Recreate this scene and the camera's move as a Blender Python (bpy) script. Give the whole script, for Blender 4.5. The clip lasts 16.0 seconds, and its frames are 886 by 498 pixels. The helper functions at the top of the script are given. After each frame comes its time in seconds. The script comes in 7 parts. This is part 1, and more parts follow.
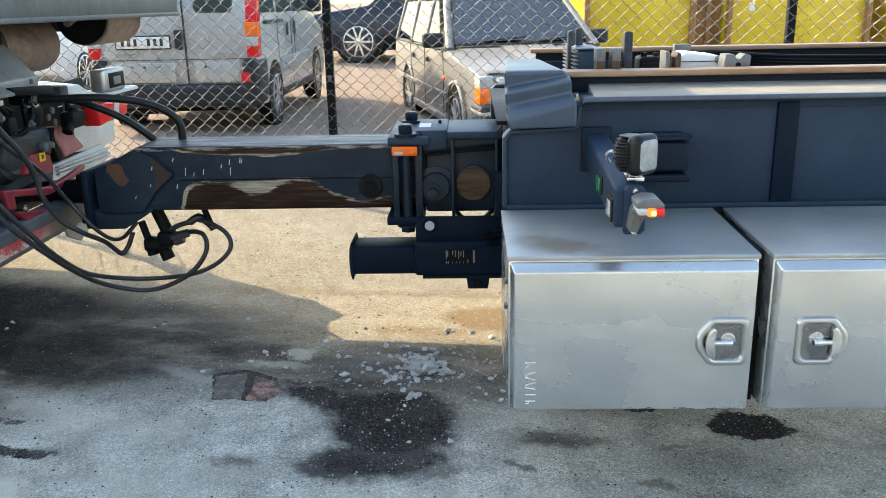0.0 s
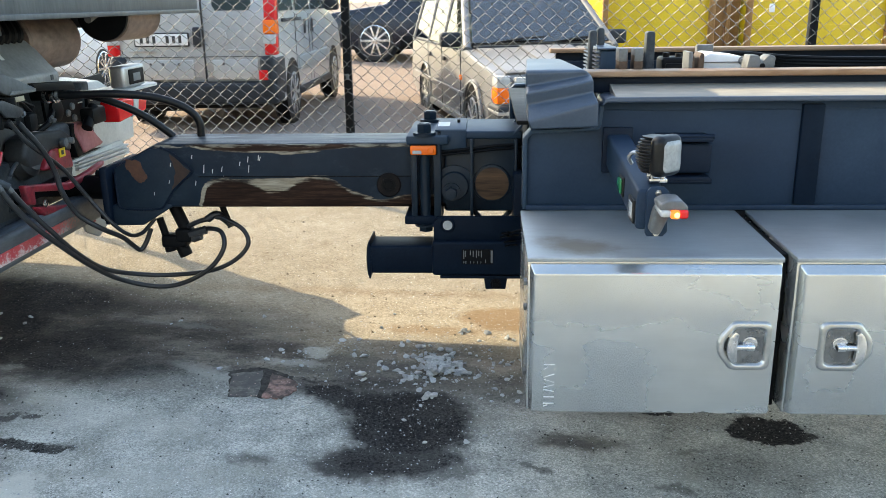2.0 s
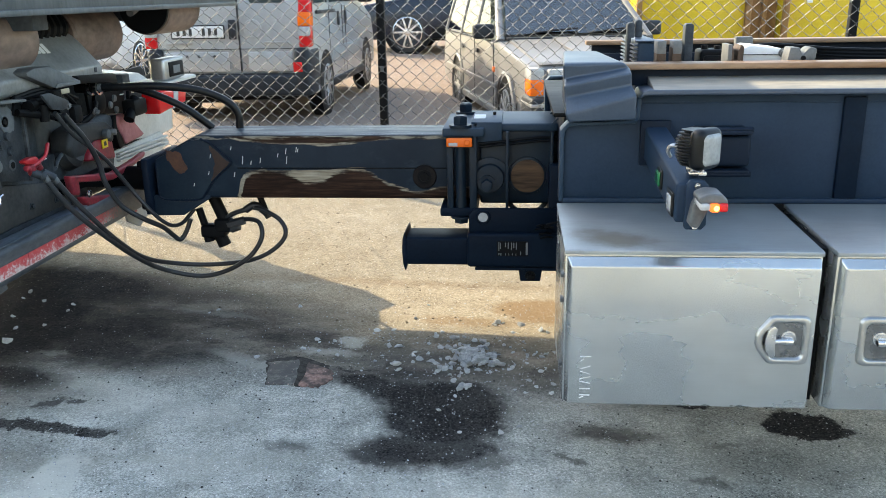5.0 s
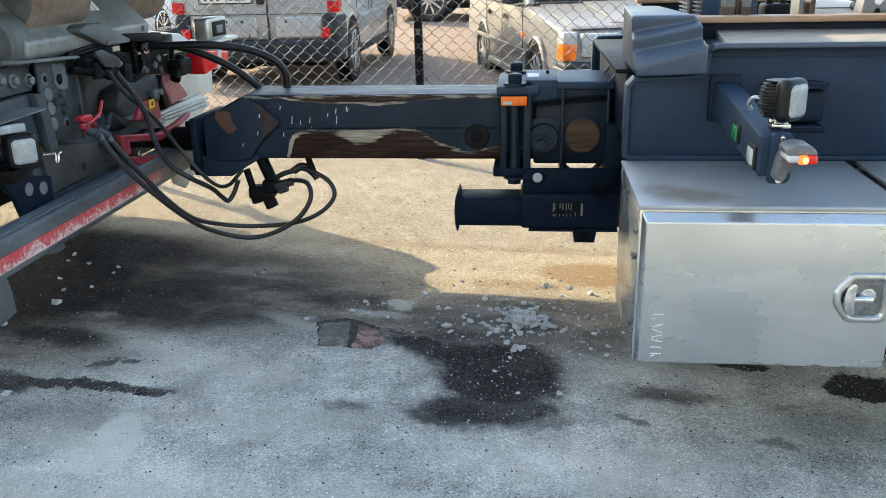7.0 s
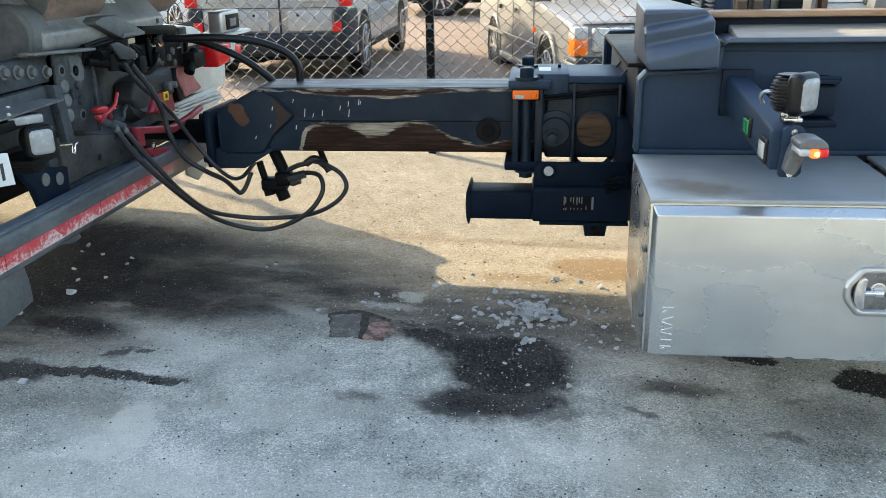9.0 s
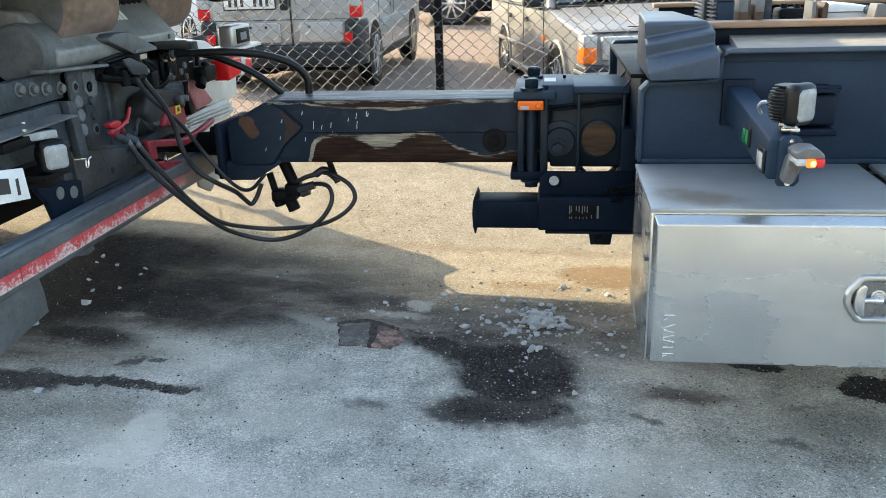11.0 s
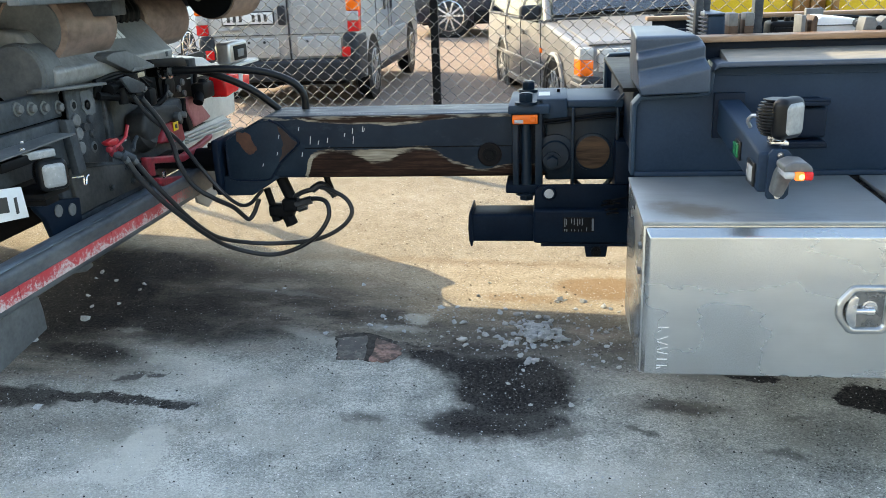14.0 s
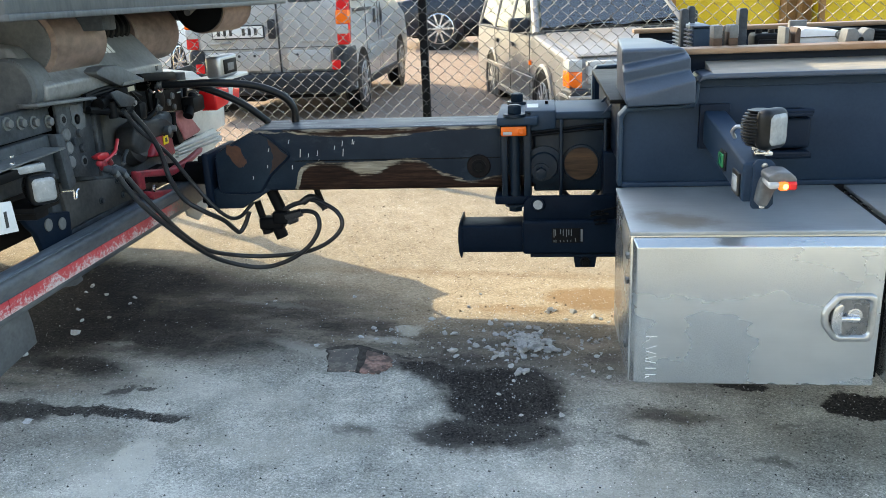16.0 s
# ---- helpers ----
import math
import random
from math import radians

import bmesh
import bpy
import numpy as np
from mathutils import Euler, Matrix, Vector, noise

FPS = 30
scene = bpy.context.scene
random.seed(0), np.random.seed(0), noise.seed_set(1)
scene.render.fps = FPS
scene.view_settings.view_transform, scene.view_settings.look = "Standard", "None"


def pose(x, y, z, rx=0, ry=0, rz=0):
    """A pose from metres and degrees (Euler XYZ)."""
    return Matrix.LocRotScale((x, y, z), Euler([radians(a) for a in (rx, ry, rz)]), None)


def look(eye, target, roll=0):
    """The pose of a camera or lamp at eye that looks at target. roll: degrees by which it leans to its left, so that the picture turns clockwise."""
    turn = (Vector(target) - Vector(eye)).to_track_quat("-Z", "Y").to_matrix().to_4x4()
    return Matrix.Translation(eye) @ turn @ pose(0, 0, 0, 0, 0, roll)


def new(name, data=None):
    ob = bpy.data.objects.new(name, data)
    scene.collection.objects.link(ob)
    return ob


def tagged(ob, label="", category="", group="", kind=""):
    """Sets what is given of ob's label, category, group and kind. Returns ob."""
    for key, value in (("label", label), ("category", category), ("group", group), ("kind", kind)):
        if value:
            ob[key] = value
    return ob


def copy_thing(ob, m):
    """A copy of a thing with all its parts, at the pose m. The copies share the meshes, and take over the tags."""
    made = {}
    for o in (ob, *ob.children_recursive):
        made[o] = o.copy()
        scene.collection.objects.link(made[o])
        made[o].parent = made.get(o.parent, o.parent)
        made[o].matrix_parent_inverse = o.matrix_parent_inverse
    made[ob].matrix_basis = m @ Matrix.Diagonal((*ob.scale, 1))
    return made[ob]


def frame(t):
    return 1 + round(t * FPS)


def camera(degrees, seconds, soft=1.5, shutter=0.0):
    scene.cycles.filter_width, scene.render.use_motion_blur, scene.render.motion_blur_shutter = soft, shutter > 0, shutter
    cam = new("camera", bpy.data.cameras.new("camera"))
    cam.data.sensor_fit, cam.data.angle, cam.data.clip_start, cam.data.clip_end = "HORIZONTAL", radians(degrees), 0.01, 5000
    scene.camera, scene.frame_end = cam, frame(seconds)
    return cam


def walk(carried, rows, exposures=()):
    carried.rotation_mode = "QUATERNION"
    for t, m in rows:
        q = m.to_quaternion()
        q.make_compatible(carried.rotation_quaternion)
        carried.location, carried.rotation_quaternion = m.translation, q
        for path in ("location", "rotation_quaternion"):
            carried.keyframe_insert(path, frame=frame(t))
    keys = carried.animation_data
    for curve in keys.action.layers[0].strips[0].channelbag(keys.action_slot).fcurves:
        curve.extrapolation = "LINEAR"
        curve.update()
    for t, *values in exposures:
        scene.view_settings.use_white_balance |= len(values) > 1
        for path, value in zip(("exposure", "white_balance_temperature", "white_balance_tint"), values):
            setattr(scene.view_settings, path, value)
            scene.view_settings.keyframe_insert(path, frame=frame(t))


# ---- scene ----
cam = camera(56.0, 16.0, soft=0.9)
PATH = [
    (0.0, (0.1057, 0.4022, 1.4818), (0.0041, 3.2760, 0.6267), -1.17),
    (0.5, (0.1035, 0.4060, 1.4794), (-0.0043, 3.2793, 0.6236), -0.93),
    (1.0, (0.1000, 0.4137, 1.4767), (-0.0188, 3.2863, 0.6201), -0.85),
    (1.5, (0.0929, 0.4194, 1.4762), (-0.0392, 3.2914, 0.6191), -0.81),
    (2.0, (0.0890, 0.4163, 1.4783), (-0.0616, 3.2876, 0.6225), -0.79),
    (2.5, (0.0925, 0.4081, 1.4863), (-0.0824, 3.2779, 0.6296), -0.73),
    (3.0, (0.0879, 0.4052, 1.4846), (-0.1079, 3.2740, 0.6289), -0.71),
    (3.5, (0.0806, 0.4040, 1.4868), (-0.1296, 3.2707, 0.6278), -0.80),
    (6.0, (0.0313, 0.3909, 1.4745), (-0.2498, 3.2328, 0.5556), -1.10),
    (6.5, (-0.0370, 0.3934, 1.4566), (-0.3270, 3.2252, 0.5096), -1.17),
    (7.0, (-0.0966, 0.4023, 1.4321), (-0.3960, 3.2232, 0.4561), -1.20),
    (7.5, (-0.1194, 0.4056, 1.4212), (-0.4220, 3.2200, 0.4276), -1.05),
    (8.0, (-0.1194, 0.3955, 1.4189), (-0.4299, 3.2052, 0.4144), -0.99),
    (8.5, (-0.1086, 0.3861, 1.4260), (-0.4276, 3.1960, 0.4246), -0.95),
    (9.0, (-0.1029, 0.3795, 1.4290), (-0.4337, 3.1916, 0.4376), -1.05),
    (11.5, (-0.0655, 0.3441, 1.4512), (-0.4567, 3.1586, 0.4892), -1.87),
    (12.0, (-0.0707, 0.3499, 1.4480), (-0.4659, 3.1648, 0.4889), -1.94),
    (12.5, (-0.0673, 0.3493, 1.4504), (-0.4650, 3.1654, 0.4956), -1.97),
    (13.0, (-0.0606, 0.3411, 1.4557), (-0.4607, 3.1592, 0.5080), -2.11),
    (13.5, (-0.0556, 0.3346, 1.4600), (-0.4483, 3.1569, 0.5215), -2.12),
    (14.0, (-0.0470, 0.3325, 1.4647), (-0.4346, 3.1591, 0.5374), -2.24),
    (14.5, (-0.0413, 0.3283, 1.4666), (-0.4180, 3.1604, 0.5516), -2.27),
    (15.0, (-0.0495, 0.3255, 1.4657), (-0.4210, 3.1615, 0.5608), -2.37),
    (15.5, (-0.0437, 0.3215, 1.4678), (-0.4074, 3.1613, 0.5715), -2.42),
    (16.0, (-0.0380, 0.3187, 1.4678), (-0.3961, 3.1617, 0.5797), -2.44),
]
walk(cam, [(t, look(eye, target, roll)) for t, eye, target, roll in PATH], exposures=[(0, 2.35, 7700, 5), (16, 2.35, 7700, 5)])
# exposure is held along the whole path
# ---- world and sun ----
SUN_EL = 32.7
SUN_DIR = Vector((0.868, -0.496, 0)).normalized()      # the way shadows fall on the ground
world = bpy.data.worlds.new("world")
scene.world = world
world.use_nodes = True
wn = world.node_tree.nodes
wl = world.node_tree.links
sky = wn.new("ShaderNodeTexSky")
sky.sky_type = "NISHITA"
sky.sun_disc = False
sky.sun_elevation = radians(SUN_EL)
sky.sun_rotation = math.atan2(-SUN_DIR.x, -SUN_DIR.y)
sky.altitude, sky.air_density, sky.dust_density = 0, 1.0, 1.2
wl.new(sky.outputs[0], wn["Background"].inputs[0])
wn["Background"].inputs[1].default_value = 0.15

sun_data = bpy.data.lights.new("sun", "SUN")
sun_data.energy, sun_data.angle, sun_data.color = 1.88, radians(0.3), (1.0, 0.885, 0.70)
sun = new("sun", sun_data)
e = radians(SUN_EL)
sun.matrix_world = look((-20, 20, 20), Vector((-20, 20, 20)) + Vector((SUN_DIR.x * math.cos(e), SUN_DIR.y * math.cos(e), -math.sin(e))))


# ---- materials ----
class Mat:
    """A small builder for node materials."""

    def __init__(self, name, color=(0.5, 0.5, 0.5), rough=0.5, metal=0.0):
        self.m = bpy.data.materials.new(name)
        self.m.use_nodes = True
        self.n, self.l = self.m.node_tree.nodes, self.m.node_tree.links
        self.b = self.n["Principled BSDF"]
        self.set("Base Color", (*color, 1))
        self.set("Roughness", rough)
        self.set("Metallic", metal)
        self.tc = self.n.new("ShaderNodeTexCoord").outputs["Object"]

    def set(self, key, v):
        if hasattr(v, "is_output"):
            self.l.new(v, self.b.inputs[key])
        else:
            self.b.inputs[key].default_value = v

    def node(self, kind, **ins):
        n = self.n.new(kind)
        for k, v in ins.items():
            key = int(k[1:]) if k[0] == "i" and k[1:].isdigit() else k.replace("_", " ")
            if hasattr(v, "is_output"):
                self.l.new(v, n.inputs[key])
            else:
                n.inputs[key].default_value = v
        return n

    def scaled(self, s, vec=None, loc=(0, 0, 0), rot=(0, 0, 0)):
        return self.node("ShaderNodeMapping", Vector=vec or self.tc, Scale=s, Location=loc, Rotation=rot).outputs[0]

    def noise(self, scale, detail=4.0, rough=0.55, vec=None, dist=0.0):
        return self.node("ShaderNodeTexNoise", Vector=vec or self.tc, Scale=scale, Detail=detail, Roughness=rough, Distortion=dist).outputs[0]

    def voronoi(self, scale, vec=None, out="Distance", rand=1.0):
        return self.node("ShaderNodeTexVoronoi", Vector=vec or self.tc, Scale=scale, Randomness=rand).outputs[out]

    def ramp(self, fac, stops):
        r = self.n.new("ShaderNodeValToRGB")
        self.l.new(fac, r.inputs[0])
        cr = r.color_ramp
        while len(cr.elements) < len(stops):
            cr.elements.new(0.5)
        for el, (p, c) in zip(cr.elements, stops):
            el.position = p
            el.color = (c, c, c, 1) if isinstance(c, (int, float)) else (*c, 1)
        return r.outputs[0]

    def mix(self, fac, a, b):
        n = self.n.new("ShaderNodeMix")
        n.data_type = "RGBA"
        for key, v in ((0, fac), (6, a), (7, b)):
            if hasattr(v, "is_output"):
                self.l.new(v, n.inputs[key])
            else:
                n.inputs[key].default_value = v if key == 0 else (*v, 1)
        return n.outputs[2]

    def math(self, op, a, b=0.0, clamp=False):
        n = self.n.new("ShaderNodeMath")
        n.operation, n.use_clamp = op, clamp
        for k, v in enumerate((a, b)):
            if hasattr(v, "is_output"):
                self.l.new(v, n.inputs[k])
            else:
                n.inputs[k].default_value = v
        return n.outputs[0]

    def step(self, v, lo, hi):
        n = self.node("ShaderNodeMapRange", Value=v)
        n.interpolation_type = "SMOOTHSTEP"
        n.inputs[1].default_value, n.inputs[2].default_value = lo, hi
        return n.outputs[0]

    def curve(self, v, pts):
        """A smooth curve through (input, output) pairs, both within 0 to 1."""
        n = self.n.new("ShaderNodeFloatCurve")
        c = n.mapping.curves[0]
        c.points[0].location, c.points[1].location = pts[0], pts[-1]
        for p in pts[1:-1]:
            c.points.new(*p)
        n.mapping.update()
        self.l.new(v, n.inputs[1])
        return n.outputs[0]

    def xyz(self, vec=None):
        return self.node("ShaderNodeSeparateXYZ", Vector=vec or self.tc).outputs

    def bump(self, height, strength=0.3, dist=0.01):
        self.l.new(self.node("ShaderNodeBump", Height=height, Strength=strength, Distance=dist).outputs[0], self.b.inputs["Normal"])


def varied(name, dark, light, rough=0.5, metal=0.0, scale=6.0, fine=80.0, bump=0.1, bdist=0.003, rvar=0.12, stretch=(1, 1, 1), spec=0.5):
    """A surface with stains at one scale and grain at another."""
    m = Mat(name, light, rough, metal)
    m.set("Specular IOR Level", spec)
    v = m.scaled(stretch)
    a, b = m.noise(scale, 5, 0.6, v), m.noise(fine, 3, 0.6, v)
    f = m.math("ADD", m.math("MULTIPLY", a, 0.7), m.math("MULTIPLY", b, 0.3))
    m.set("Base Color", m.ramp(f, [(0.32, dark), (0.68, light)]))
    m.set("Roughness", m.math("ADD", m.math("MULTIPLY", a, rvar * 2), rough - rvar, True))
    if bump:
        m.bump(b, bump, bdist)
    return m.m


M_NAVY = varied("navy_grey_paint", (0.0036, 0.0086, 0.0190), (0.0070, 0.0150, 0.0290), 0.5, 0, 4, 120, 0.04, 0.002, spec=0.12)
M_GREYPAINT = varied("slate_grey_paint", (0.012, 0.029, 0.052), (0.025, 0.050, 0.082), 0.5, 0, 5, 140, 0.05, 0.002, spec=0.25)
# darkest copy of the trailer navy, with the shade of low parts in it
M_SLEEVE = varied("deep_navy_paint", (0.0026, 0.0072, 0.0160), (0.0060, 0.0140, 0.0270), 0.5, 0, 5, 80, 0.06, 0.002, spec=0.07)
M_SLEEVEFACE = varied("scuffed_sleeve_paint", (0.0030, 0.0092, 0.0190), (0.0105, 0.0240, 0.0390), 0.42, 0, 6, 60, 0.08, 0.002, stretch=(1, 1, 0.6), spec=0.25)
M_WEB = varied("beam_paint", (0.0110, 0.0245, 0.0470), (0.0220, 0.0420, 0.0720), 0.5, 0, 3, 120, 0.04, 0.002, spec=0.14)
# paler copy of the slate: the cap's sky sheen is in the colour
M_CAP = varied("pale_slate_paint", (0.022, 0.039, 0.066), (0.048, 0.070, 0.102), 0.40, 0, 5, 140, 0.05, 0.002, spec=0.5)
M_FLANGE = varied("worn_dusty_flange", (0.13, 0.137, 0.14), (0.36, 0.325, 0.265), 0.5, 0.1, 5, 60, 0.1, 0.002, stretch=(0.2, 1, 1), spec=0.4)
M_SILL = varied("streaky_grey_steel", (0.026, 0.034, 0.042), (0.120, 0.130, 0.138), 0.5, 0.1, 6, 60, 0.15, 0.002, stretch=(1, 1, 0.25), spec=0.35)
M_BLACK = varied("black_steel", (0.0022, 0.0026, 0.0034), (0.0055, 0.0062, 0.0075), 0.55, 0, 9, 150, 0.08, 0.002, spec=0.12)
M_RUBBER = varied("black_rubber", (0.003, 0.0036, 0.0046), (0.009, 0.0105, 0.0125), 0.36, 0, 14, 160, 0.1, 0.001, spec=0.25)
M_HOSE = varied("hose_rubber", (0.0085, 0.0098, 0.0120), (0.0310, 0.0340, 0.0385), 0.36, 0, 9, 120, 0.05, 0.001, spec=0.42)
M_ALU_DARK = varied("dull_aluminium", (0.34, 0.35, 0.36), (0.5, 0.51, 0.52), 0.42, 0.9, 5, 90, 0.05, 0.001)
M_GALV = varied("galvanised_wire", (0.045, 0.047, 0.050), (0.25, 0.255, 0.26), 0.28, 1.0, 20, 200, 0.0)
M_POST = varied("black_post", (0.0048, 0.0054, 0.0066), (0.0096, 0.0108, 0.0126), 0.6, 0, 6, 100, 0.05, spec=0.1)
M_JAW = varied("dark_rusty_jaw", (0.022, 0.013, 0.010), (0.11, 0.068, 0.046), 0.6, 0.1, 18, 90, 0.25, 0.002, spec=0.3)
M_RUST = varied("brown_rusty_steel", (0.062, 0.041, 0.035), (0.31, 0.230, 0.198), 0.5, 0.15, 5, 36, 0.15, 0.002, stretch=(1, 0.6, 1), spec=0.4)
M_RUSTRAIL = varied("worn_rail_steel", (0.1700, 0.0892, 0.0467), (0.3910, 0.2890, 0.2040), 0.5, 0.5, 6, 50, 0.15, 0.002, stretch=(0.25, 1, 1))
M_DIRTY = varied("dirty_chassis_paint", (0.0095, 0.0140, 0.0195), (0.068, 0.079, 0.090), 0.55, 0, 9, 60, 0.25, 0.003, spec=0.22)
M_DUSTGREY = varied("dusty_grey_steel", (0.066, 0.071, 0.074), (0.17, 0.178, 0.182), 0.6, 0.1, 8, 70, 0.2, 0.002, spec=0.4)
M_RED = varied("worn_red_paint", (0.085, 0.010, 0.016), (0.40, 0.030, 0.048), 0.45, 0, 12, 80, 0.15, 0.002, spec=0.4)
M_PINKRED = varied("faded_red_paint", (0.20, 0.055, 0.06), (0.42, 0.17, 0.175), 0.6, 0, 10, 60, 0.1, 0.002, spec=0.4)
M_BRIGHTRED = varied("bright_red_plastic", (0.28, 0.010, 0.018), (0.46, 0.018, 0.026), 0.35, 0, 14, 80, 0.05)
M_WHITE = varied("white_paint", (0.62, 0.63, 0.63), (0.78, 0.78, 0.78), 0.35, 0, 4, 60, 0.02)
M_STALK = varied("grey_rubber", (0.050, 0.056, 0.061), (0.125, 0.135, 0.143), 0.6, 0, 9, 70, 0.1, spec=0.3)
M_WEAR = varied("dusty_scuffed_top", (0.010, 0.018, 0.032), (0.20, 0.235, 0.27), 0.45, 0, 8, 40, 0.1, 0.002, stretch=(3.0, 0.45, 1), spec=0.35)
M_LAMPGREY = varied("grey_lamp_housing", (0.075, 0.080, 0.085), (0.14, 0.146, 0.152), 0.4, 0, 12, 90, 0.05, spec=0.5)
M_BAR = varied("scuffed_bar_paint", (0.014, 0.022, 0.032), (0.120, 0.130, 0.135), 0.5, 0.1, 6, 60, 0.12, 0.002, stretch=(1, 0.4, 1), spec=0.35)
M_DIRTYPLATE = varied("dusty_brown_plate", (0.022, 0.025, 0.028), (0.088, 0.086, 0.082), 0.6, 0, 5, 60, 0.15, 0.002, spec=0.2)
M_DUSTRUBBER = varied("dusty_rubber", (0.008, 0.009, 0.011), (0.042, 0.044, 0.046), 0.55, 0, 9, 80, 0.1, 0.002, spec=0.25)
M_PALETAN = varied("pale_tan_plastic", (0.26, 0.22, 0.15), (0.42, 0.36, 0.26), 0.5, 0, 20, 90, 0.05)
M_HOUSING = varied("bare_grey_casting", (0.120, 0.126, 0.130), (0.31, 0.316, 0.318), 0.45, 0.25, 5, 60, 0.12, 0.002, spec=0.45)
M_OFFWHITE = varied("dirty_white_paint", (0.36, 0.36, 0.34), (0.60, 0.60, 0.57), 0.45, 0, 6, 60, 0.05)
M_GREYPLASTIC = varied("grey_plastic", (0.30, 0.30, 0.29), (0.40, 0.40, 0.39), 0.5, 0, 8, 90, 0.05)
def gravel():
    """Crushed stone; every piece has its own tone."""
    m = Mat("pale_gravel_stone", (0.4, 0.41, 0.42), 0.85)
    m.set("Specular IOR Level", 0.3)
    n = m.noise(2.2, 5, 0.65)
    c = m.ramp(n, [(0.3, (0.36, 0.39, 0.42)), (0.7, (0.60, 0.64, 0.675))])
    tone = m.node("ShaderNodeObjectInfo").outputs["Random"]
    m.set("Base Color", m.mix(m.math("MULTIPLY", m.math("POWER", tone, 2.0), 0.55), c, (0.15, 0.152, 0.156)))
    m.bump(m.noise(6, 4, 0.7), 0.5, 0.05)
    return m.m


M_STONE = gravel()
M_DARKGRIT = varied("dark_grit", (0.012, 0.012, 0.013), (0.075, 0.072, 0.068), 0.85, 0, 40, 200, 0.0, spec=0.1)
M_BROWNSTONE = varied("brown_stone", (0.05, 0.042, 0.034), (0.22, 0.175, 0.125), 0.85, 0, 40, 200, 0.2, 0.002, spec=0.2)
def granite(name, dark, light, grime, amount):
    """Worn stone, partly under a skin of oily dirt."""
    m = Mat(name, light, 0.8)
    m.set("Specular IOR Level", 0.2)
    c = m.ramp(m.noise(70, 5, 0.7), [(0.32, dark), (0.66, light)])
    c = m.mix(m.math("MULTIPLY", m.step(m.noise(13, 5, 0.65), 1.0 - amount - 0.1, 1.0 - amount + 0.12), 0.9), c, grime)
    v = m.node("ShaderNodeTexVoronoi", Vector=m.tc, Scale=90.0)
    col = m.xyz(v.outputs["Color"])
    c = m.mix(m.math("MULTIPLY", m.math("LESS_THAN", v.outputs["Distance"], m.math("MULTIPLY", col[1], 0.3)), m.math("GREATER_THAN", col[0], 0.75)), c, (0.46, 0.33, 0.29))
    m.set("Base Color", c)
    m.bump(m.noise(60, 5, 0.7), 0.6, 0.005)
    return m.m


M_PINKSTONE = granite("red_granite", (0.19, 0.105, 0.09), (0.40, 0.26, 0.225), (0.060, 0.052, 0.048), 0.50)
M_DARKJOINT = varied("dark_joint_dirt", (0.014, 0.013, 0.012), (0.095, 0.089, 0.083), 0.9, 0, 30, 160, 0.4, 0.003, spec=0.1)
M_OLDSTONE = granite("dark_old_stone", (0.075, 0.070, 0.066), (0.235, 0.225, 0.212), (0.085, 0.084, 0.082), 0.52)
M_CHROME = varied("bright_zinc", (0.55, 0.55, 0.55), (0.75, 0.75, 0.75), 0.25, 1.0, 20, 100, 0.03)
M_ORANGE = Mat("orange_lens", (0.88, 0.145, 0.005), 0.25)
M_ORANGE.bump(M_ORANGE.voronoi(160, rand=0.0), 0.3, 0.002)
M_ORANGE = M_ORANGE.m
M_REDLENS = Mat("red_lens", (0.62, 0.012, 0.015), 0.18)
M_REDLENS.bump(M_REDLENS.voronoi(120, rand=0.0), 0.25, 0.002)
M_REDLENS = M_REDLENS.m
M_CLEARLENS = varied("clear_lens", (0.32, 0.33, 0.33), (0.50, 0.51, 0.51), 0.15, 0, 30, 150, 0.2, 0.001)
M_FROST = varied("frosted_lens", (0.20, 0.215, 0.225), (0.31, 0.325, 0.335), 0.25, 0, 30, 150, 0.1, 0.001)
M_GREENLENS = Mat("green_lens", (0.01, 0.16, 0.06), 0.2).m
M_GLASS = Mat("dark_car_glass", (0.040, 0.055, 0.058), 0.08)
M_GLASS.set("Specular IOR Level", 0.18)
M_GLASS = M_GLASS.m


def clear_glass(name, tone, ior):
    """Lightly tinted car glass one can look through."""
    m = bpy.data.materials.new(name)
    m.use_nodes = True
    n, l = m.node_tree.nodes, m.node_tree.links
    n.remove(n["Principled BSDF"])
    tint, gloss, mixer, fres = [n.new("ShaderNode" + k) for k in ("BsdfTransparent", "BsdfGlossy", "MixShader", "Fresnel")]
    tint.inputs[0].default_value = (*tone, 1)
    gloss.inputs["Roughness"].default_value = 0.02
    fres.inputs[0].default_value = ior
    l.new(fres.outputs[0], mixer.inputs[0])
    l.new(tint.outputs[0], mixer.inputs[1])
    l.new(gloss.outputs[0], mixer.inputs[2])
    l.new(mixer.outputs[0], n["Material Output"].inputs[0])
    return m


M_CLEARGLASS = clear_glass("tinted_clear_glass", (0.85, 0.93, 0.93), 2.3)
M_SIDEGLASS = clear_glass("dusty_side_glass", (0.13, 0.145, 0.15), 1.2)
M_SEAT = varied("grey_seat_cloth", (0.17, 0.215, 0.230), (0.28, 0.335, 0.350), 0.9, 0, 8, 120, 0.2, 0.002, spec=0.1)
M_GLOW = Mat("lit_amber_bulb", (0.55, 0.07, 0.01), 0.3)
M_GLOW.set("Emission Color", (1.0, 0.17, 0.03, 1))
M_GLOW.set("Emission Strength", 0.42)
M_GLOW = M_GLOW.m
M_HOTBULB = Mat("lit_bulb_core", (0.9, 0.4, 0.1), 0.3)
M_HOTBULB.set("Emission Color", (1.0, 0.50, 0.14, 1))
M_HOTBULB.set("Emission Strength", 1.0)
M_HOTBULB = M_HOTBULB.m
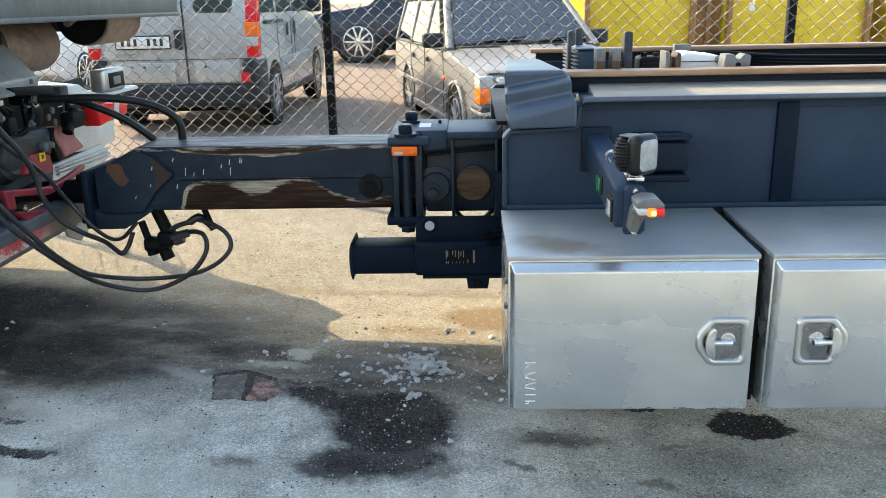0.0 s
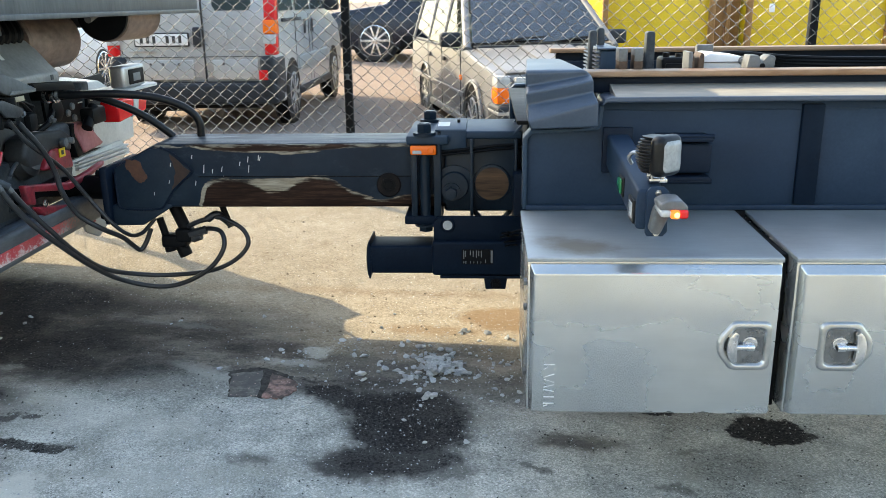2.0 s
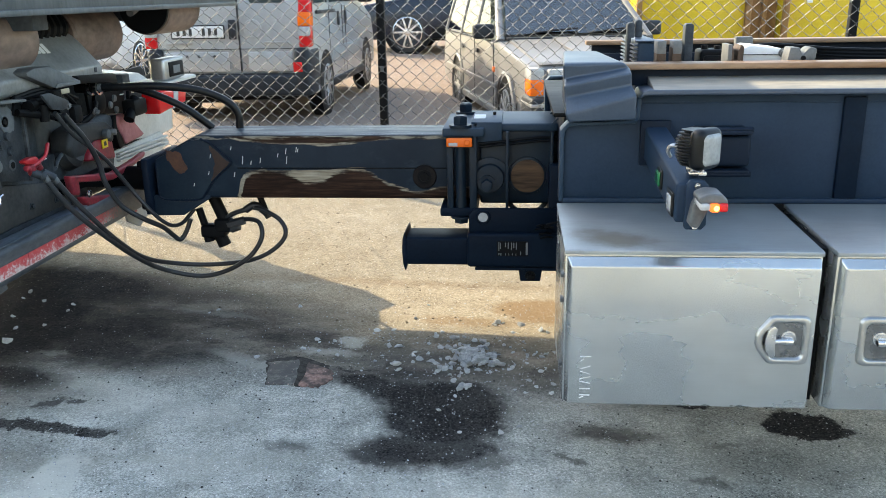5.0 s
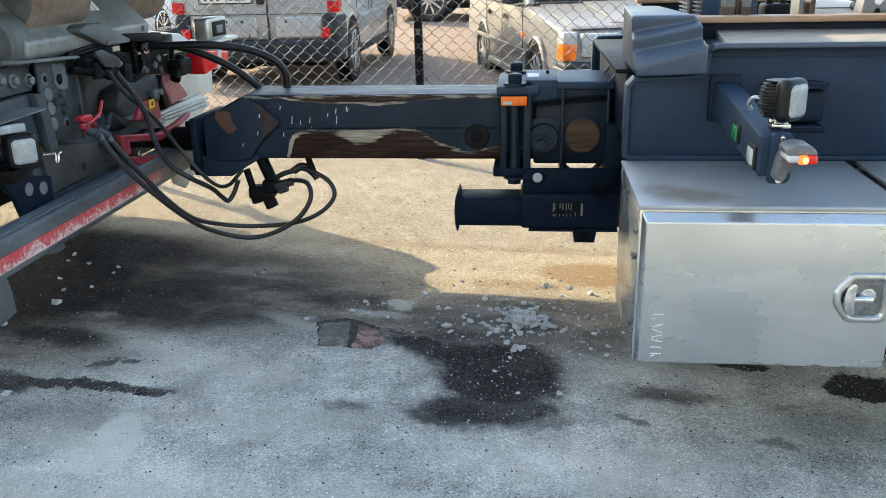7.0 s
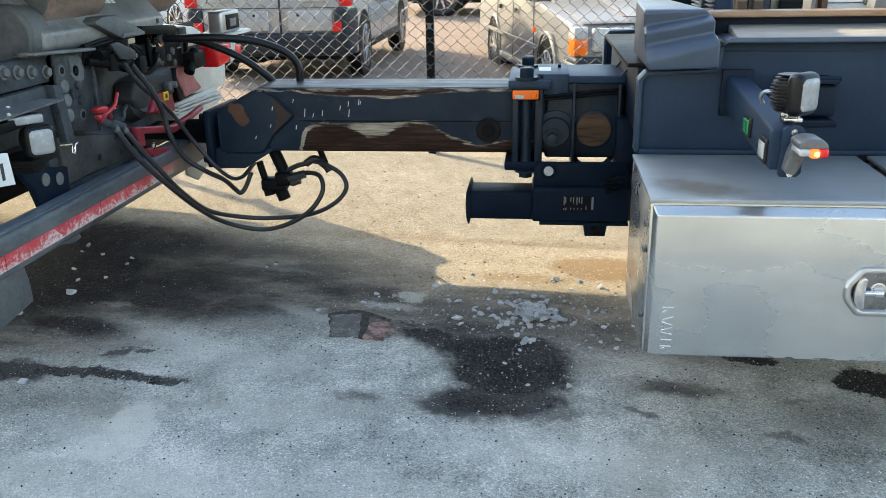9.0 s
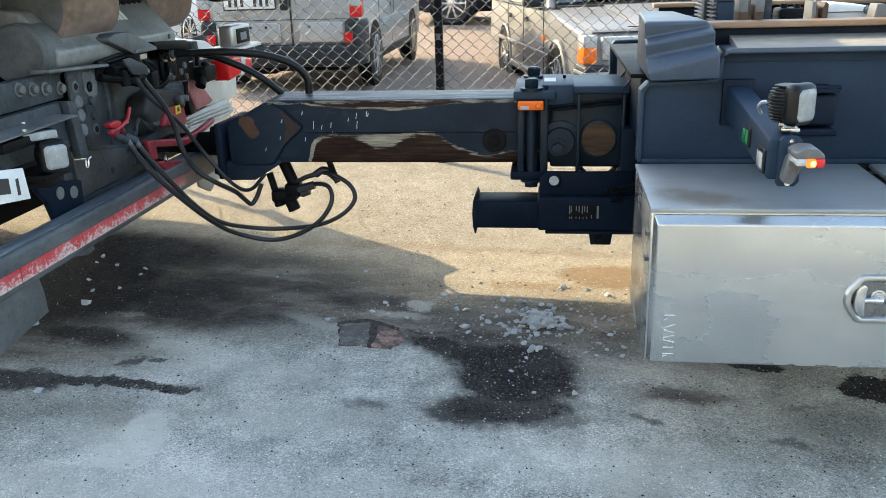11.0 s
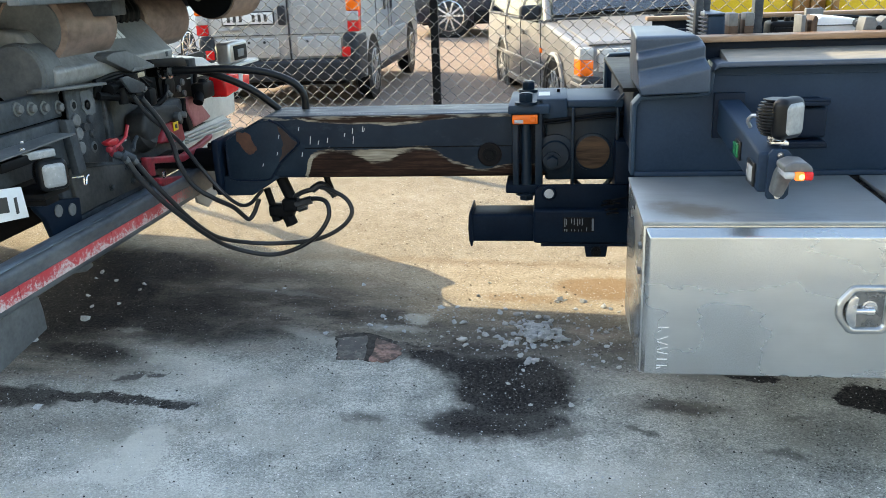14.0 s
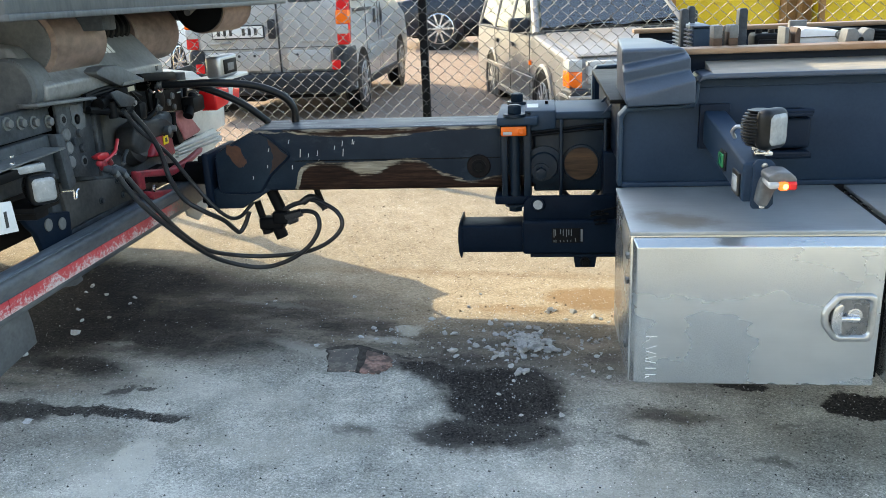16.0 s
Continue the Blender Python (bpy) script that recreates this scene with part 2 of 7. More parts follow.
M_PALE_PRINT = Mat("pale_print", (0.55, 0.57, 0.58), 0.6).m
M_LABEL = Mat("dim_print", (0.16, 0.175, 0.185), 0.6).m
M_DARK_PRINT = Mat("dark_print", (0.03, 0.03, 0.03), 0.6).m
M_YELLOW = varied("yellow_container_paint", (0.4950, 0.3240, 0.0072), (0.7020, 0.4770, 0.0108), 0.45, 0, 2.5, 40, 0.06, 0.003)
M_BROWNSTEEL = varied("brown_container_steel", (0.16, 0.075, 0.02), (0.30, 0.15, 0.04), 0.6, 0.1, 5, 50, 0.2, 0.003)
M_VAN = varied("silver_van_paint", (0.40, 0.41, 0.42), (0.50, 0.51, 0.52), 0.32, 0.35, 3, 200, 0.02, 0.001, 0.05, spec=0.5)
M_VOLVO = varied("champagne_car_paint", (0.165, 0.160, 0.158), (0.215, 0.209, 0.206), 0.35, 0.12, 3, 200, 0.02, 0.001, 0.05, spec=0.28)
M_SUV = varied("dark_blue_car_paint", (0.006, 0.009, 0.018), (0.011, 0.016, 0.030), 0.22, 0.2, 3, 200, 0.02, 0.001, 0.05)
M_BUMPER = varied("charcoal_bumper_plastic", (0.0130, 0.0160, 0.0205), (0.0240, 0.0280, 0.0340), 0.55, 0, 10, 200, 0.1, 0.001, spec=0.3)
M_TYRE = varied("tyre_rubber", (0.012, 0.012, 0.013), (0.03, 0.03, 0.03), 0.7, 0, 12, 120, 0.2, 0.002)


def aluminium():
    """Rolled sheet, dulled in soft clouds and wiped in places."""
    m = Mat("brushed_aluminium_sheet", (0.6, 0.6, 0.6), 0.3, 0.82)
    brush = m.noise(7, 4, 0.6, m.scaled((1.0, 40, 70)))
    big = m.noise(2.6, 4, 0.55)
    wipe = m.noise(5.0, 4, 0.55, m.scaled((0.5, 1, 1.6)))
    grime = m.step(m.noise(3.0, 4, 0.5), 0.35, 0.85)
    f = m.math("ADD", m.math("MULTIPLY", big, 0.55), m.math("ADD", m.math("MULTIPLY", wipe, 0.37), m.math("MULTIPLY", brush, 0.08)))
    c = m.ramp(f, [(0.28, (0.39, 0.413, 0.420)), (0.72, (0.640, 0.668, 0.672))])
    m.set("Base Color", m.mix(m.math("MULTIPLY", grime, 0.35), c, (0.42, 0.415, 0.385)))
    m.set("Roughness", m.math("ADD", m.math("MULTIPLY", wipe, 0.26), m.math("ADD", 0.10, m.math("MULTIPLY", grime, 0.14))))
    m.bump(brush, 0.02, 0.002)
    return m.m


M_ALU = aluminium()
M_RECESS = varied("shaded_recess_steel", (0.16, 0.165, 0.17), (0.32, 0.33, 0.335), 0.28, 1.0, 16, 90, 0.05, 0.001)
M_LOCK = varied("satin_pressed_steel", (0.40, 0.41, 0.41), (0.54, 0.55, 0.55), 0.36, 1.0, 14, 90, 0.04, 0.001)


def alu_top(stained):
    """The lids: dull, with oily smears, and one brown stain at the corner of the first."""
    m = Mat("dull_stained_aluminium", (0.5, 0.5, 0.5), 0.5, 0.6)
    brush = m.noise(7, 4, 0.6, m.scaled((1.5, 40, 60)))
    big = m.noise(4, 5, 0.6)
    smear = m.step(m.noise(3.3, 6, 0.7, m.scaled((1.0, 2.0, 1)), 0.9), 0.52, 0.74)
    c = m.ramp(m.math("ADD", m.math("MULTIPLY", big, 0.75), m.math("MULTIPLY", brush, 0.25)), [(0.3, (0.25, 0.275, 0.29)), (0.72, (0.40, 0.43, 0.445))])
    c = m.mix(m.math("MULTIPLY", smear, 0.35), c, (0.20, 0.185, 0.155))
    if stained:
        mp = m.node("ShaderNodeMapping", Vector=m.tc, Location=(-0.20, -0.135, 0), Rotation=(0, 0, radians(-25)), Scale=(0.13, 0.085, 1e6))
        mp.vector_type = "TEXTURE"
        ln = m.node("ShaderNodeVectorMath", i0=mp.outputs[0])
        ln.operation = "LENGTH"
        far = m.math("ADD", ln.outputs["Value"], m.math("MULTIPLY", m.math("SUBTRACT", m.noise(11, 6, 0.7), 0.5), 1.5))
        c = m.mix(m.math("MULTIPLY", m.math("SUBTRACT", 1.0, m.step(far, 0.3, 1.25)), 0.6), c, (0.13, 0.085, 0.030))
    m.set("Base Color", c)
    m.set("Roughness", m.math("ADD", m.math("MULTIPLY", big, 0.25), 0.36))
    m.bump(brush, 0.03, 0.002)
    return m.m


M_ALUTOP, M_ALUTOP_STAINED = alu_top(False), alu_top(True)


def drawbar_paint():
    """Dark paint, worn through to brown steel in two long bands, with pale filler at their rims."""
    m = Mat("worn_drawbar_paint", (0.03, 0.04, 0.05), 0.45)
    m.set("Specular IOR Level", 0.16)
    x, y, z = m.xyz()[0], m.xyz()[1], m.xyz()[2]
    long_noise = m.noise(3.0, 4, 0.55, m.scaled((1.0, 2, 3)))
    fine = m.noise(26, 5, 0.65, m.scaled((0.22, 1, 2.2)))
    jag = m.noise(60, 4, 0.7, m.scaled((0.10, 1, 1.6)))
    wob = m.math("ADD", m.math("MULTIPLY", m.math("SUBTRACT", long_noise, 0.5), 0.012), m.math("MULTIPLY", m.math("SUBTRACT", jag, 0.5), 0.050))
    paint = m.ramp(m.noise(5, 5, 0.6), [(0.3, (0.0052, 0.0120, 0.0235)), (0.7, (0.0135, 0.0255, 0.0410))])
    paint = m.mix(m.math("MULTIPLY", m.step(m.noise(9, 6, 0.7, m.scaled((0.8, 1, 1.4))), 0.54, 0.70), 0.55), paint, (0.034, 0.056, 0.074))
    steel = m.ramp(m.math("ADD", m.math("MULTIPLY", fine, 0.5), m.math("MULTIPLY", jag, 0.5)), [(0.36, (0.010, 0.0068, 0.0058)), (0.52, (0.034, 0.0185, 0.0135)), (0.70, (0.095, 0.055, 0.037))])
    pale = m.ramp(m.math("ADD", m.math("MULTIPLY", fine, 0.4), m.math("MULTIPLY", jag, 0.6)), [(0.34, (0.15, 0.115, 0.075)), (0.62, (0.46, 0.42, 0.33))])
    # heights of the worn bands along the tube, in shares of 1.4 m and of 0.3 m
    along = m.math("DIVIDE", x, 1.4)
    zz = m.math("ADD", z, wob)

    def height(pts):
        return m.math("MULTIPLY", m.curve(along, [(px / 1.4, pz / 0.3) for px, pz in pts]), 0.3)

    low_top = height([(0.0, 0.0), (0.385, 0.0), (0.415, 0.070), (0.445, 0.112), (0.485, 0.124), (0.610, 0.119), (0.80, 0.126), (0.945, 0.127), (0.99, 0.103), (1.04, 0.074), (1.12, 0.046), (1.16, 0.034), (1.245, 0.048), (1.30, 0.058), (1.4, 0.058)])
    low_in = height([(0.0, 0.0), (0.395, 0.0), (0.43, 0.060), (0.455, 0.100), (0.50, 0.114), (0.60, 0.106), (0.65, 0.092), (0.70, 0.073), (0.76, 0.075), (0.82, 0.103), (0.90, 0.119), (0.95, 0.112), (1.0, 0.088), (1.05, 0.062), (1.12, 0.040), (1.16, 0.030), (1.245, 0.042), (1.4, 0.052)])
    up_low = height([(0.0, 0.27), (0.30, 0.268), (0.35, 0.262), (0.41, 0.246), (0.475, 0.237), (0.71, 0.226), (0.81, 0.219), (0.90, 0.230), (1.07, 0.247), (1.19, 0.247), (1.4, 0.250)])
    up_in = height([(0.0, 0.275), (0.35, 0.270), (0.43, 0.250), (0.50, 0.241), (0.71, 0.234), (0.80, 0.231), (0.90, 0.237), (1.0, 0.246), (1.07, 0.254), (1.15, 0.258), (1.4, 0.262)])
    low = m.step(m.math("SUBTRACT", low_top, zz), 0.0, 0.004)
    inner = m.step(m.math("SUBTRACT", low_in, zz), -0.002, 0.008)
    topf = m.step(z, 0.262, 0.264)
    zu = m.math("ADD", z, m.math("MULTIPLY", wob, 0.5))
    up, up2 = [m.math("MULTIPLY", m.step(m.math("SUBTRACT", zu, v), 0.0, 0.003), m.math("SUBTRACT", 1.0, topf)) for v in (up_low, up_in)]
    band = m.math("MAXIMUM", low, up)
    core = m.math("MAXIMUM", inner, up2)
    patch = m.noise(16, 5, 0.7, m.scaled((0.35, 1, 1.8)))
    thick = m.step(m.math("SUBTRACT", low_top, low_in), 0.012, 0.030)
    keep = m.math("MAXIMUM", m.step(patch, 0.44, 0.60), m.math("MULTIPLY", thick, m.step(patch, 0.20, 0.50)))
    c = m.mix(band, paint, m.ramp(jag, [(0.35, (0.012, 0.012, 0.014)), (0.65, (0.05, 0.036, 0.027))]))
    c = m.mix(m.math("MULTIPLY", m.math("MULTIPLY", band, keep), 0.95), c, pale)
    c = m.mix(core, c, steel)
    rim = m.math("MULTIPLY", m.step(z, 0.248, 0.252), m.math("MULTIPLY", m.math("SUBTRACT", 1.0, topf), m.step(m.noise(40, 4, 0.6, m.scaled((0.12, 1, 1))), 0.50, 0.58)))
    c = m.mix(m.math("MULTIPLY", rim, 0.8), c, pale)
    # pale streaks paint the sky's sheen onto the top face
    grime = m.math("MULTIPLY", topf, m.step(m.noise(14, 5, 0.6, m.scaled((0.12, 1.2, 1))), 0.45, 0.62))
    c = m.mix(m.math("MULTIPLY", grime, 0.5), c, (0.13, 0.142, 0.152))
    scrape = m.math("MULTIPLY", topf, m.step(m.noise(70, 4, 0.65, m.scaled((0.05, 1, 1))), 0.58, 0.64))
    c = m.mix(m.math("MULTIPLY", scrape, 0.8), c, (0.34, 0.35, 0.35))
    m.set("Base Color", c)
    m.set("Roughness", m.math("ADD", m.math("MULTIPLY", fine, 0.3), m.math("ADD", 0.30, m.math("MULTIPLY", band, 0.15))))
    m.set("Metallic", m.math("MULTIPLY", core, 0.45))
    m.bump(fine, 0.12, 0.002)
    return m.m


M_DRAWBAR = drawbar_paint()


def reflective_tape():
    """Red over white tape along the bar, rubbed through in patches."""
    m = Mat("scuffed_red_white_tape", (0.5, 0.1, 0.1), 0.4)
    z = m.xyz()[2]
    n = m.noise(95, 6, 0.75, m.scaled((1, 0.7, 1.0)))
    big = m.noise(9, 4, 0.6, m.scaled((1, 1, 0.3)))
    base = m.ramp(big, [(0.35, (0.42, 0.020, 0.034)), (0.68, (0.50, 0.075, 0.085))])
    # scuffs lay the white backing bare, ever more towards the lower edge
    bare = m.math("SUBTRACT", m.math("ADD", n, m.math("MULTIPLY", m.math("SUBTRACT", big, 0.5), 0.55)), m.math("MULTIPLY", z, 5.5))
    c = m.mix(m.math("MULTIPLY", m.step(bare, 0.46, 0.64), 0.88), base, m.ramp(n, [(0.4, (0.44, 0.36, 0.35)), (0.6, (0.60, 0.56, 0.55))]))
    worn = m.step(m.math("ADD", m.xyz()[1], m.math("MULTIPLY", m.math("SUBTRACT", n, 0.5), 0.5)), 0.72, 0.98)
    c = m.mix(worn, c, (0.06, 0.058, 0.055))
    m.set("Base Color", c)
    return m.m


M_TAPE = reflective_tape()

# oil stains of the asphalt: x, y, half length, half width, turn in degrees, strength, softness of the rim
STAINS = [(-0.185, 3.14, 0.235, 0.25, 0, 0.92, 0.24), (-0.21, 2.90, 0.25, 0.12, 6, 0.84, 0.30), (-0.36, 2.84, 0.13, 0.08, 0, 0.72, 0.4), (-0.30, 3.24, 0.22, 0.12, -30, 0.9, 0.3), (-0.57, 3.463, 0.12, 0.010, -3, 0.7, 0.4), (-0.455, 3.50, 0.010, 0.04, 0, 0.6, 0.4), (-0.47, 3.33, 0.20, 0.085, -28, 0.85, 0.40), (-0.12, 3.28, 0.15, 0.12, 0, 0.86, 0.35), (-0.34, 3.44, 0.18, 0.07, 0, 0.70, 0.6),
          (-0.33, 2.82, 0.13, 0.055, 0, 0.62, 0.6), (-0.02, 2.84, 0.10, 0.035, 10, 0.55, 0.6),
          (-1.82, 3.74, 0.45, 0.22, -10, 0.80, 0.5), (-2.35, 3.70, 0.60, 0.44, 0, 0.96, 0.35), (-2.4, 4.25, 0.8, 0.30, 0, 0.92, 0.4), (-1.42, 3.90, 0.40, 0.14, -14, 0.40, 0.7), (-2.2, 3.85, 0.34, 0.26, 0, 0.96, 0.35), (-1.72, 3.56, 0.24, 0.13, -12, 0.85, 0.45), (-1.95, 3.26, 0.24, 0.09, -10, 0.85, 0.45), (-1.55, 4.25, 0.35, 0.10, -10, 0.5, 0.8), (-1.70, 3.45, 0.25, 0.08, -6, 0.55, 0.7), (-1.80, 4.30, 0.45, 0.12, -8, 0.5, 0.7),
          (-1.80, 2.89, 0.46, 0.040, 0, 0.84, 0.16), (-2.2, 2.86, 0.42, 0.085, 3, 0.84, 0.25), (-1.42, 2.875, 0.12, 0.020, 0, 0.84, 0.2), (-1.64, 3.07, 0.062, 0.022, 34, 0.72, 0.22), (-1.68, 3.035, 0.040, 0.014, 20, 0.6, 0.3), (-1.548, 3.09, 0.036, 0.019, 20, 0.74, 0.2),
          (0.405, 3.055, 0.12, 0.042, -3, 0.62, 0.6), (0.265, 2.885, 0.045, 0.022, 0, 0.6, 0.4), (0.70, 2.79, 0.060, 0.030, 5, 0.5, 0.5), (0.82, 3.03, 0.06, 0.02, 0, 0.4, 0.5), (1.11, 3.19, 0.145, 0.105, 0, 1.0, 0.10), (1.23, 3.15, 0.06, 0.03, 0, 0.9, 0.2), (0.72, 3.315, 0.10, 0.03, 0, 0.95, 0.15),
          (-0.70, 2.86, 0.07, 0.035, 0, 0.55, 0.7), (0.95, 2.95, 0.22, 0.10, 0, 0.15, 0.8), (0.15, 3.45, 0.16, 0.08, 0, 0.35, 0.8), (-0.02, 3.46, 0.20, 0.10, 0, 0.35, 0.8)]
# a thin brownish film of oil and dirt, same columns
FILM = [(-1.9, 3.80, 1.2, 0.50, 0, 0.92, 0.3), (-1.02, 3.72, 0.46, 0.26, -12, 1.0, 0.4), (-2.1, 3.20, 0.55, 0.20, -8, 0.8, 0.5), (-1.9, 2.72, 0.55, 0.16, 0, 0.35, 0.8), (-0.95, 3.55, 0.30, 0.14, -10, 0.8, 0.6), (-0.55, 3.55, 0.40, 0.20, -10, 0.80, 0.5), (-0.10, 3.60, 0.62, 0.26, 0, 0.80, 0.5), (0.45, 3.50, 0.60, 0.30, 0, 0.68, 0.6), (-1.35, 3.40, 0.35, 0.14, -8, 0.55, 0.7),
        (-0.35, 2.84, 0.18, 0.09, 0, 0.55, 0.6), (0.40, 3.06, 0.20, 0.08, 0, 0.62, 0.6), (0.85, 2.95, 0.5, 0.22, 0, 0.15, 0.8), (-0.98, 4.10, 0.45, 0.12, -20, 0.55, 0.6)]
PALE = [(-1.385, 2.60, 0.085, 0.12, 10, 1.0, 0.30), (-1.40, 2.47, 0.11, 0.09, 0, 0.9, 0.4), (-1.50, 2.52, 0.16, 0.10, 0, 0.5, 0.7), (-0.63, 3.73, 0.065, 0.042, 0, 0.55, 0.3), (-1.2, 2.25, 0.5, 0.2, 0, 0.5, 0.8), (-1.25, 3.08, 0.40, 0.10, -4, 0.5, 0.7), (-0.62, 2.36, 0.25, 0.10, 0, 0.45, 0.8), (0.05, 2.60, 0.5, 0.12, 0, 0.4, 0.8), (-0.95, 2.72, 0.22, 0.10, 0, 0.35, 0.8),
        (-1.03, 3.50, 0.16, 0.045, -30, 0.5, 0.6), (-1.86, 3.48, 0.06, 0.03, 0, 0.7, 0.6), (-1.35, 3.98, 0.20, 0.03, -8, 0.25, 0.6), (-0.72, 3.62, 0.13, 0.04, 0, 0.5, 0.5), (-1.50, 3.20, 0.26, 0.06, -6, 0.5, 0.6)]


def asphalt():
    m = Mat("worn_dusty_asphalt", (0.2, 0.2, 0.2), 0.85)
    m.set("Specular IOR Level", 0.045)
    big, mid, fine = m.noise(0.9, 5, 0.6), m.noise(6, 7, 0.7), m.noise(95, 5, 0.75)
    grain = m.node("ShaderNodeTexVoronoi", Vector=m.tc, Scale=210.0)
    gr = m.xyz(grain.outputs["Color"])[0]
    grain2 = m.noise(240, 3, 0.7)
    f = m.math("ADD", m.math("MULTIPLY", big, 0.30), m.math("ADD", m.math("MULTIPLY", mid, 0.28), m.math("ADD", m.math("MULTIPLY", fine, 0.20), m.math("ADD", m.math("MULTIPLY", gr, 0.12), m.math("MULTIPLY", grain2, 0.10)))))
    c = m.ramp(f, [(0.375, (0.108, 0.111, 0.106)), (0.445, (0.270, 0.277, 0.261)), (0.515, (0.395, 0.402, 0.378)), (0.59, (0.655, 0.655, 0.615))])
    tint = m.step(m.noise(1.7, 5, 0.6, m.scaled((1, 1.6, 1), loc=(3.1, 0, 0))), 0.48, 0.68)
    c = m.mix(m.math("MULTIPLY", tint, 0.55), c, (0.31, 0.302, 0.262))
    # sand and dust lie beyond the row of stones
    p = m.xyz()
    wob = m.math("MULTIPLY", m.math("SUBTRACT", m.noise(2.2, 6, 0.65), 0.5), 0.8)
    sand = m.step(m.math("ADD", p[1], m.math("MULTIPLY", wob, 0.7)), 3.40, 3.85)
    sf = m.math("ADD", m.math("MULTIPLY", mid, 0.30), m.math("ADD", m.math("MULTIPLY", fine, 0.42), m.math("MULTIPLY", gr, 0.28)))
    sandc = m.ramp(sf, [(0.32, (0.205, 0.162, 0.112)), (0.49, (0.325, 0.268, 0.192)), (0.66, (0.47, 0.40, 0.30))])
    c = m.mix(m.math("MULTIPLY", sand, 0.88), c, sandc)
    far = m.step(p[1], 6.2, 7.4)
    paving = m.ramp(sf, [(0.3, (0.22, 0.165, 0.135)), (0.7, (0.36, 0.285, 0.235))])
    c = m.mix(far, c, paving)
    warp = m.node("ShaderNodeVectorMath", i0=m.node("ShaderNodeTexNoise", Vector=m.tc, Scale=9.0, Detail=8.0, Roughness=0.75).outputs["Color"], i1=(0.5, 0.5, 0.5))
    warp.operation = "SUBTRACT"
    ws = m.node("ShaderNodeVectorMath", i0=warp.outputs[0], i1=(0.20, 0.20, 0.0))
    ws.operation = "MULTIPLY"
    wv = m.node("ShaderNodeVectorMath", i0=m.tc, i1=ws.outputs[0]).outputs[0]

    def blots(rows):
        total = None
        for x, y, rx, ry, turn, k, soft in rows:
            mp = m.node("ShaderNodeMapping", Vector=wv, Location=(x, y, 0), Rotation=(0, 0, radians(turn)), Scale=(rx, ry, 1e6))
            mp.vector_type = "TEXTURE"
            ln = m.node("ShaderNodeVectorMath", i0=mp.outputs[0])
            ln.operation = "LENGTH"
            s = m.math("MULTIPLY", m.math("SUBTRACT", 1.0, m.step(ln.outputs["Value"], 1.0 - soft, 1.0 + soft)), k)
            total = s if total is None else m.math("MAXIMUM", total, s)
        return total

    film = m.math("MULTIPLY", blots(FILM), m.math("ADD", 0.55, m.math("MULTIPLY", mid, 0.8)), True)
    film = m.math("MULTIPLY", film, m.math("SUBTRACT", 1.0, m.step(m.math("ADD", p[1], m.math("MULTIPLY", wob, 0.3)), 4.1, 4.5)))
    smear = m.noise(3.6, 7, 0.68, m.scaled((0.65, 1.5, 1), loc=(0.7, 0.2, 0)))
    ff = m.math("ADD", m.math("MULTIPLY", smear, 0.72), m.math("MULTIPLY", fine, 0.28))
    c = m.mix(film, c, m.ramp(ff, [(0.38, (0.032, 0.031, 0.031)), (0.50, (0.105, 0.094, 0.083)), (0.62, (0.26, 0.23, 0.195))]))
    c = m.mix(m.math("MULTIPLY", blots(PALE), m.math("ADD", 0.4, m.math("MULTIPLY", mid, 0.8)), True), c, (0.60, 0.595, 0.545))
    wet = m.math("MULTIPLY", blots([(0.22, 4.18, 0.24, 0.14, 0, 0.75, 0.25), (-0.15, 4.02, 0.25, 0.05, 0, 0.5, 0.5), (0.6, 4.1, 0.3, 0.2, 0, 0.7, 0.3), (-0.5, 4.5, 0.9, 0.05, 0, 0.3, 0.7)]), sand)
    c = m.mix(wet, c, (0.235, 0.15, 0.080))
    oil = blots(STAINS)
    oil = m.math("MULTIPLY", oil, m.math("ADD", 0.58, m.math("MULTIPLY", m.math("ADD", m.math("MULTIPLY", mid, 0.75), m.math("MULTIPLY", gr, 0.35)), 0.85)), True)
    c = m.mix(oil, c, m.ramp(fine, [(0.33, (0.0085, 0.0082, 0.0098)), (0.7, (0.046, 0.043, 0.045))]))
    # dark pits and grains
    for scale, thr, pick in ((28.0, 0.13, 0.84), (70.0, 0.26, 0.76)):
        v = m.node("ShaderNodeTexVoronoi", Vector=wv, Scale=scale)
        col = m.xyz(v.outputs["Color"])
        pit = m.math("MULTIPLY", m.math("LESS_THAN", v.outputs["Distance"], m.math("MULTIPLY", col[1], thr)), m.math("GREATER_THAN", col[0], pick))
        c = m.mix(m.math("MULTIPLY", pit, 0.75), c, (0.05, 0.05, 0.05))
    # small pale grit of two sizes
    for scale, thr, pick in ((30.0, 0.11, 0.84), (62.0, 0.20, 0.80), (115.0, 0.30, 0.82)):
        v = m.node("ShaderNodeTexVoronoi", Vector=m.tc, Scale=scale)
        col = m.xyz(v.outputs["Color"])
        grit = m.math("MULTIPLY", m.math("LESS_THAN", v.outputs["Distance"], m.math("MULTIPLY", col[1], thr)), m.math("GREATER_THAN", col[0], pick))
        c = m.mix(m.math("MULTIPLY", grit, m.math("SUBTRACT", 0.9, m.math("MAXIMUM", m.math("MULTIPLY", film, 0.78), m.math("MULTIPLY", oil, 0.5)))), c, (0.80, 0.80, 0.78))
    m.set("Base Color", c)
    m.set("Roughness", m.math("SUBTRACT", 0.92, m.math("MULTIPLY", oil, 0.3)))
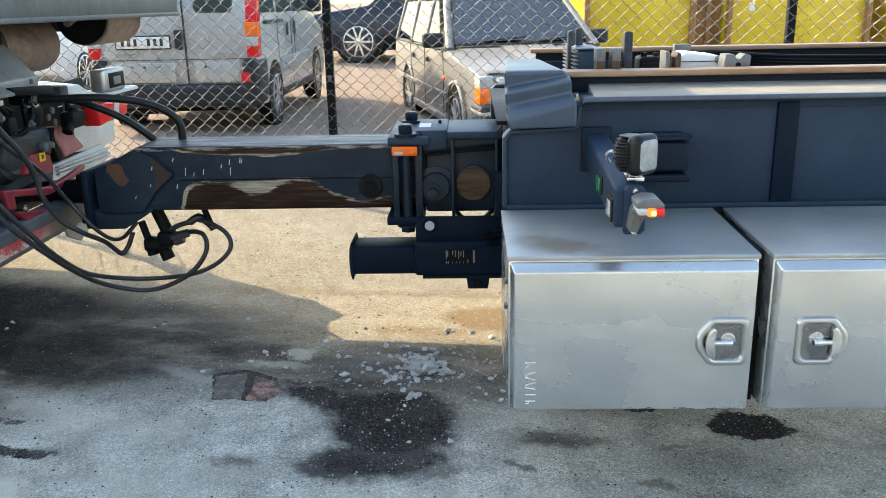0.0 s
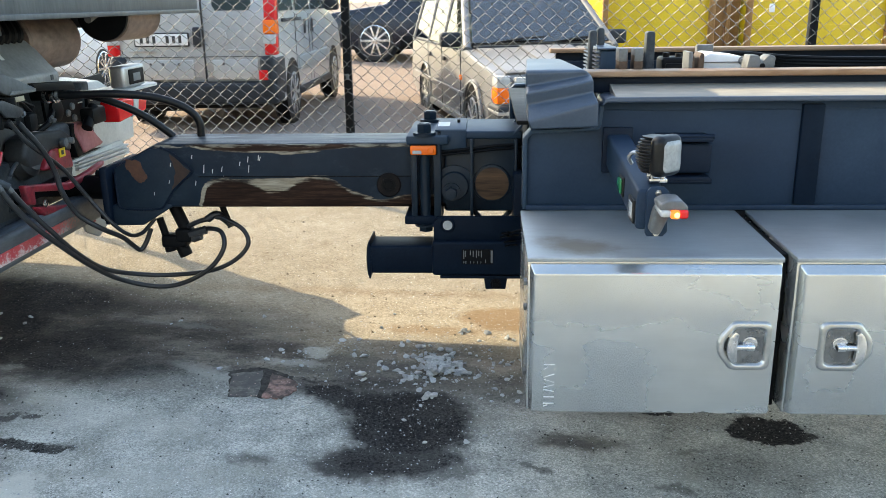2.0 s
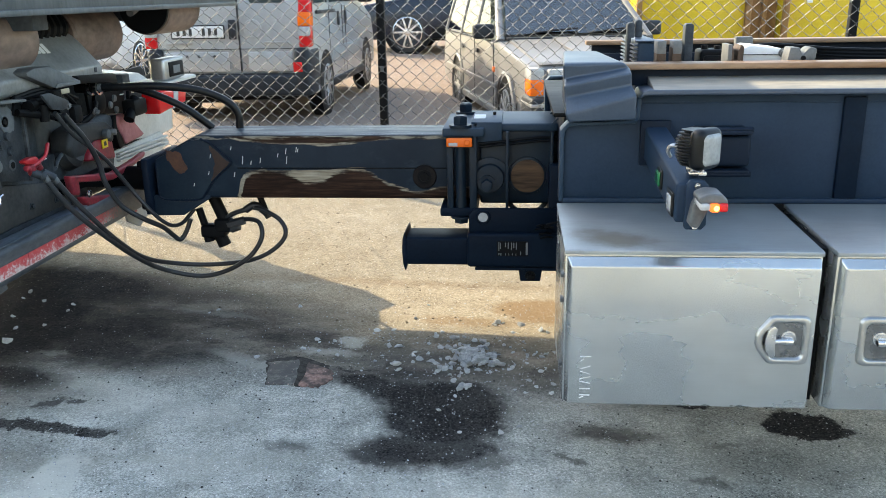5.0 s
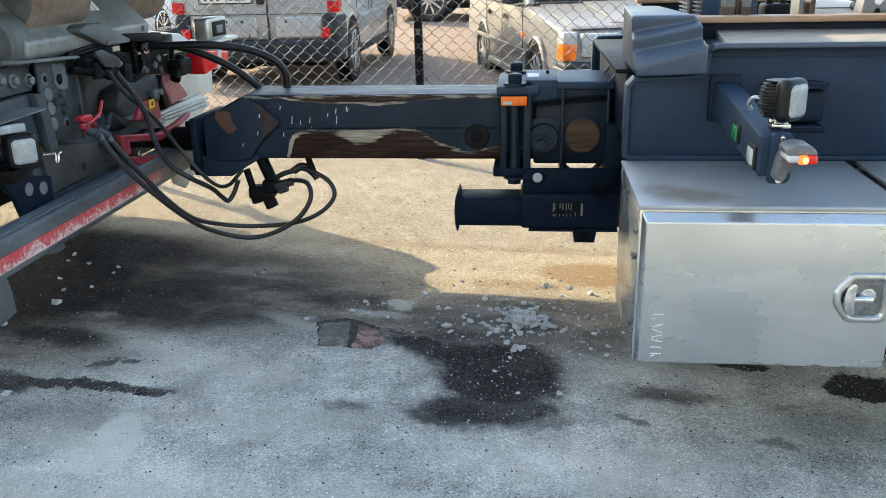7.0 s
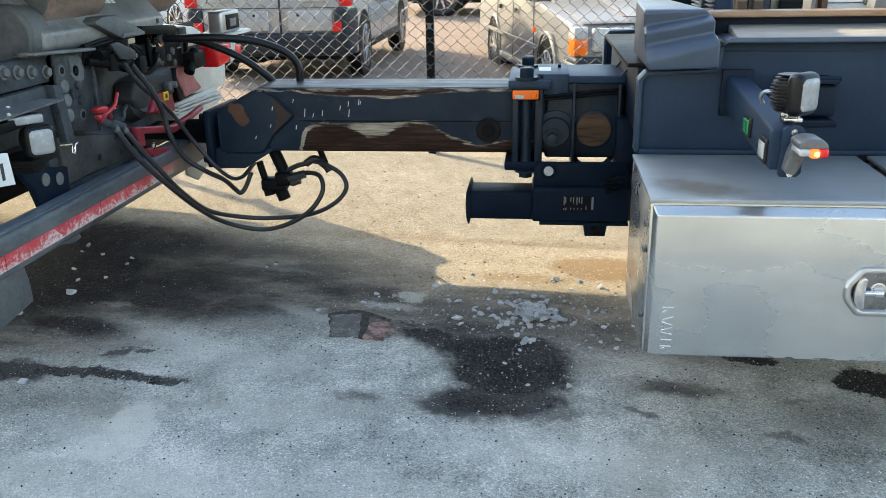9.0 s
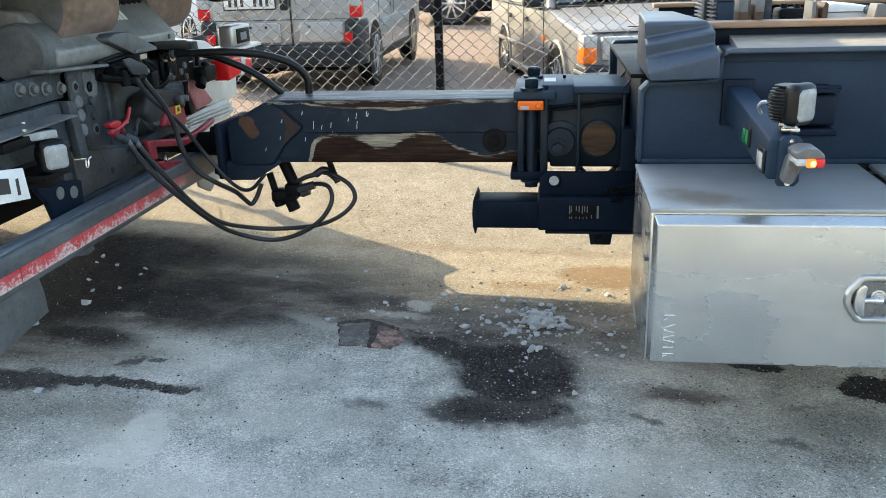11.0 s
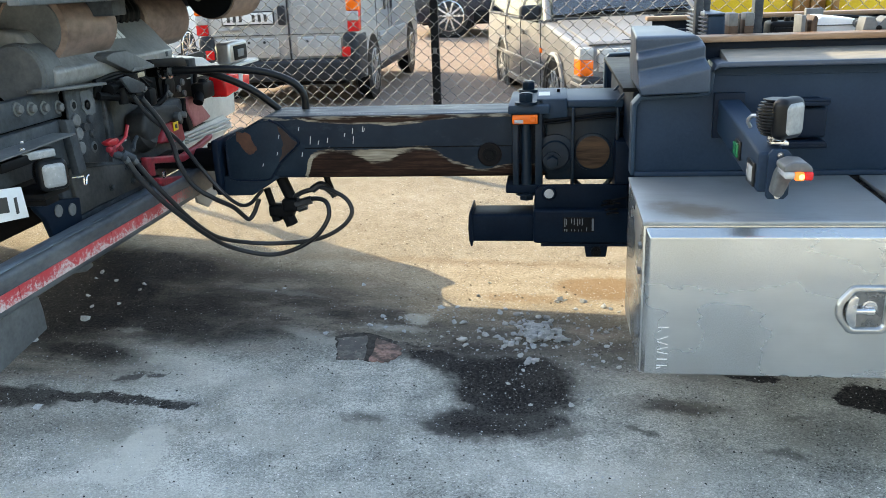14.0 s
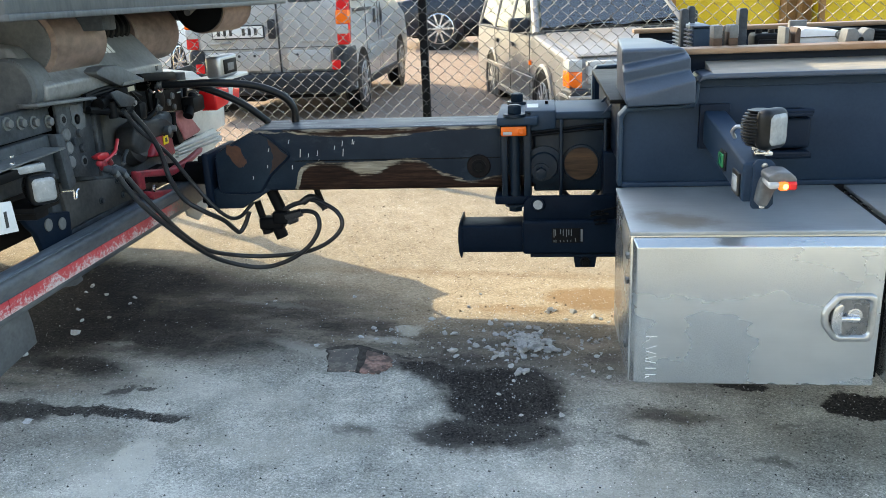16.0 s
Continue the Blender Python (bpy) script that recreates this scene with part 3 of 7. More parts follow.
    m.set("Specular IOR Level", m.math("MULTIPLY", 0.045, m.math("SUBTRACT", 1.0, m.math("MULTIPLY", m.math("MAXIMUM", oil, film), 0.9))))
    m.bump(m.math("ADD", m.math("MULTIPLY", fine, 1.0), m.math("ADD", m.math("MULTIPLY", gr, 0.5), m.math("MULTIPLY", mid, 1.5))), 0.8, 0.007)
    return m.m


M_ASPHALT = asphalt()


# ---- mesh helpers ----
PLACE = {}
STAND = {"x": 0.0}
LORRY_X = 0.0          # how far the coupled lorry and drawbar stand along the trailer


def thing(name, loc=(0, 0, 0), rz=0.0, label="", category="", group="", kind="", m=None):
    ob = new(name)
    ob.matrix_basis = m if m is not None else pose(*loc, 0, 0, rz)
    PLACE[ob] = ob.matrix_basis.copy()
    ob.matrix_basis = Matrix.Translation((STAND["x"], 0, 0)) @ ob.matrix_basis
    return tagged(ob, label, category, group, kind)


def part(name, bm, material, parent=None, label="", local=False, smooth=True):
    """Links a bmesh as one mesh object under a thing or a part; its points are in the world unless local."""
    if parent is not None and not local:
        bm.transform(PLACE[parent].inverted())
    bmesh.ops.recalc_face_normals(bm, faces=bm.faces)
    me = bpy.data.meshes.new(name)
    bm.to_mesh(me)
    bm.free()
    me.materials.append(material)
    if smooth:
        for f in me.polygons:
            f.use_smooth = True
        me.set_sharp_from_angle(angle=radians(38))
    ob = new(name, me)
    if parent is not None:
        ob.parent = parent
        PLACE[ob] = PLACE[parent]
    else:
        PLACE[ob] = Matrix()
    if label:
        ob["label"] = label
    return ob


def bevelled(bm, w, seg=2):
    if w > 0:
        bmesh.ops.bevel(bm, geom=bm.edges[:], offset=w, segments=seg, affect="EDGES", profile=0.5, clamp_overlap=True)
    return bm


def box(x0, x1, y0, y1, z0, z1, bev=0.004, seg=2):
    bm = bmesh.new()
    bmesh.ops.create_cube(bm, size=1.0, matrix=Matrix.LocRotScale(((x0 + x1) / 2, (y0 + y1) / 2, (z0 + z1) / 2), None, (x1 - x0, y1 - y0, z1 - z0)))
    return bevelled(bm, bev, seg)


def prism(pts, axis, lo, hi, bev=0.004, seg=2):
    """A polygon in the plane across an axis, drawn out from lo to hi. Axis x: (y, z); y: (x, z); z: (x, y)."""
    bm = bmesh.new()

    def at(p, v):
        return {"x": (v, p[0], p[1]), "y": (p[0], v, p[1]), "z": (p[0], p[1], v)}[axis]

    a = [bm.verts.new(at(p, lo)) for p in pts]
    b = [bm.verts.new(at(p, hi)) for p in pts]
    n = len(pts)
    bm.faces.new(a)
    bm.faces.new(b[::-1])
    for i in range(n):
        bm.faces.new((a[i], a[(i + 1) % n], b[(i + 1) % n], b[i]))
    bmesh.ops.recalc_face_normals(bm, faces=bm.faces)
    return bevelled(bm, bev, seg)


def rod(a, b, r, seg=16, r2=None, bev=0.0):
    """A cylinder from a to b."""
    a, b = Vector(a), Vector(b)
    d = b - a
    bm = bmesh.new()
    m = Matrix.Translation((a + b) / 2) @ d.to_track_quat("Z", "Y").to_matrix().to_4x4()
    bmesh.ops.create_cone(bm, cap_ends=True, segments=seg, radius1=r, radius2=r if r2 is None else r2, depth=d.length, matrix=m)
    if bev:
        rim = [ed for ed in bm.edges if len(ed.link_faces) == 2 and max(len(f.verts) for f in ed.link_faces) > 4]
        bmesh.ops.bevel(bm, geom=rim, offset=bev, segments=2, affect="EDGES", profile=0.5)
    return bm


def lathe(a, b, profile, seg=24):
    """A turned shape on the axis from a to b; profile: (share of the way, radius)."""
    a, b = Vector(a), Vector(b)
    q = (b - a).to_track_quat("Z", "Y")
    bm = bmesh.new()
    rings = []
    for s, r in profile:
        c = a.lerp(b, s)
        rings.append([bm.verts.new(c + q @ Vector((r * math.cos(2 * math.pi * k / seg), r * math.sin(2 * math.pi * k / seg), 0))) for k in range(seg)])
    for u, v in zip(rings, rings[1:]):
        for k in range(seg):
            bm.faces.new((u[k], u[(k + 1) % seg], v[(k + 1) % seg], v[k]))
    bm.faces.new(rings[0][::-1])
    bm.faces.new(rings[-1])
    return bm


def smooth_path(pts, n=8):
    """Catmull-Rom through the points."""
    p = [Vector(q) for q in pts]
    p = [2 * p[0] - p[1]] + p + [2 * p[-1] - p[-2]]
    out = []
    for i in range(1, len(p) - 2):
        for k in range(n):
            t = k / n
            a, b, c, d = p[i - 1:i + 3]
            out.append(0.5 * (2 * b + (c - a) * t + (2 * a - 5 * b + 4 * c - d) * t * t + (3 * b - a - 3 * c + d) * t ** 3))
    return out + [p[-2]]


def tube(pts, r, seg=10, n=8, curved=True):
    """A hose along the points."""
    path = smooth_path(pts, n) if curved else [Vector(q) for q in pts]
    bm = bmesh.new()
    side = None
    rings = []
    for i, c in enumerate(path):
        d = (path[min(i + 1, len(path) - 1)] - path[max(i - 1, 0)]).normalized()
        if side is None:
            side = d.orthogonal().normalized()
        side = (side - d * side.dot(d)).normalized()
        up = d.cross(side)
        rings.append([bm.verts.new(c + r * (math.cos(2 * math.pi * k / seg) * side + math.sin(2 * math.pi * k / seg) * up)) for k in range(seg)])
    for u, v in zip(rings, rings[1:]):
        for k in range(seg):
            bm.faces.new((u[k], u[(k + 1) % seg], v[(k + 1) % seg], v[k]))
    bm.faces.new(rings[0][::-1])
    bm.faces.new(rings[-1])
    return bm


def join(*bms):
    out = bmesh.new()
    for b in bms:
        me = bpy.data.meshes.new("tmp")
        b.to_mesh(me)
        b.free()
        out.from_mesh(me)
        bpy.data.meshes.remove(me)
    return out


def turned(bm, m):
    bm.transform(m)
    return bm


def hexbolt(c, d, r, h):
    """A hexagon head on its washer, at c, looking along d."""
    c, d = Vector(c), Vector(d).normalized()
    return join(rod(c, c + d * h * 0.25, r * 1.5, 20), rod(c + d * h * 0.25, c + d * h, r, 6, bev=r * 0.08))


def ragged(pts, amount, seed, n=6):
    """The outline with its edges cut into short uneven steps."""
    g = random.Random(seed)
    out = []
    for (x0, y0), (x1, y1) in zip(pts, pts[1:] + pts[:1]):
        for k in range(n):
            t = k / n
            out.append((x0 + (x1 - x0) * t + g.uniform(-amount, amount), y0 + (y1 - y0) * t + g.uniform(-amount, amount)))
    return out


def ground_z(x, y):
    """The yard falls a little to the right and ramps up beyond the trailer."""
    z = float(np.interp(y, (-60, -3, 3.5, 4.8, 6.2, 9.2, 12, 16, 26, 80), (-0.3, -0.09, 0.0, 0.017, 0.088, 0.19, 0.13, 0.36, 0.6, 1.0)))
    z -= 0.10 * float(np.clip((x + 1.2) / 1.8, 0, 1) * np.clip((y - 6.3) / 1.2, 0, 1) * np.clip((16 - y) / 3, 0, 1))
    return z - 0.0314 * max(-9, min(9, x))


# ---- ground ----
def build_ground():
    xs = [-600, -150, -60, -30, -20] + [-14 + 0.5 * i for i in range(57)] + [20, 30, 60, 150, 600]
    ys = [-600, -150, -60, -30, -14, -8, -4, -2] + [-1 + 0.3 * i for i in range(61)] + [20, 25, 40, 80, 200, 900]
    bm = bmesh.new()
    g = [[bm.verts.new((x, y, ground_z(x, y))) for x in xs] for y in ys]
    for j in range(len(ys) - 1):
        for i in range(len(xs) - 1):
            bm.faces.new((g[j][i], g[j][i + 1], g[j + 1][i + 1], g[j + 1][i]))
    ob = part("ground", bm, M_ASPHALT)
    tagged(ob, "worn grey asphalt yard with oil stains, grit and sandy dust", "asphalt", kind="structure")


build_ground()

# ---- trailer ----
trailer = thing("hooklift_trailer", (1.2, 3.9, 0), 0, "dark navy-grey steel hooklift trailer with telescopic drawbar", "trailer")


def chassis_beam(yo, yi, s):
    """One long side beam: web, flanges, ribs. yo: outer face of the web; s: +1 when it looks to the low-y side."""
    def ys(a, b):
        return (min(yo + s * a, yo + s * b), max(yo + s * a, yo + s * b))
    X1 = 6.2
    web = [(0.222, 0.815), (X1, 0.815), (X1, 1.165), (0.475, 1.165), (0.462, 1.15), (0.452, 1.078), (0.235, 1.066), (0.222, 1.05)]
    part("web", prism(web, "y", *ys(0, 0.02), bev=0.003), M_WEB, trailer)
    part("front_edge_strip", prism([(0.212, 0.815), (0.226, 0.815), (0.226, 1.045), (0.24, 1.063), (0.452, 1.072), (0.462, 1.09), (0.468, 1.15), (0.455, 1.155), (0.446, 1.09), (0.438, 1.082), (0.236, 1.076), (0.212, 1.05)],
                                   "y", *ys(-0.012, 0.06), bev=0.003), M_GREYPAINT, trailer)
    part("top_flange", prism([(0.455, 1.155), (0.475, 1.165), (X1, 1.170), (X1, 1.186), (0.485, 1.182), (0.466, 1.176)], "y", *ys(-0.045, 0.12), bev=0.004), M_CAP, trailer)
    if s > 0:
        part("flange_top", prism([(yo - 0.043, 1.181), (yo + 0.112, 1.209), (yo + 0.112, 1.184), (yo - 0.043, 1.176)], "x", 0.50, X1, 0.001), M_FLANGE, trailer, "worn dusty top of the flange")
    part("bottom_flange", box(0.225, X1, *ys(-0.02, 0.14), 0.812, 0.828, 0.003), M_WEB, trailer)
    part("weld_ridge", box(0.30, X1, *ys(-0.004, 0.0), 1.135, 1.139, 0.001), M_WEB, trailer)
    # recessed channels in truth; their shade is painted in the deepest navy
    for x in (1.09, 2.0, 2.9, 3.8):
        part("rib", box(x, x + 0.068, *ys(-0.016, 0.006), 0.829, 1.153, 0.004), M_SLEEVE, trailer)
    part("upper_web", box(0.43, X1, *ys(0.115, 0.13), 1.18, 1.235, 0.002), M_NAVY, trailer)
    part("rail", box(0.40, X1, *ys(0.085, 0.175), 1.232, 1.252, 0.004), M_RUSTRAIL, trailer, "rail worn to bare brownish steel")


chassis_beam(3.12, 3.3, 1)
chassis_beam(4.70, 4.5, -1)


def cap_mesh():
    """The folded guide cap over the front end of the near beam: two outward ridges with a groove between them, and a flat top."""
    left = [(3.034, 1.088), (3.030, 1.113), (3.078, 1.160), (3.064, 1.197), (3.112, 1.214), (3.100, 1.258), (3.115, 1.266), (3.56, 1.272), (3.56, 1.088)]
    right = [(3.034, 1.094), (3.030, 1.172), (3.078, 1.198), (3.064, 1.236), (3.108, 1.248), (3.100, 1.261), (3.115, 1.266), (3.56, 1.270), (3.56, 1.094)]
    xl = [0.232, 0.220, 0.221, 0.217, 0.218, 0.216, 0.216, 0.240, 0.240]
    xr = [0.443, 0.441, 0.431, 0.427, 0.421, 0.408, 0.404, 0.365, 0.38]
    bm = bmesh.new()
    a = [bm.verts.new((x, y, z)) for x, (y, z) in zip(xl, left)]
    b = [bm.verts.new((x, y, z)) for x, (y, z) in zip(xr, right)]
    n = len(a)
    bm.faces.new(a)
    bm.faces.new(b[::-1])
    for k in range(n):
        bm.faces.new((a[k], a[(k + 1) % n], b[(k + 1) % n], b[k]))
    bmesh.ops.recalc_face_normals(bm, faces=bm.faces)
    sharp = [ed for ed in bm.edges if ed.calc_face_angle(0) > 0.2]
    bmesh.ops.bevel(bm, geom=sharp, offset=0.009, segments=4, affect="EDGES", profile=0.5, clamp_overlap=True)
    return bm


part("corner_cap", cap_mesh(), M_CAP, trailer, "folded slate grey guide cap")
# added plate: keeps a streak of sun from passing behind the boxes
part("sun_block_plate", box(0.23, 3.0, 3.101, 3.115, 0.34, 0.81, 0.003), M_BLACK, trailer)
part("front_crossbeam", box(0.235, 0.40, 3.36, 4.46, 0.83, 1.06, 0.01), M_NAVY, trailer)
part("bed_plate", box(0.20, 6.2, 3.34, 4.48, 1.06, 1.075, 0.003), M_BLACK, trailer)
part("inner_wall", box(0.40, 6.2, 4.44, 4.455, 1.075, 1.20, 0.003), M_NAVY, trailer)

# stiff clamp box behind the side lamp
part("stowage_bracket", join(box(0.63, 0.79, 3.00, 3.118, 0.930, 0.942, 0.003), box(0.63, 0.79, 3.00, 3.118, 1.052, 1.064, 0.003), box(0.625, 0.795, 3.02, 3.118, 0.948, 1.046, 0.012, 3),
                             rod((0.625, 3.015, 1.066), (0.795, 3.015, 1.066), 0.008, 10), rod((0.625, 3.01, 0.928), (0.795, 3.01, 0.928), 0.009, 10)), M_NAVY, trailer)


# drawbar: the sliding tube, its head and its sleeve
bar_y0, bar_y1, bar_z0, bar_z1 = 3.74, 4.02, 0.667, 0.933
STAND["x"] = LORRY_X
tube_thing = thing("drawbar", (-1.50, bar_y0, bar_z0), 0, "worn dark drawbar tube with scraped brown bands", "drawbar")
part("beam", prism([(-1.44, bar_z0), (0.20, bar_z0), (0.20, bar_z1), (-1.262, bar_z1), (-1.44, 0.838)], "y", bar_y0, bar_y1, 0.014, 4), M_DRAWBAR, tube_thing, "dark paint scraped to brown steel")
M_HEAD = varied("scuffed_head_paint", (0.0055, 0.0130, 0.0255), (0.0150, 0.0290, 0.0450), 0.5, 0, 6, 90, 0.06, 0.002, spec=0.2)
plate = [(-1.438, 0.662), (-1.252, 0.666), (-1.205, 0.736), (-1.114, 0.822), (-1.192, 0.900), (-1.236, 0.920), (-1.285, 0.912), (-1.438, 0.834)]
gusset = [(-1.470, 0.590), (-1.342, 0.592), (-1.216, 0.668), (-1.216, 0.680), (-1.465, 0.680)]
for y in (bar_y0 - 0.009, bar_y1 + 0.001):
    part("head_plate", prism(plate, "y", y, y + 0.008, 0.003, 2), M_HEAD, tube_thing, "dark gusset plate with rust patches")
part("lower_gusset", prism(gusset, "y", bar_y0 - 0.006, bar_y1 + 0.006, 0.006, 3), M_HEAD, tube_thing)
part("head_flange", box(-1.495, -1.465, bar_y0 - 0.03, bar_y1 + 0.03, 0.60, 0.84, 0.006), M_NAVY, tube_thing)
part("towing_eye", join(rod((-1.50, 3.88, 0.725), (-1.74, 3.88, 0.725), 0.058, 20, 0.045), rod((-1.80, 3.88, 0.69), (-1.80, 3.88, 0.76), 0.075, 24, bev=0.01)), M_BLACK, tube_thing)
for z in (0.63, 0.81):
    part("bolt", hexbolt((-1.497, 3.745, z), (-1, 0, 0), 0.016, 0.024), M_BLACK, tube_thing)
M_BARESTEEL = varied("dark_bare_steel", (0.012, 0.0065, 0.0055), (0.050, 0.026, 0.019), 0.6, 0.1, 12, 80, 0.2, 0.002)
M_BOSS = varied("dark_boss_paint", (0.0045, 0.0055, 0.0075), (0.022, 0.016, 0.014), 0.6, 0, 20, 90, 0.2, 0.002, spec=0.1)
M_RUSTPATCH = varied("orange_rust_patch", (0.040, 0.018, 0.012), (0.115, 0.048, 0.026), 0.75, 0, 14, 90, 0.2, 0.002)
part("rust_patch", prism(ragged([(-1.385, 0.872), (-1.33, 0.868), (-1.318, 0.83), (-1.30, 0.80), (-1.318, 0.775), (-1.345, 0.778), (-1.37, 0.81), (-1.392, 0.84)], 0.004, 3, 4), "y", bar_y0 - 0.0102, bar_y0 - 0.006, 0.0), M_RUSTPATCH, tube_thing, "flat patch of orange rust")
part("weld_line", tube([(x, bar_y0 - 0.006, z) for x, z in ((-1.437, 0.82), (-1.437, 0.70), (-1.425, 0.668), (-1.35, 0.660), (-1.262, 0.664), (-1.235, 0.690), (-1.205, 0.733))], 0.0055, 8, 5), M_NAVY, tube_thing)
part("weld_line", tube([(x, bar_y0 - 0.008, z) for x, z in ((-1.205, 0.736), (-1.160, 0.778), (-1.114, 0.822), (-1.150, 0.860), (-1.192, 0.900), (-1.236, 0.921))], 0.0050, 8, 5), M_NAVY, tube_thing)
part("worn_corner", prism(ragged([(-1.200, 0.893), (-1.122, 0.822), (-1.203, 0.744), (-1.190, 0.790), (-1.181, 0.822), (-1.192, 0.862)], 0.003, 5, 4), "y", bar_y0 - 0.0105, bar_y0 - 0.006, 0.0), M_BARESTEEL, tube_thing, "brown bare steel along the weld")
rnd = random.Random(4)
for k, (x, z) in enumerate([(-1.114, 0.880), (-1.068, 0.830), (-1.033, 0.820), (-0.993, 0.829), (-0.989, 0.799), (-0.917, 0.851), (-0.882, 0.868), (-0.881, 0.830), (-0.838, 0.875), (-0.832, 0.871), (-1.108, 0.770), (-1.202, 0.849), (-1.215, 0.777), (-1.283, 0.728)]):
    h = {1: 0.017, 3: 0.011, 4: 0.002, 7: 0.016}.get(k, 0.006 + 0.006 * rnd.random())
    on_plate = x < -1.13
    yy = bar_y0 - (0.0105 if on_plate else 0.0015)
    part("chalk_tick", prism([(x, z - h), (x + 0.0028, z - h), (x + 0.0068, z + h), (x + 0.004, z + h)], "y", yy, yy + 0.003, 0), M_PALE_PRINT, tube_thing)
part("side_boss", lathe((-0.303, bar_y0 + 0.002, 0.762), (-0.303, bar_y0 - 0.010, 0.762), [(0, 0.050), (0.6, 0.050), (1, 0.046)], 28), M_BOSS, tube_thing, "dark worn boss")
part("boss_bolt", lathe((-0.303, bar_y0 - 0.009, 0.762), (-0.303, bar_y0 - 0.016, 0.762), [(0, 0.030), (0.5, 0.030), (0.55, 0.020), (1, 0.018)], 24), M_BLACK, tube_thing)
part("seam", box(-1.09, -0.21, bar_y0 - 0.003, bar_y0 + 0.002, 0.795, 0.799, 0.001), M_BLACK, tube_thing)

STAND["x"] = 0.0
SL1 = 0.235
sleeve_y0, sleeve_y1 = 3.715, 4.045
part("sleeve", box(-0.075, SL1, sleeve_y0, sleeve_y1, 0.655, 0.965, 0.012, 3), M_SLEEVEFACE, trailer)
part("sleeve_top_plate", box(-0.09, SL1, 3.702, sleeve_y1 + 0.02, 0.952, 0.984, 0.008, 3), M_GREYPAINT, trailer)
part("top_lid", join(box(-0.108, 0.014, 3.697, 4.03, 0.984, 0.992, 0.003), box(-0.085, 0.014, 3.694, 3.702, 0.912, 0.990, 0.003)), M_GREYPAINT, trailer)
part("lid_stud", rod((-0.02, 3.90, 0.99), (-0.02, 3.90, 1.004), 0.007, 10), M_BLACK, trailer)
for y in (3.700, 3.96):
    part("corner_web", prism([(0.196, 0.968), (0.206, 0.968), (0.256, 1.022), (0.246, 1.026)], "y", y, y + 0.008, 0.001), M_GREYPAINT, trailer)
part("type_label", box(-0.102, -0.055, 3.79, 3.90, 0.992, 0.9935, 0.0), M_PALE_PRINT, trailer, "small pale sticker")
# sky light and shade in the paint: top plate lighter, lower plate darker
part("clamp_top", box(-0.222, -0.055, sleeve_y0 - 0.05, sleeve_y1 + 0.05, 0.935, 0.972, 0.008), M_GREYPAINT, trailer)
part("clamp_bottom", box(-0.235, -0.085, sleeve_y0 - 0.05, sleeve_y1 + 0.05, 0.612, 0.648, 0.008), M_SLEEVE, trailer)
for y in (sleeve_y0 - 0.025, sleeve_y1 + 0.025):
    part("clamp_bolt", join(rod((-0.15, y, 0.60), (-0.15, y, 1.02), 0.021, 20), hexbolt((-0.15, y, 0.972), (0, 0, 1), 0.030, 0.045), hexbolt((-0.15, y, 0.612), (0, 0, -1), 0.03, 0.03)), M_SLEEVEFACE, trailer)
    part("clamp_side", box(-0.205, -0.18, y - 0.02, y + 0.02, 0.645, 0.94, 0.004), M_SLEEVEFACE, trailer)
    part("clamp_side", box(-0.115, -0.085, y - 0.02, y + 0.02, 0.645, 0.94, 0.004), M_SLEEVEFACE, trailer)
part("lock_disc", lathe((-0.035, sleeve_y0 + 0.001, 0.765), (-0.035, sleeve_y0 - 0.03, 0.765), [(0, 0.082), (0.45, 0.082), (0.6, 0.06), (1, 0.055)], 32), M_SLEEVEFACE, trailer)
part("lock_bolt", hexbolt((-0.045, sleeve_y0 - 0.03, 0.745), (0, -1, 0), 0.024, 0.05), M_SLEEVEFACE, trailer)
for x in (0.03, 0.205):
    part("sleeve_rib", prism([(x, 0.62), (x + 0.012, 0.62), (x + 0.012, 0.955), (x, 0.955)], "y", sleeve_y0 - 0.045, sleeve_y1 + 0.045, 0.003), M_SLEEVEFACE, trailer)
# round inspection hole: a dark ring with the brown tube inside
M_HOLE = varied("streaky_bare_steel", (0.012, 0.007, 0.005), (0.150, 0.090, 0.055), 0.5, 0.3, 9, 40, 0.1, 0.002, stretch=(0.35, 1, 3.2), spec=0.3)
ring = lathe((0.117, sleeve_y0 + 0.001, 0.772), (0.117, sleeve_y0 - 0.010, 0.772), [(0, 0.078), (0.8, 0.076), (1, 0.070)], 40)
part("inspection_ring", ring, M_SLEEVEFACE, trailer)
part("inner_tube_face", lathe((0.117, sleeve_y0 - 0.0101, 0.772), (0.117, sleeve_y0 - 0.0125, 0.772), [(0, 0.067), (1, 0.067)], 40), M_HOLE, trailer, "streaky brown bare steel seen in a round hole")
for y in (sleeve_y0 + 0.03, sleeve_y1 - 0.03):
    part("under_ring", tube([(0.118 + 0.082 * math.cos(radians(a)), y, 0.690 + 0.082 * math.sin(radians(a))) for a in range(200, 345, 12)], 0.010, 10, 3), M_DIRTY, trailer, "curved strap under the sleeve")
part("brake_pipe", tube([(-0.08, 3.69, 0.905), (0.05, 3.692, 0.918), (0.14, 3.692, 0.928), (0.24, 3.70, 0.932)], 0.006, 8), M_BLACK, trailer)
part("brake_pipe", tube([(-0.08, 3.69, 0.893), (0.05, 3.692, 0.905), (0.14, 3.692, 0.914), (0.24, 3.70, 0.918)], 0.005, 8), M_BLACK, trailer)

side_marker = thing("side_reflector", (-0.16, 3.66, 0.90), 0, "amber side reflector lamp on the drawbar clamp", "reflector")
part("housing", box(-0.208, -0.098, 3.655, 3.666, 0.897, 0.94, 0.003), M_BLACK, side_marker)
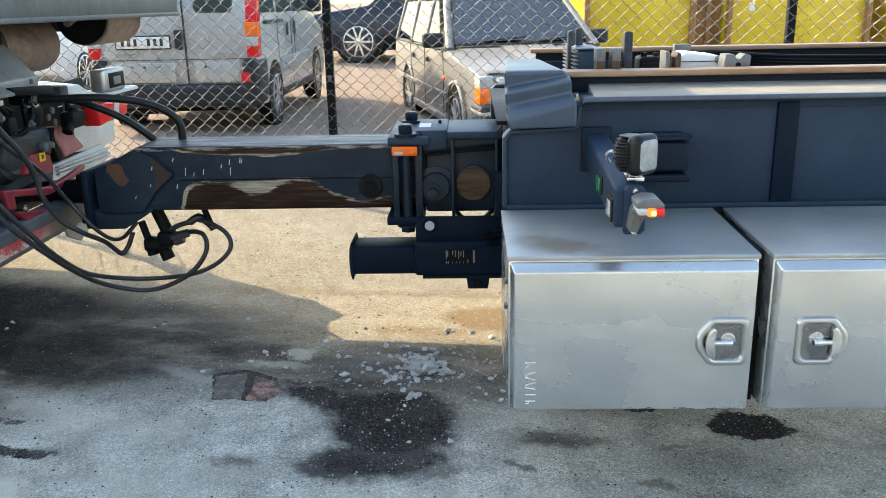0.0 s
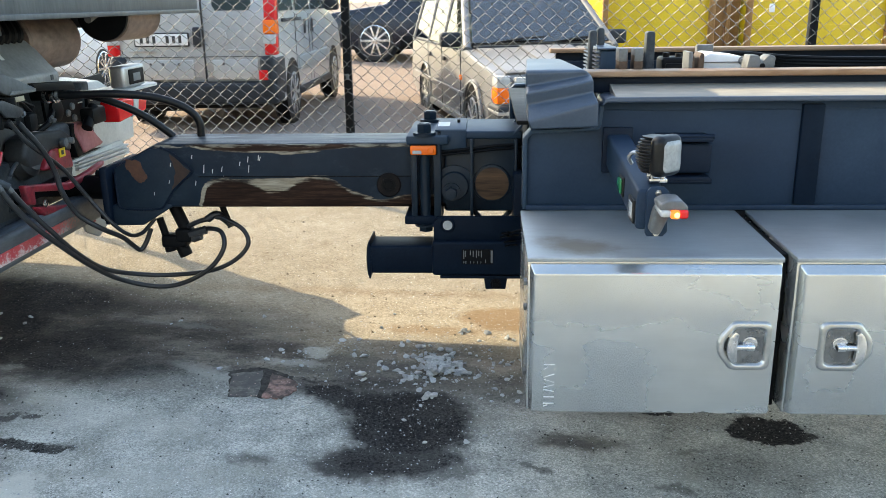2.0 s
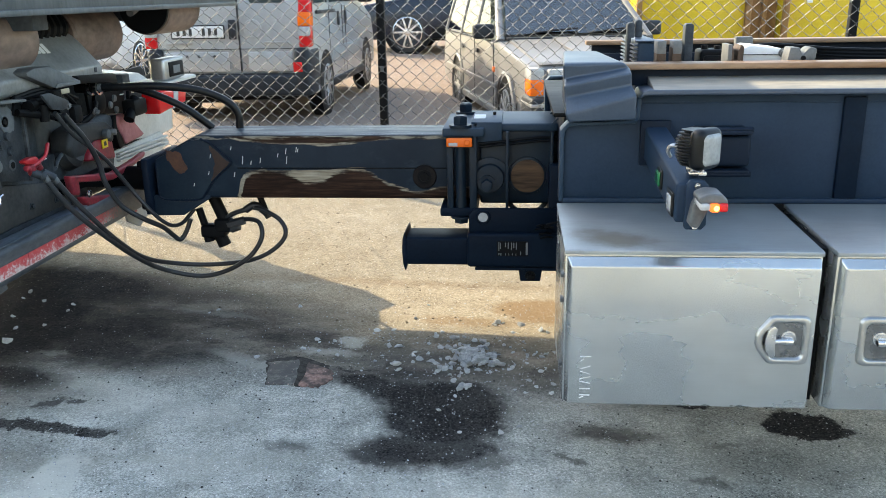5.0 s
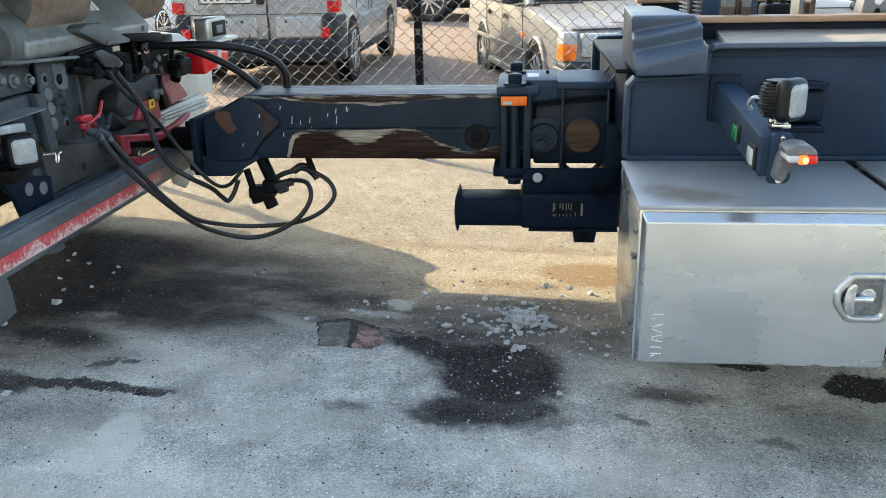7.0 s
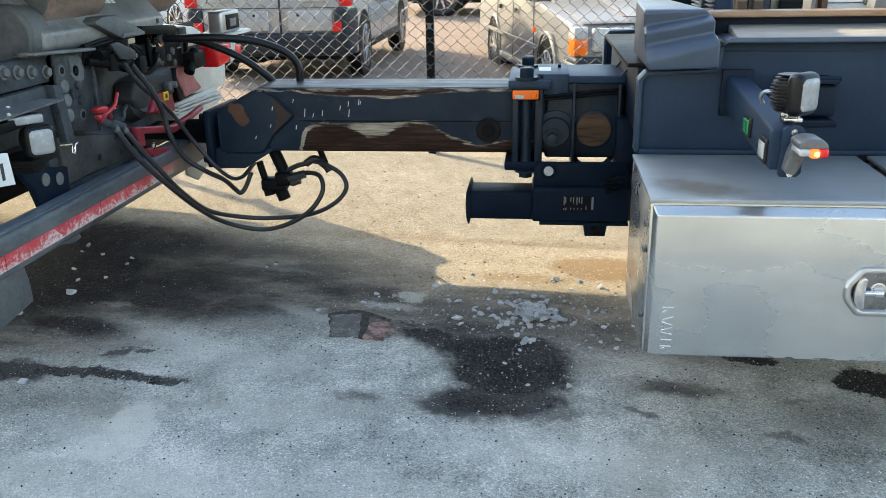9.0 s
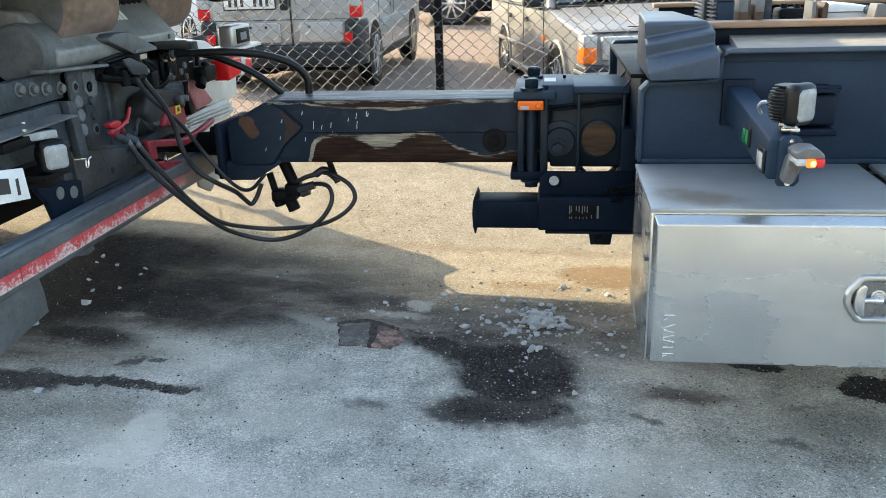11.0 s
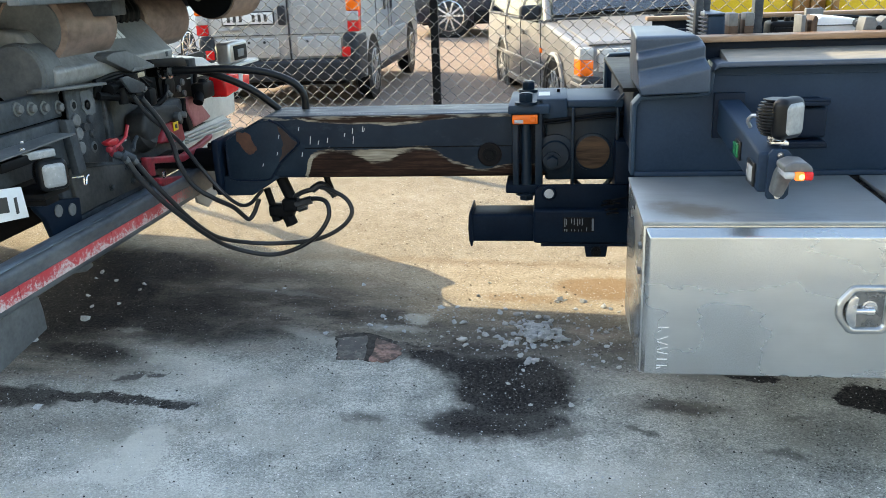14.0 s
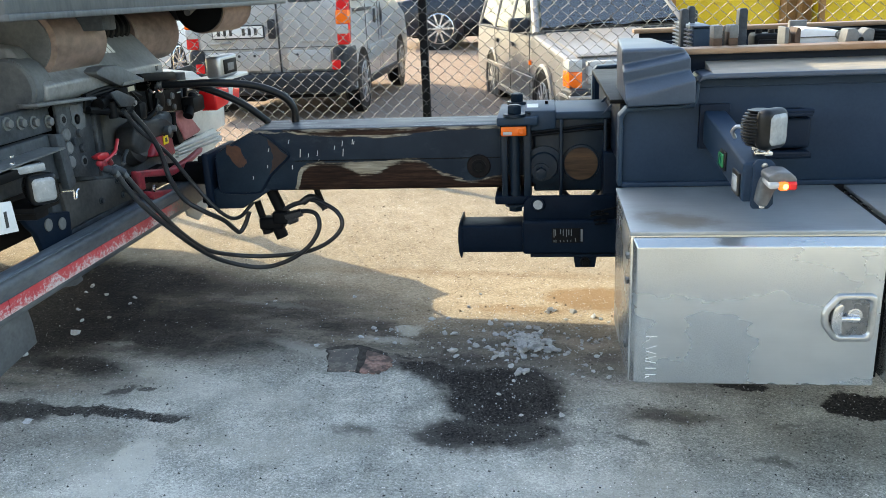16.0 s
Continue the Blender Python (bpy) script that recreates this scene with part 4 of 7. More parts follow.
part("lens", box(-0.204, -0.102, 3.643, 3.656, 0.90, 0.937, 0.005), M_ORANGE, side_marker, "amber lens")
part("chip", box(-0.195, -0.16, 3.6415, 3.644, 0.904, 0.918, 0.001), M_CLEARLENS, side_marker)
part("bulb_ring", lathe((-0.122, 3.644, 0.918), (-0.122, 3.640, 0.918), [(0, 0.013), (1, 0.010)], 20), M_ORANGE, side_marker)

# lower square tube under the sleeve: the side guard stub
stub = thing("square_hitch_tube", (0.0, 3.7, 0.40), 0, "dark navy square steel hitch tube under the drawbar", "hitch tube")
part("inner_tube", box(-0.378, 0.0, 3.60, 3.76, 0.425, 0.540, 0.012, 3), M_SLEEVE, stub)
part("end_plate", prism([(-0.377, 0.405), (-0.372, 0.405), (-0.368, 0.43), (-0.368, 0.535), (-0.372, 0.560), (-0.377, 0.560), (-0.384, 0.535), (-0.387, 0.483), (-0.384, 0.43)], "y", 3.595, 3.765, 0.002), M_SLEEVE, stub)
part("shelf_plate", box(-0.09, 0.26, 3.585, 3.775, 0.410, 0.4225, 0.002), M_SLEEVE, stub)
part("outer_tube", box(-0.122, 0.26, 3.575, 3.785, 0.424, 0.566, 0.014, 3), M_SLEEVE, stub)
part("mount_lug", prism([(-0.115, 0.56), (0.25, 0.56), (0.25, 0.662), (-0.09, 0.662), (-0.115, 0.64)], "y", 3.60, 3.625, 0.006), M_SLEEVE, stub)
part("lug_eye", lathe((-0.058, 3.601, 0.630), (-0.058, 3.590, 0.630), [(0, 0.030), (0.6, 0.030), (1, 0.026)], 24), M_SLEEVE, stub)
# the lug's hole isn't cut; a pale disc paints the light behind it
part("hole_light_disc", lathe((-0.058, 3.590, 0.630), (-0.058, 3.588, 0.630), [(0, 0.019), (1, 0.019)], 24), M_CLEARLENS, stub, "pale disc painted as the light seen through the lug's hole")
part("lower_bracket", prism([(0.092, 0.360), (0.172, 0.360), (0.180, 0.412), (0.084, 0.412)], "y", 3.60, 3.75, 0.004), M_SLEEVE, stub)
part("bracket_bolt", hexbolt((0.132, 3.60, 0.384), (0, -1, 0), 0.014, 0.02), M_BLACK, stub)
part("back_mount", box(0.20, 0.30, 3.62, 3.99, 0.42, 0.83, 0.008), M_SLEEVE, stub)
part("type_plate", box(-0.003, 0.122, 3.5735, 3.576, 0.474, 0.536, 0.0), M_BLACK, stub, "black type plate with plain bars of small print")
for x, z0, z1 in ((0.004, 0.497, 0.532), (0.010, 0.505, 0.530), (0.030, 0.512, 0.531), (0.041, 0.505, 0.531), (0.054, 0.500, 0.531), (0.063, 0.508, 0.530), (0.073, 0.503, 0.531), (0.090, 0.480, 0.494), (0.004, 0.478, 0.486), (0.012, 0.477, 0.487), (0.112, 0.480, 0.531)):
    part("label_line", box(x, x + (0.008 if x > 0.1 else 0.0035), 3.572, 3.5738, z0, z1, 0), M_LABEL, stub)
for k in range(4):
    part("label_line", box(0.030 + 0.014 * k, 0.0325 + 0.014 * k, 3.572, 3.5738, 0.478, 0.486, 0), M_LABEL, stub)
for x, z in ((0.15, 0.585), (0.165, 0.565), (0.175, 0.59), (0.155, 0.60), (0.17, 0.55)):
    part("sensor_lead", tube([(x, 3.575, z), (x + 0.02, 3.55, z + 0.012), (x + 0.045, 3.575, z + 0.004)], 0.004, 6, 4), M_BLACK, stub)
part("sensor_cable", tube([(0.17, 3.565, 0.60), (0.21, 3.56, 0.615), (0.27, 3.58, 0.62)], 0.005, 6, 4), M_BLACK, stub)


# ---- tool boxes ----
def toolbox(x0, mirror):
    """A folded aluminium locker; mirror: the lock sits at the low-x side."""
    W = 0.692
    t = thing("toolbox", (x0 + W / 2, 2.85, 0.335), 0, "", "toolbox", "tool boxes under the chassis beam")
    x1 = x0 + W
    part("body", box(x0, x1, 2.618, 3.098, 0.335, 0.792, 0.004), M_ALU, t)
    part("lid", prism([(2.612, 0.786), (3.10, 0.800), (3.10, 0.812), (2.618, 0.800), (2.612, 0.798)], "x", x0 - 0.002, x1 + 0.002, 0.002), M_ALUTOP if mirror else M_ALUTOP_STAINED, t, "dull stained aluminium lid")
    # the door: a shallow pan with a sloping rim
    bm = bmesh.new()
    out = [(x0 + 0.004, 2.614, 0.338), (x1 - 0.004, 2.614, 0.338), (x1 - 0.004, 2.614, 0.784), (x0 + 0.004, 2.614, 0.784)]
    ins = [(x0 + 0.017, 2.588, 0.343), (x1 - 0.010, 2.588, 0.343), (x1 - 0.010, 2.588, 0.760), (x0 + 0.017, 2.588, 0.760)]
    if mirror:
        ins = [(x0 + 0.019, 2.588, 0.343), (x1 - 0.017, 2.588, 0.343), (x1 - 0.017, 2.588, 0.760), (x0 + 0.019, 2.588, 0.760)]
    a, b = [bm.verts.new(p) for p in out], [bm.verts.new(p) for p in ins]
    bm.faces.new(b)
    for k in range(4):
        bm.faces.new((a[k], a[(k + 1) % 4], b[(k + 1) % 4], b[k]))
    bm.faces.new(a[::-1])
    bmesh.ops.recalc_face_normals(bm, faces=bm.faces)
    door = part("door", bevelled(bm, 0.005, 4), M_ALU, t, "brushed aluminium door with a sloping rim")
    # recessed lock
    cx, cz, s = (x0 + W - 0.091, 0.553, 1) if not mirror else (x0 + 0.137, 0.553, -1)
    y = 2.588

    def outline(k):
        pts = [(-0.066, 0.012), (-0.060, 0.028), (-0.036, 0.062), (-0.026, 0.066), (0.044, 0.066), (0.055, 0.060), (0.059, 0.050), (0.059, -0.050), (0.055, -0.060), (0.044, -0.066), (-0.026, -0.066), (-0.036, -0.062), (-0.060, -0.028), (-0.066, -0.012)]
        return [(cx + s * px * k * 1.17, cz + pz * k * 1.10) for px, pz in pts]

    bm = bmesh.new()
    loops = []
    for k, dy in ((1.0, 0.0), (0.955, -0.010), (0.78, -0.011), (0.70, 0.0)):
        loops.append([bm.verts.new((px, y + dy, pz)) for px, pz in outline(k)])
    for u, v in zip(loops, loops[1:]):
        for i in range(14):
            bm.faces.new((u[i], u[(i + 1) % 14], v[(i + 1) % 14], v[i]))
    bmesh.ops.recalc_face_normals(bm, faces=bm.faces)
    bmesh.ops.bevel(bm, geom=[ed for ed in bm.edges if ed.calc_face_angle(0) > 0.2], offset=0.003, segments=2, affect="EDGES", profile=0.5, clamp_overlap=True)
    lock = part("lock_frame", bm, M_LOCK, door, "bright steel lock surround")
    # flush with the door; the recess shade is in its darker steel
    part("lock_recess", prism(outline(0.71), "y", y - 0.0015, y + 0.004, 0.0), M_RECESS, door)
    hx = cx - s * 0.034
    fan = [radians(-84 + 12 * k) for k in range(15)]
    crescent = [(hx - s * (0.024 * math.cos(a) - 0.004), cz + 0.047 * math.sin(a)) for a in fan] + [(hx - s * (0.004 * math.cos(a) - 0.010), cz + 0.040 * math.sin(a)) for a in reversed(fan)]
    part("t_handle", join(prism(crescent, "y", y - 0.022, y - 0.006, 0.003, 2), rod((hx - s * 0.004, y - 0.014, cz), (hx + s * 0.034, y - 0.012, cz), 0.0075, 12, 0.0095), rod((hx + s * 0.032, y - 0.012, cz), (hx + s * 0.054, y - 0.010, cz - 0.001), 0.0115, 14, bev=0.002)), M_CHROME, door, "bright cast T-handle")
    part("lock_barrel", lathe((hx + s * 0.045, y + 0.001, cz + 0.008), (hx + s * 0.045, y - 0.008, cz + 0.008), [(0, 0.021), (0.7, 0.020), (0.75, 0.015), (1, 0.014)], 24), M_CHROME, door)
    part("keyhole", lathe((hx + s * 0.054, y - 0.010, cz - 0.001), (hx + s * 0.0552, y - 0.010, cz - 0.001), [(0, 0.007), (1, 0.006)], 14), M_BLACK, door)
    return t, door


tb1, door1 = toolbox(0.208, False)
tagged(tb1, "brushed aluminium toolbox with pressed maker's mark beside the drawbar")
tb2, door2 = toolbox(0.937, True)
tagged(tb2, "brushed aluminium toolbox whose lock faces its neighbour")
tb3 = copy_thing(tb1, pose(0.208 + 0.346 + 1.458, 2.85, 0.335))
tagged(tb3, "brushed aluminium toolbox at the end of the row")
tb3["label"] = "brushed aluminium toolbox farther along the beam"
# pressed maker's mark: plain strokes, in white to paint the embossing's highlights
for k, (dz, w, sl) in enumerate([(0.0, 0.030, 0), (0.012, 0.010, 0.006), (0.034, 0.030, 0.010), (0.050, 0.030, -0.010), (0.066, 0.030, 0.008), (0.080, 0.030, -0.006), (0.100, 0.030, 0), (0.120, 0.030, 0), (0.127, 0.012, 0.004)]):
    z = 0.492 - dz
    part("pressed_stroke", prism([(0.256, z - sl / 2), (0.256 + w, z + sl / 2), (0.256 + w, z + sl / 2 - 0.0022), (0.256, z - sl / 2 - 0.0022)], "y", 2.5866, 2.5895, 0), M_WHITE, door1)
for z in (0.715, 0.64, 0.44):
    part("rivet", join(rod((0.2085, 2.655, z), (0.199, 2.655, z), 0.007, 10), box(0.199, 0.207, 2.640, 2.672, z - 0.006, z + 0.006, 0.001)), M_DUSTGREY, tb1)

# black fillers stand in for the shade in the gaps between boxes
for x in (0.903, 1.632):
    part("gap_shade_fill", box(x, x + 0.031, 2.68, 3.098, 0.325, 0.79, 0.003), M_BLACK, trailer)

# ---- work lamp arm ----
arm = thing("lamp_arm", (0.515, 3.0, 0.95), 0, "dark steel bracket arm reaching out over the toolbox", "lamp bracket")
part("wall_plate", box(0.465, 0.56, 3.085, 3.105, 0.94, 1.085, 0.004), M_NAVY, arm)
part("arm_tube", prism([(2.515, 0.905), (2.515, 1.01), (3.09, 1.065), (3.09, 0.96)], "x", 0.478, 0.548, 0.008, 3), M_WEB, arm)
part("end_plate", prism([(0.505, 0.890), (0.545, 0.890), (0.556, 0.902), (0.556, 1.006), (0.544, 1.020), (0.510, 1.020), (0.500, 1.008), (0.500, 0.898)], "y", 2.503, 2.516, 0.003), M_WEB, arm, "scuffed grey end plate")
for z in (0.90, 1.005):
    part("plate_bolt", hexbolt((0.528, 2.503, z), (0, -1, 0), 0.0055, 0.006), M_CHROME, arm)
part("reflector_frame", box(0.472, 0.479, 2.535, 2.615, 0.915, 0.978, 0.003), M_RUBBER, arm)
part("reflector_tile", box(0.4695, 0.474, 2.548, 2.602, 0.926, 0.967, 0.003), M_CLEARLENS, arm, "pale side reflector tile")
part("green_frame", box(0.472, 0.479, 2.715, 2.785, 0.945, 1.0, 0.004), M_RUBBER, arm)
part("green_lamp", box(0.466, 0.474, 2.724, 2.776, 0.952, 0.993, 0.005, 3), M_GREENLENS, arm, "small green side lamp")

work_lamp = thing("work_lamp", (0.535, 2.58, 1.01), 0, "black finned LED work lamp with pale square lens", "work lamp")


def finned_lamp(parent, c, yaw, w=0.085, h=0.092, d=0.065, tilt=0):
    """A ribbed, rounded lamp body that looks along its own -y."""
    m = Matrix.Translation(c) @ Euler((radians(tilt), 0, radians(yaw))).to_matrix().to_4x4()
    body = box(-w * 0.42, w * 0.42, -d * 0.35, d * 0.34, -h * 0.44, h * 0.44, 0.022, 4)
    part("lamp_body", turned(body, m), M_RUBBER, parent)
    n = 12
    for k in range(n):
        z = -h * 0.44 + k * h * 0.88 / (n - 1)
        e = 1 - 0.30 * abs(2 * k / (n - 1) - 1) ** 2.5
        half, deep = w * 0.51 * e, d * (0.10 + 0.40 * e)
        fin = prism([(-half, -d * 0.22), (half, -d * 0.22), (half, deep * 0.45), (half * 0.62, deep), (-half * 0.62, deep), (-half, deep * 0.45)], "z", z - 0.0022, z + 0.0022, 0.0012, 1)
        part("cooling_fin", turned(fin, m), M_RUBBER, parent)
    part("bezel", turned(box(-w * 0.52, w * 0.52, -d * 0.57, -d * 0.05, -h * 0.53, h * 0.53, min(w, h) * 0.24, 6), m), M_RUBBER, parent)
    part("lens", turned(box(-w * 0.435, w * 0.435, -d * 0.615, -d * 0.10, -h * 0.445, h * 0.445, min(w, h) * 0.20, 6), m), M_FROST, parent, "frosted pale lens")
    return m


finned_lamp(work_lamp, (0.531, 2.572, 1.092), 41, 0.090, 0.101, 0.092, 0)
part("lamp_foot", join(box(0.515, 0.56, 2.555, 2.60, 1.020, 1.030, 0.002), box(0.52, 0.526, 2.565, 2.595, 1.028, 1.052, 0.002), box(0.549, 0.555, 2.565, 2.595, 1.028, 1.052, 0.002)), M_CHROME, work_lamp, "bright zinc foot")
part("foot_bolt", hexbolt((0.52, 2.578, 1.038), (-1, 0, 0), 0.008, 0.01), M_CHROME, work_lamp)
part("cable", tube([(0.505, 2.62, 1.085), (0.482, 2.635, 1.085), (0.474, 2.645, 1.070), (0.484, 2.655, 1.052)], 0.0055, 8), M_ALU_DARK, work_lamp)

marker = thing("marker_lamp", (0.545, 2.43, 0.95), 0, "grey rubber marker lamp, lit amber and red", "marker lamp")
part("rubber_stalk", prism([(0.503, 0.912), (0.528, 0.905), (0.550, 0.955), (0.556, 0.992), (0.528, 0.998), (0.512, 0.965)], "y", 2.455, 2.503, 0.008, 3), M_STALK, marker)
part("lamp_shell", prism([(0.512, 0.984), (0.512, 1.000), (0.534, 1.010), (0.566, 1.008), (0.580, 0.994), (0.581, 0.984)], "y", 2.398, 2.478, 0.006, 3), M_LAMPGREY, marker)
part("clear_end", box(0.513, 0.540, 2.392, 2.470, 0.968, 0.986, 0.007, 3), M_CLEARLENS, marker, "clear lens end")
part("red_end", box(0.558, 0.582, 2.394, 2.470, 0.964, 0.987, 0.007, 3), M_REDLENS, marker, "red lens")
part("amber_bulb", box(0.537, 0.561, 2.390, 2.46, 0.964, 0.986, 0.007, 3), M_GLOW, marker, "glowing amber lens")
part("bulb_core", lathe((0.552, 2.391, 0.975), (0.552, 2.386, 0.975), [(0, 0.007), (1, 0.005)], 16), M_HOTBULB, marker)

# ---- gear between the rails ----
def jaw(parent, x0, x1, y0, y1, z0, z1, mat, label=""):
    """A fork: a block with a slot that opens upwards and flares."""
    c, g = (x0 + x1) / 2, (x1 - x0) * 0.13
    top = z1
    pts = [(x0, z0), (x1, z0), (x1, top - 0.006), (x1 - 0.008, top), (c + 2.2 * g, top), (c + g, top - 0.022), (c + g, z0 + 0.018), (c - g, z0 + 0.018), (c - g, top - 0.022), (c - 2.2 * g, top), (x0 + 0.008, top), (x0, top - 0.006)]
    return part("jaw", prism(pts, "y", y0, y1, 0.002), mat, parent, label)


gear = thing("hydraulic_lock", (0.6, 3.5, 1.075), 0, "grey ribbed hydraulic lock cylinder between the rails", "hydraulic cylinder")
part("cylinder_block", box(0.492, 0.556, 3.45, 3.85, 1.13, 1.306, 0.010, 3), M_GREYPAINT, gear)
for k in range(7):
    part("block_rib", box(0.482, 0.497, 3.452, 3.86, 1.208 + 0.014 * k, 1.214 + 0.014 * k, 0.002, 1), M_CAP, gear)
part("block_lid", box(0.488, 0.560, 3.442, 3.86, 1.306, 1.312, 0.002), M_CAP, gear)
for z in (1.232, 1.318):
    for y in (3.47, 3.66):
        part("lid_bolt", hexbolt((0.484, y, z - 0.006), (-1, 0, 0), 0.008, 0.012), M_OFFWHITE, gear)
jaw(gear, 0.537, 0.617, 3.30, 3.37, 1.225, 1.316, M_JAW, "worn brown steel fork")
part("fork_head", join(box(0.536, 0.566, 3.298, 3.372, 1.275, 1.318, 0.004), box(0.588, 0.618, 3.298, 3.372, 1.275, 1.318, 0.004)), M_DUSTGREY, gear, "bare scuffed fork tips")
part("fork_foot", box(0.53, 0.625, 3.29, 3.42, 1.075, 1.23, 0.006), M_DIRTY, gear)
for x, y, w, z in ((0.472, 3.58, 0.026, 1.368), (0.510, 3.66, 0.026, 1.374), (0.678, 3.58, 0.031, 1.362)):
    part("upright", prism([(x, 1.075), (x + w, 1.075), (x + w, z - 0.006), (x + w - 0.006, z), (x + 0.006, z), (x, z - 0.006)], "y", y, y + 0.05, 0.003), M_DIRTY, gear)
part("upright_web", box(0.640, 0.668, 3.60, 3.66, 1.075, 1.30, 0.005), M_BLACK, gear)
part("valve_block", join(box(0.735, 0.828, 3.56, 3.68, 1.10, 1.27, 0.012, 3), box(0.745, 0.818, 3.548, 3.562, 1.16, 1.25, 0.006), rod((0.755, 3.60, 1.265), (0.755, 3.60, 1.285), 0.012, 10), rod((0.80, 3.60, 1.265), (0.80, 3.60, 1.283), 0.012, 10)), M_BLACK, gear)
gear2 = thing("container_lock", (0.95, 3.45, 1.075), 0, "white-painted container lock with brown steel jaws", "container lock")
part("lock_body", prism([(0.835, 1.10), (0.998, 1.10), (0.992, 1.270), (0.968, 1.284), (0.862, 1.296), (0.840, 1.285)], "y", 3.40, 3.54, 0.008, 3), M_WHITE, gear2)
part("side_bolt", hexbolt((0.975, 3.402, 1.268), (0, -1, 0), 0.010, 0.012), M_HOUSING, gear2)
part("lid_seam", box(0.845, 0.965, 3.396, 3.402, 1.262, 1.265, 0.001), M_DUSTGREY, gear2)
jaw(gear2, 0.772, 0.822, 3.31, 3.40, 1.20, 1.302, M_JAW, "brown steel guide jaw")
part("jaw_cap", box(0.770, 0.784, 3.308, 3.402, 1.20, 1.304, 0.003), M_DUSTGREY, gear2)
part("gripper", prism([(0.958, 1.232), (1.050, 1.232), (1.055, 1.286), (1.035, 1.294), (1.024, 1.286), (1.010, 1.268), (0.998, 1.292), (0.968, 1.292)], "y", 3.30, 3.37, 0.004), M_DUSTGREY, gear2)
part("gripper_hole", lathe((1.012, 3.2995, 1.257), (1.012, 3.2975, 1.257), [(0, 0.009), (1, 0.008)], 14), M_BLACK, gear2)
part("back_plate", box(0.885, 0.948, 3.68, 3.71, 1.075, 1.308, 0.005), M_DUSTGREY, gear2)
for k in range(4):
    cab = thing("hydraulic_hose", (1.6, 4.1 + 0.03 * k, 1.08), 0, "thin black hydraulic hose along the rails", "hose", "hoses between the rails")
    part("hose", tube([(0.95, 4.05 + 0.05 * k, 1.22), (1.15, 4.20 + 0.03 * k, 1.245 - 0.012 * k), (1.5, 4.30, 1.215 - 0.014 * k), (2.0, 4.31, 1.205 - 0.014 * k), (3.2, 4.31, 1.205 - 0.014 * k)], 0.010, 8), M_BLACK, cab)

# ---- lorry at the other end of the drawbar ----
STAND["x"] = LORRY_X
lorry = thing("hooklift_lorry", (-3.5, 3.7, 0.11), 0, "rear of a dirty dark hooklift lorry with rusty rollers", "lorry")
# chassis
for y in (3.42, 4.28):
    part("frame_rail", box(-7.5, -1.78, y - 0.04, y + 0.04, 0.88, 1.14, 0.008), M_DIRTY, lorry)
part("rear_crossmember", box(-1.86, -1.76, 3.0, 4.02, 0.665, 0.90, 0.012), M_DIRTY, lorry, "dusty dark rear cross member")
part("crossmember_lip", box(-1.765, -1.745, 3.06, 3.72, 0.66, 0.69, 0.004), M_DIRTY, lorry)
part("lower_gusset", prism([(2.735, 0.83), (3.01, 0.775), (3.005, 0.72), (2.997, 0.60), (2.85, 0.60), (2.83, 0.658), (2.795, 0.755), (2.765, 0.785)], "x", -1.725, -1.702, 0.006), M_SLEEVE, lorry)
for y, z in ((2.865, 0.765), (2.945, 0.748)):
    part("gusset_hole", lathe((-1.7005, y, z), (-1.697, y, z), [(0, 0.022), (1, 0.021)], 20), M_DUSTGREY, lorry)
M_BRACKET = varied("worn_bracket_paint", (0.010, 0.014, 0.019), (0.066, 0.074, 0.082), 0.5, 0.1, 14, 90, 0.2, 0.003, spec=0.22)
# holed side bracket
part("holed_bracket", join(prism([(3.024, 1.165), (3.250, 1.146), (3.256, 1.095), (3.252, 0.996), (3.243, 0.851), (3.024, 0.894)], "x", -1.712, -1.70, 0.004), prism([(3.246, 1.146), (3.256, 1.146), (3.262, 1.095), (3.258, 0.996), (3.250, 0.851), (3.238, 0.853)], "x", -1.712, -1.688, 0.003)), M_BRACKET, lorry, "drilled dark steel bracket")
part("worn_plate", prism(ragged([(3.112, 1.128), (3.176, 1.135), (3.204, 1.10), (3.196, 1.045), (3.140, 1.040), (3.112, 1.075)], 0.004, 9, 4), "x", -1.7005, -1.6975, 0.0), M_STALK, lorry, "paint worn off round a bolt hole")
part("bracket_lip", prism([(2.866, 1.160), (3.238, 1.139), (3.238, 1.149), (2.866, 1.171)], "x", -1.715, -1.66, 0.003), M_DUSTGREY, lorry)
for k, (y, z, dark) in enumerate([(3.062, 1.091, 1), (3.148, 1.080, 1), (3.059, 1.039, 0), (3.144, 1.031, 2), (3.103, 1.008, 2), (3.062, 0.992, 0), (3.149, 0.976, 2), (3.063, 0.940, 0), (3.152, 0.927, 1)]):
    r = 0.023 if dark == 0 else 0.016
    if dark != 1:
        part("bolt_head" if dark == 0 else "plug", lathe((-1.701, y, z), (-1.690, y, z), [(0, r), (0.6, r), (1, r * 0.8)], 18), M_DUSTGREY if dark == 0 else M_BRACKET, lorry)
    else:
        part("bolt_hole", lathe((-1.7005, y, z), (-1.6975, y, z), [(0, 0.021), (1, 0.019)], 18), M_STALK, lorry)
        part("bolt_hole", lathe((-1.6975, y, z), (-1.6965, y, z), [(0, 0.012), (1, 0.012)], 14), M_BLACK, lorry)
part("side_plate", box(-1.76, -1.72, 2.45, 3.02, 1.06, 1.15, 0.006), M_DIRTY, lorry)
for y in (2.776, 2.846, 2.916, 2.999):
    part("bolt_head", hexbolt((-1.72, y, 1.113 - 0.118 * (y - 2.846)), (1, 0, 0), 0.015, 0.018), M_DUSTGREY, lorry)
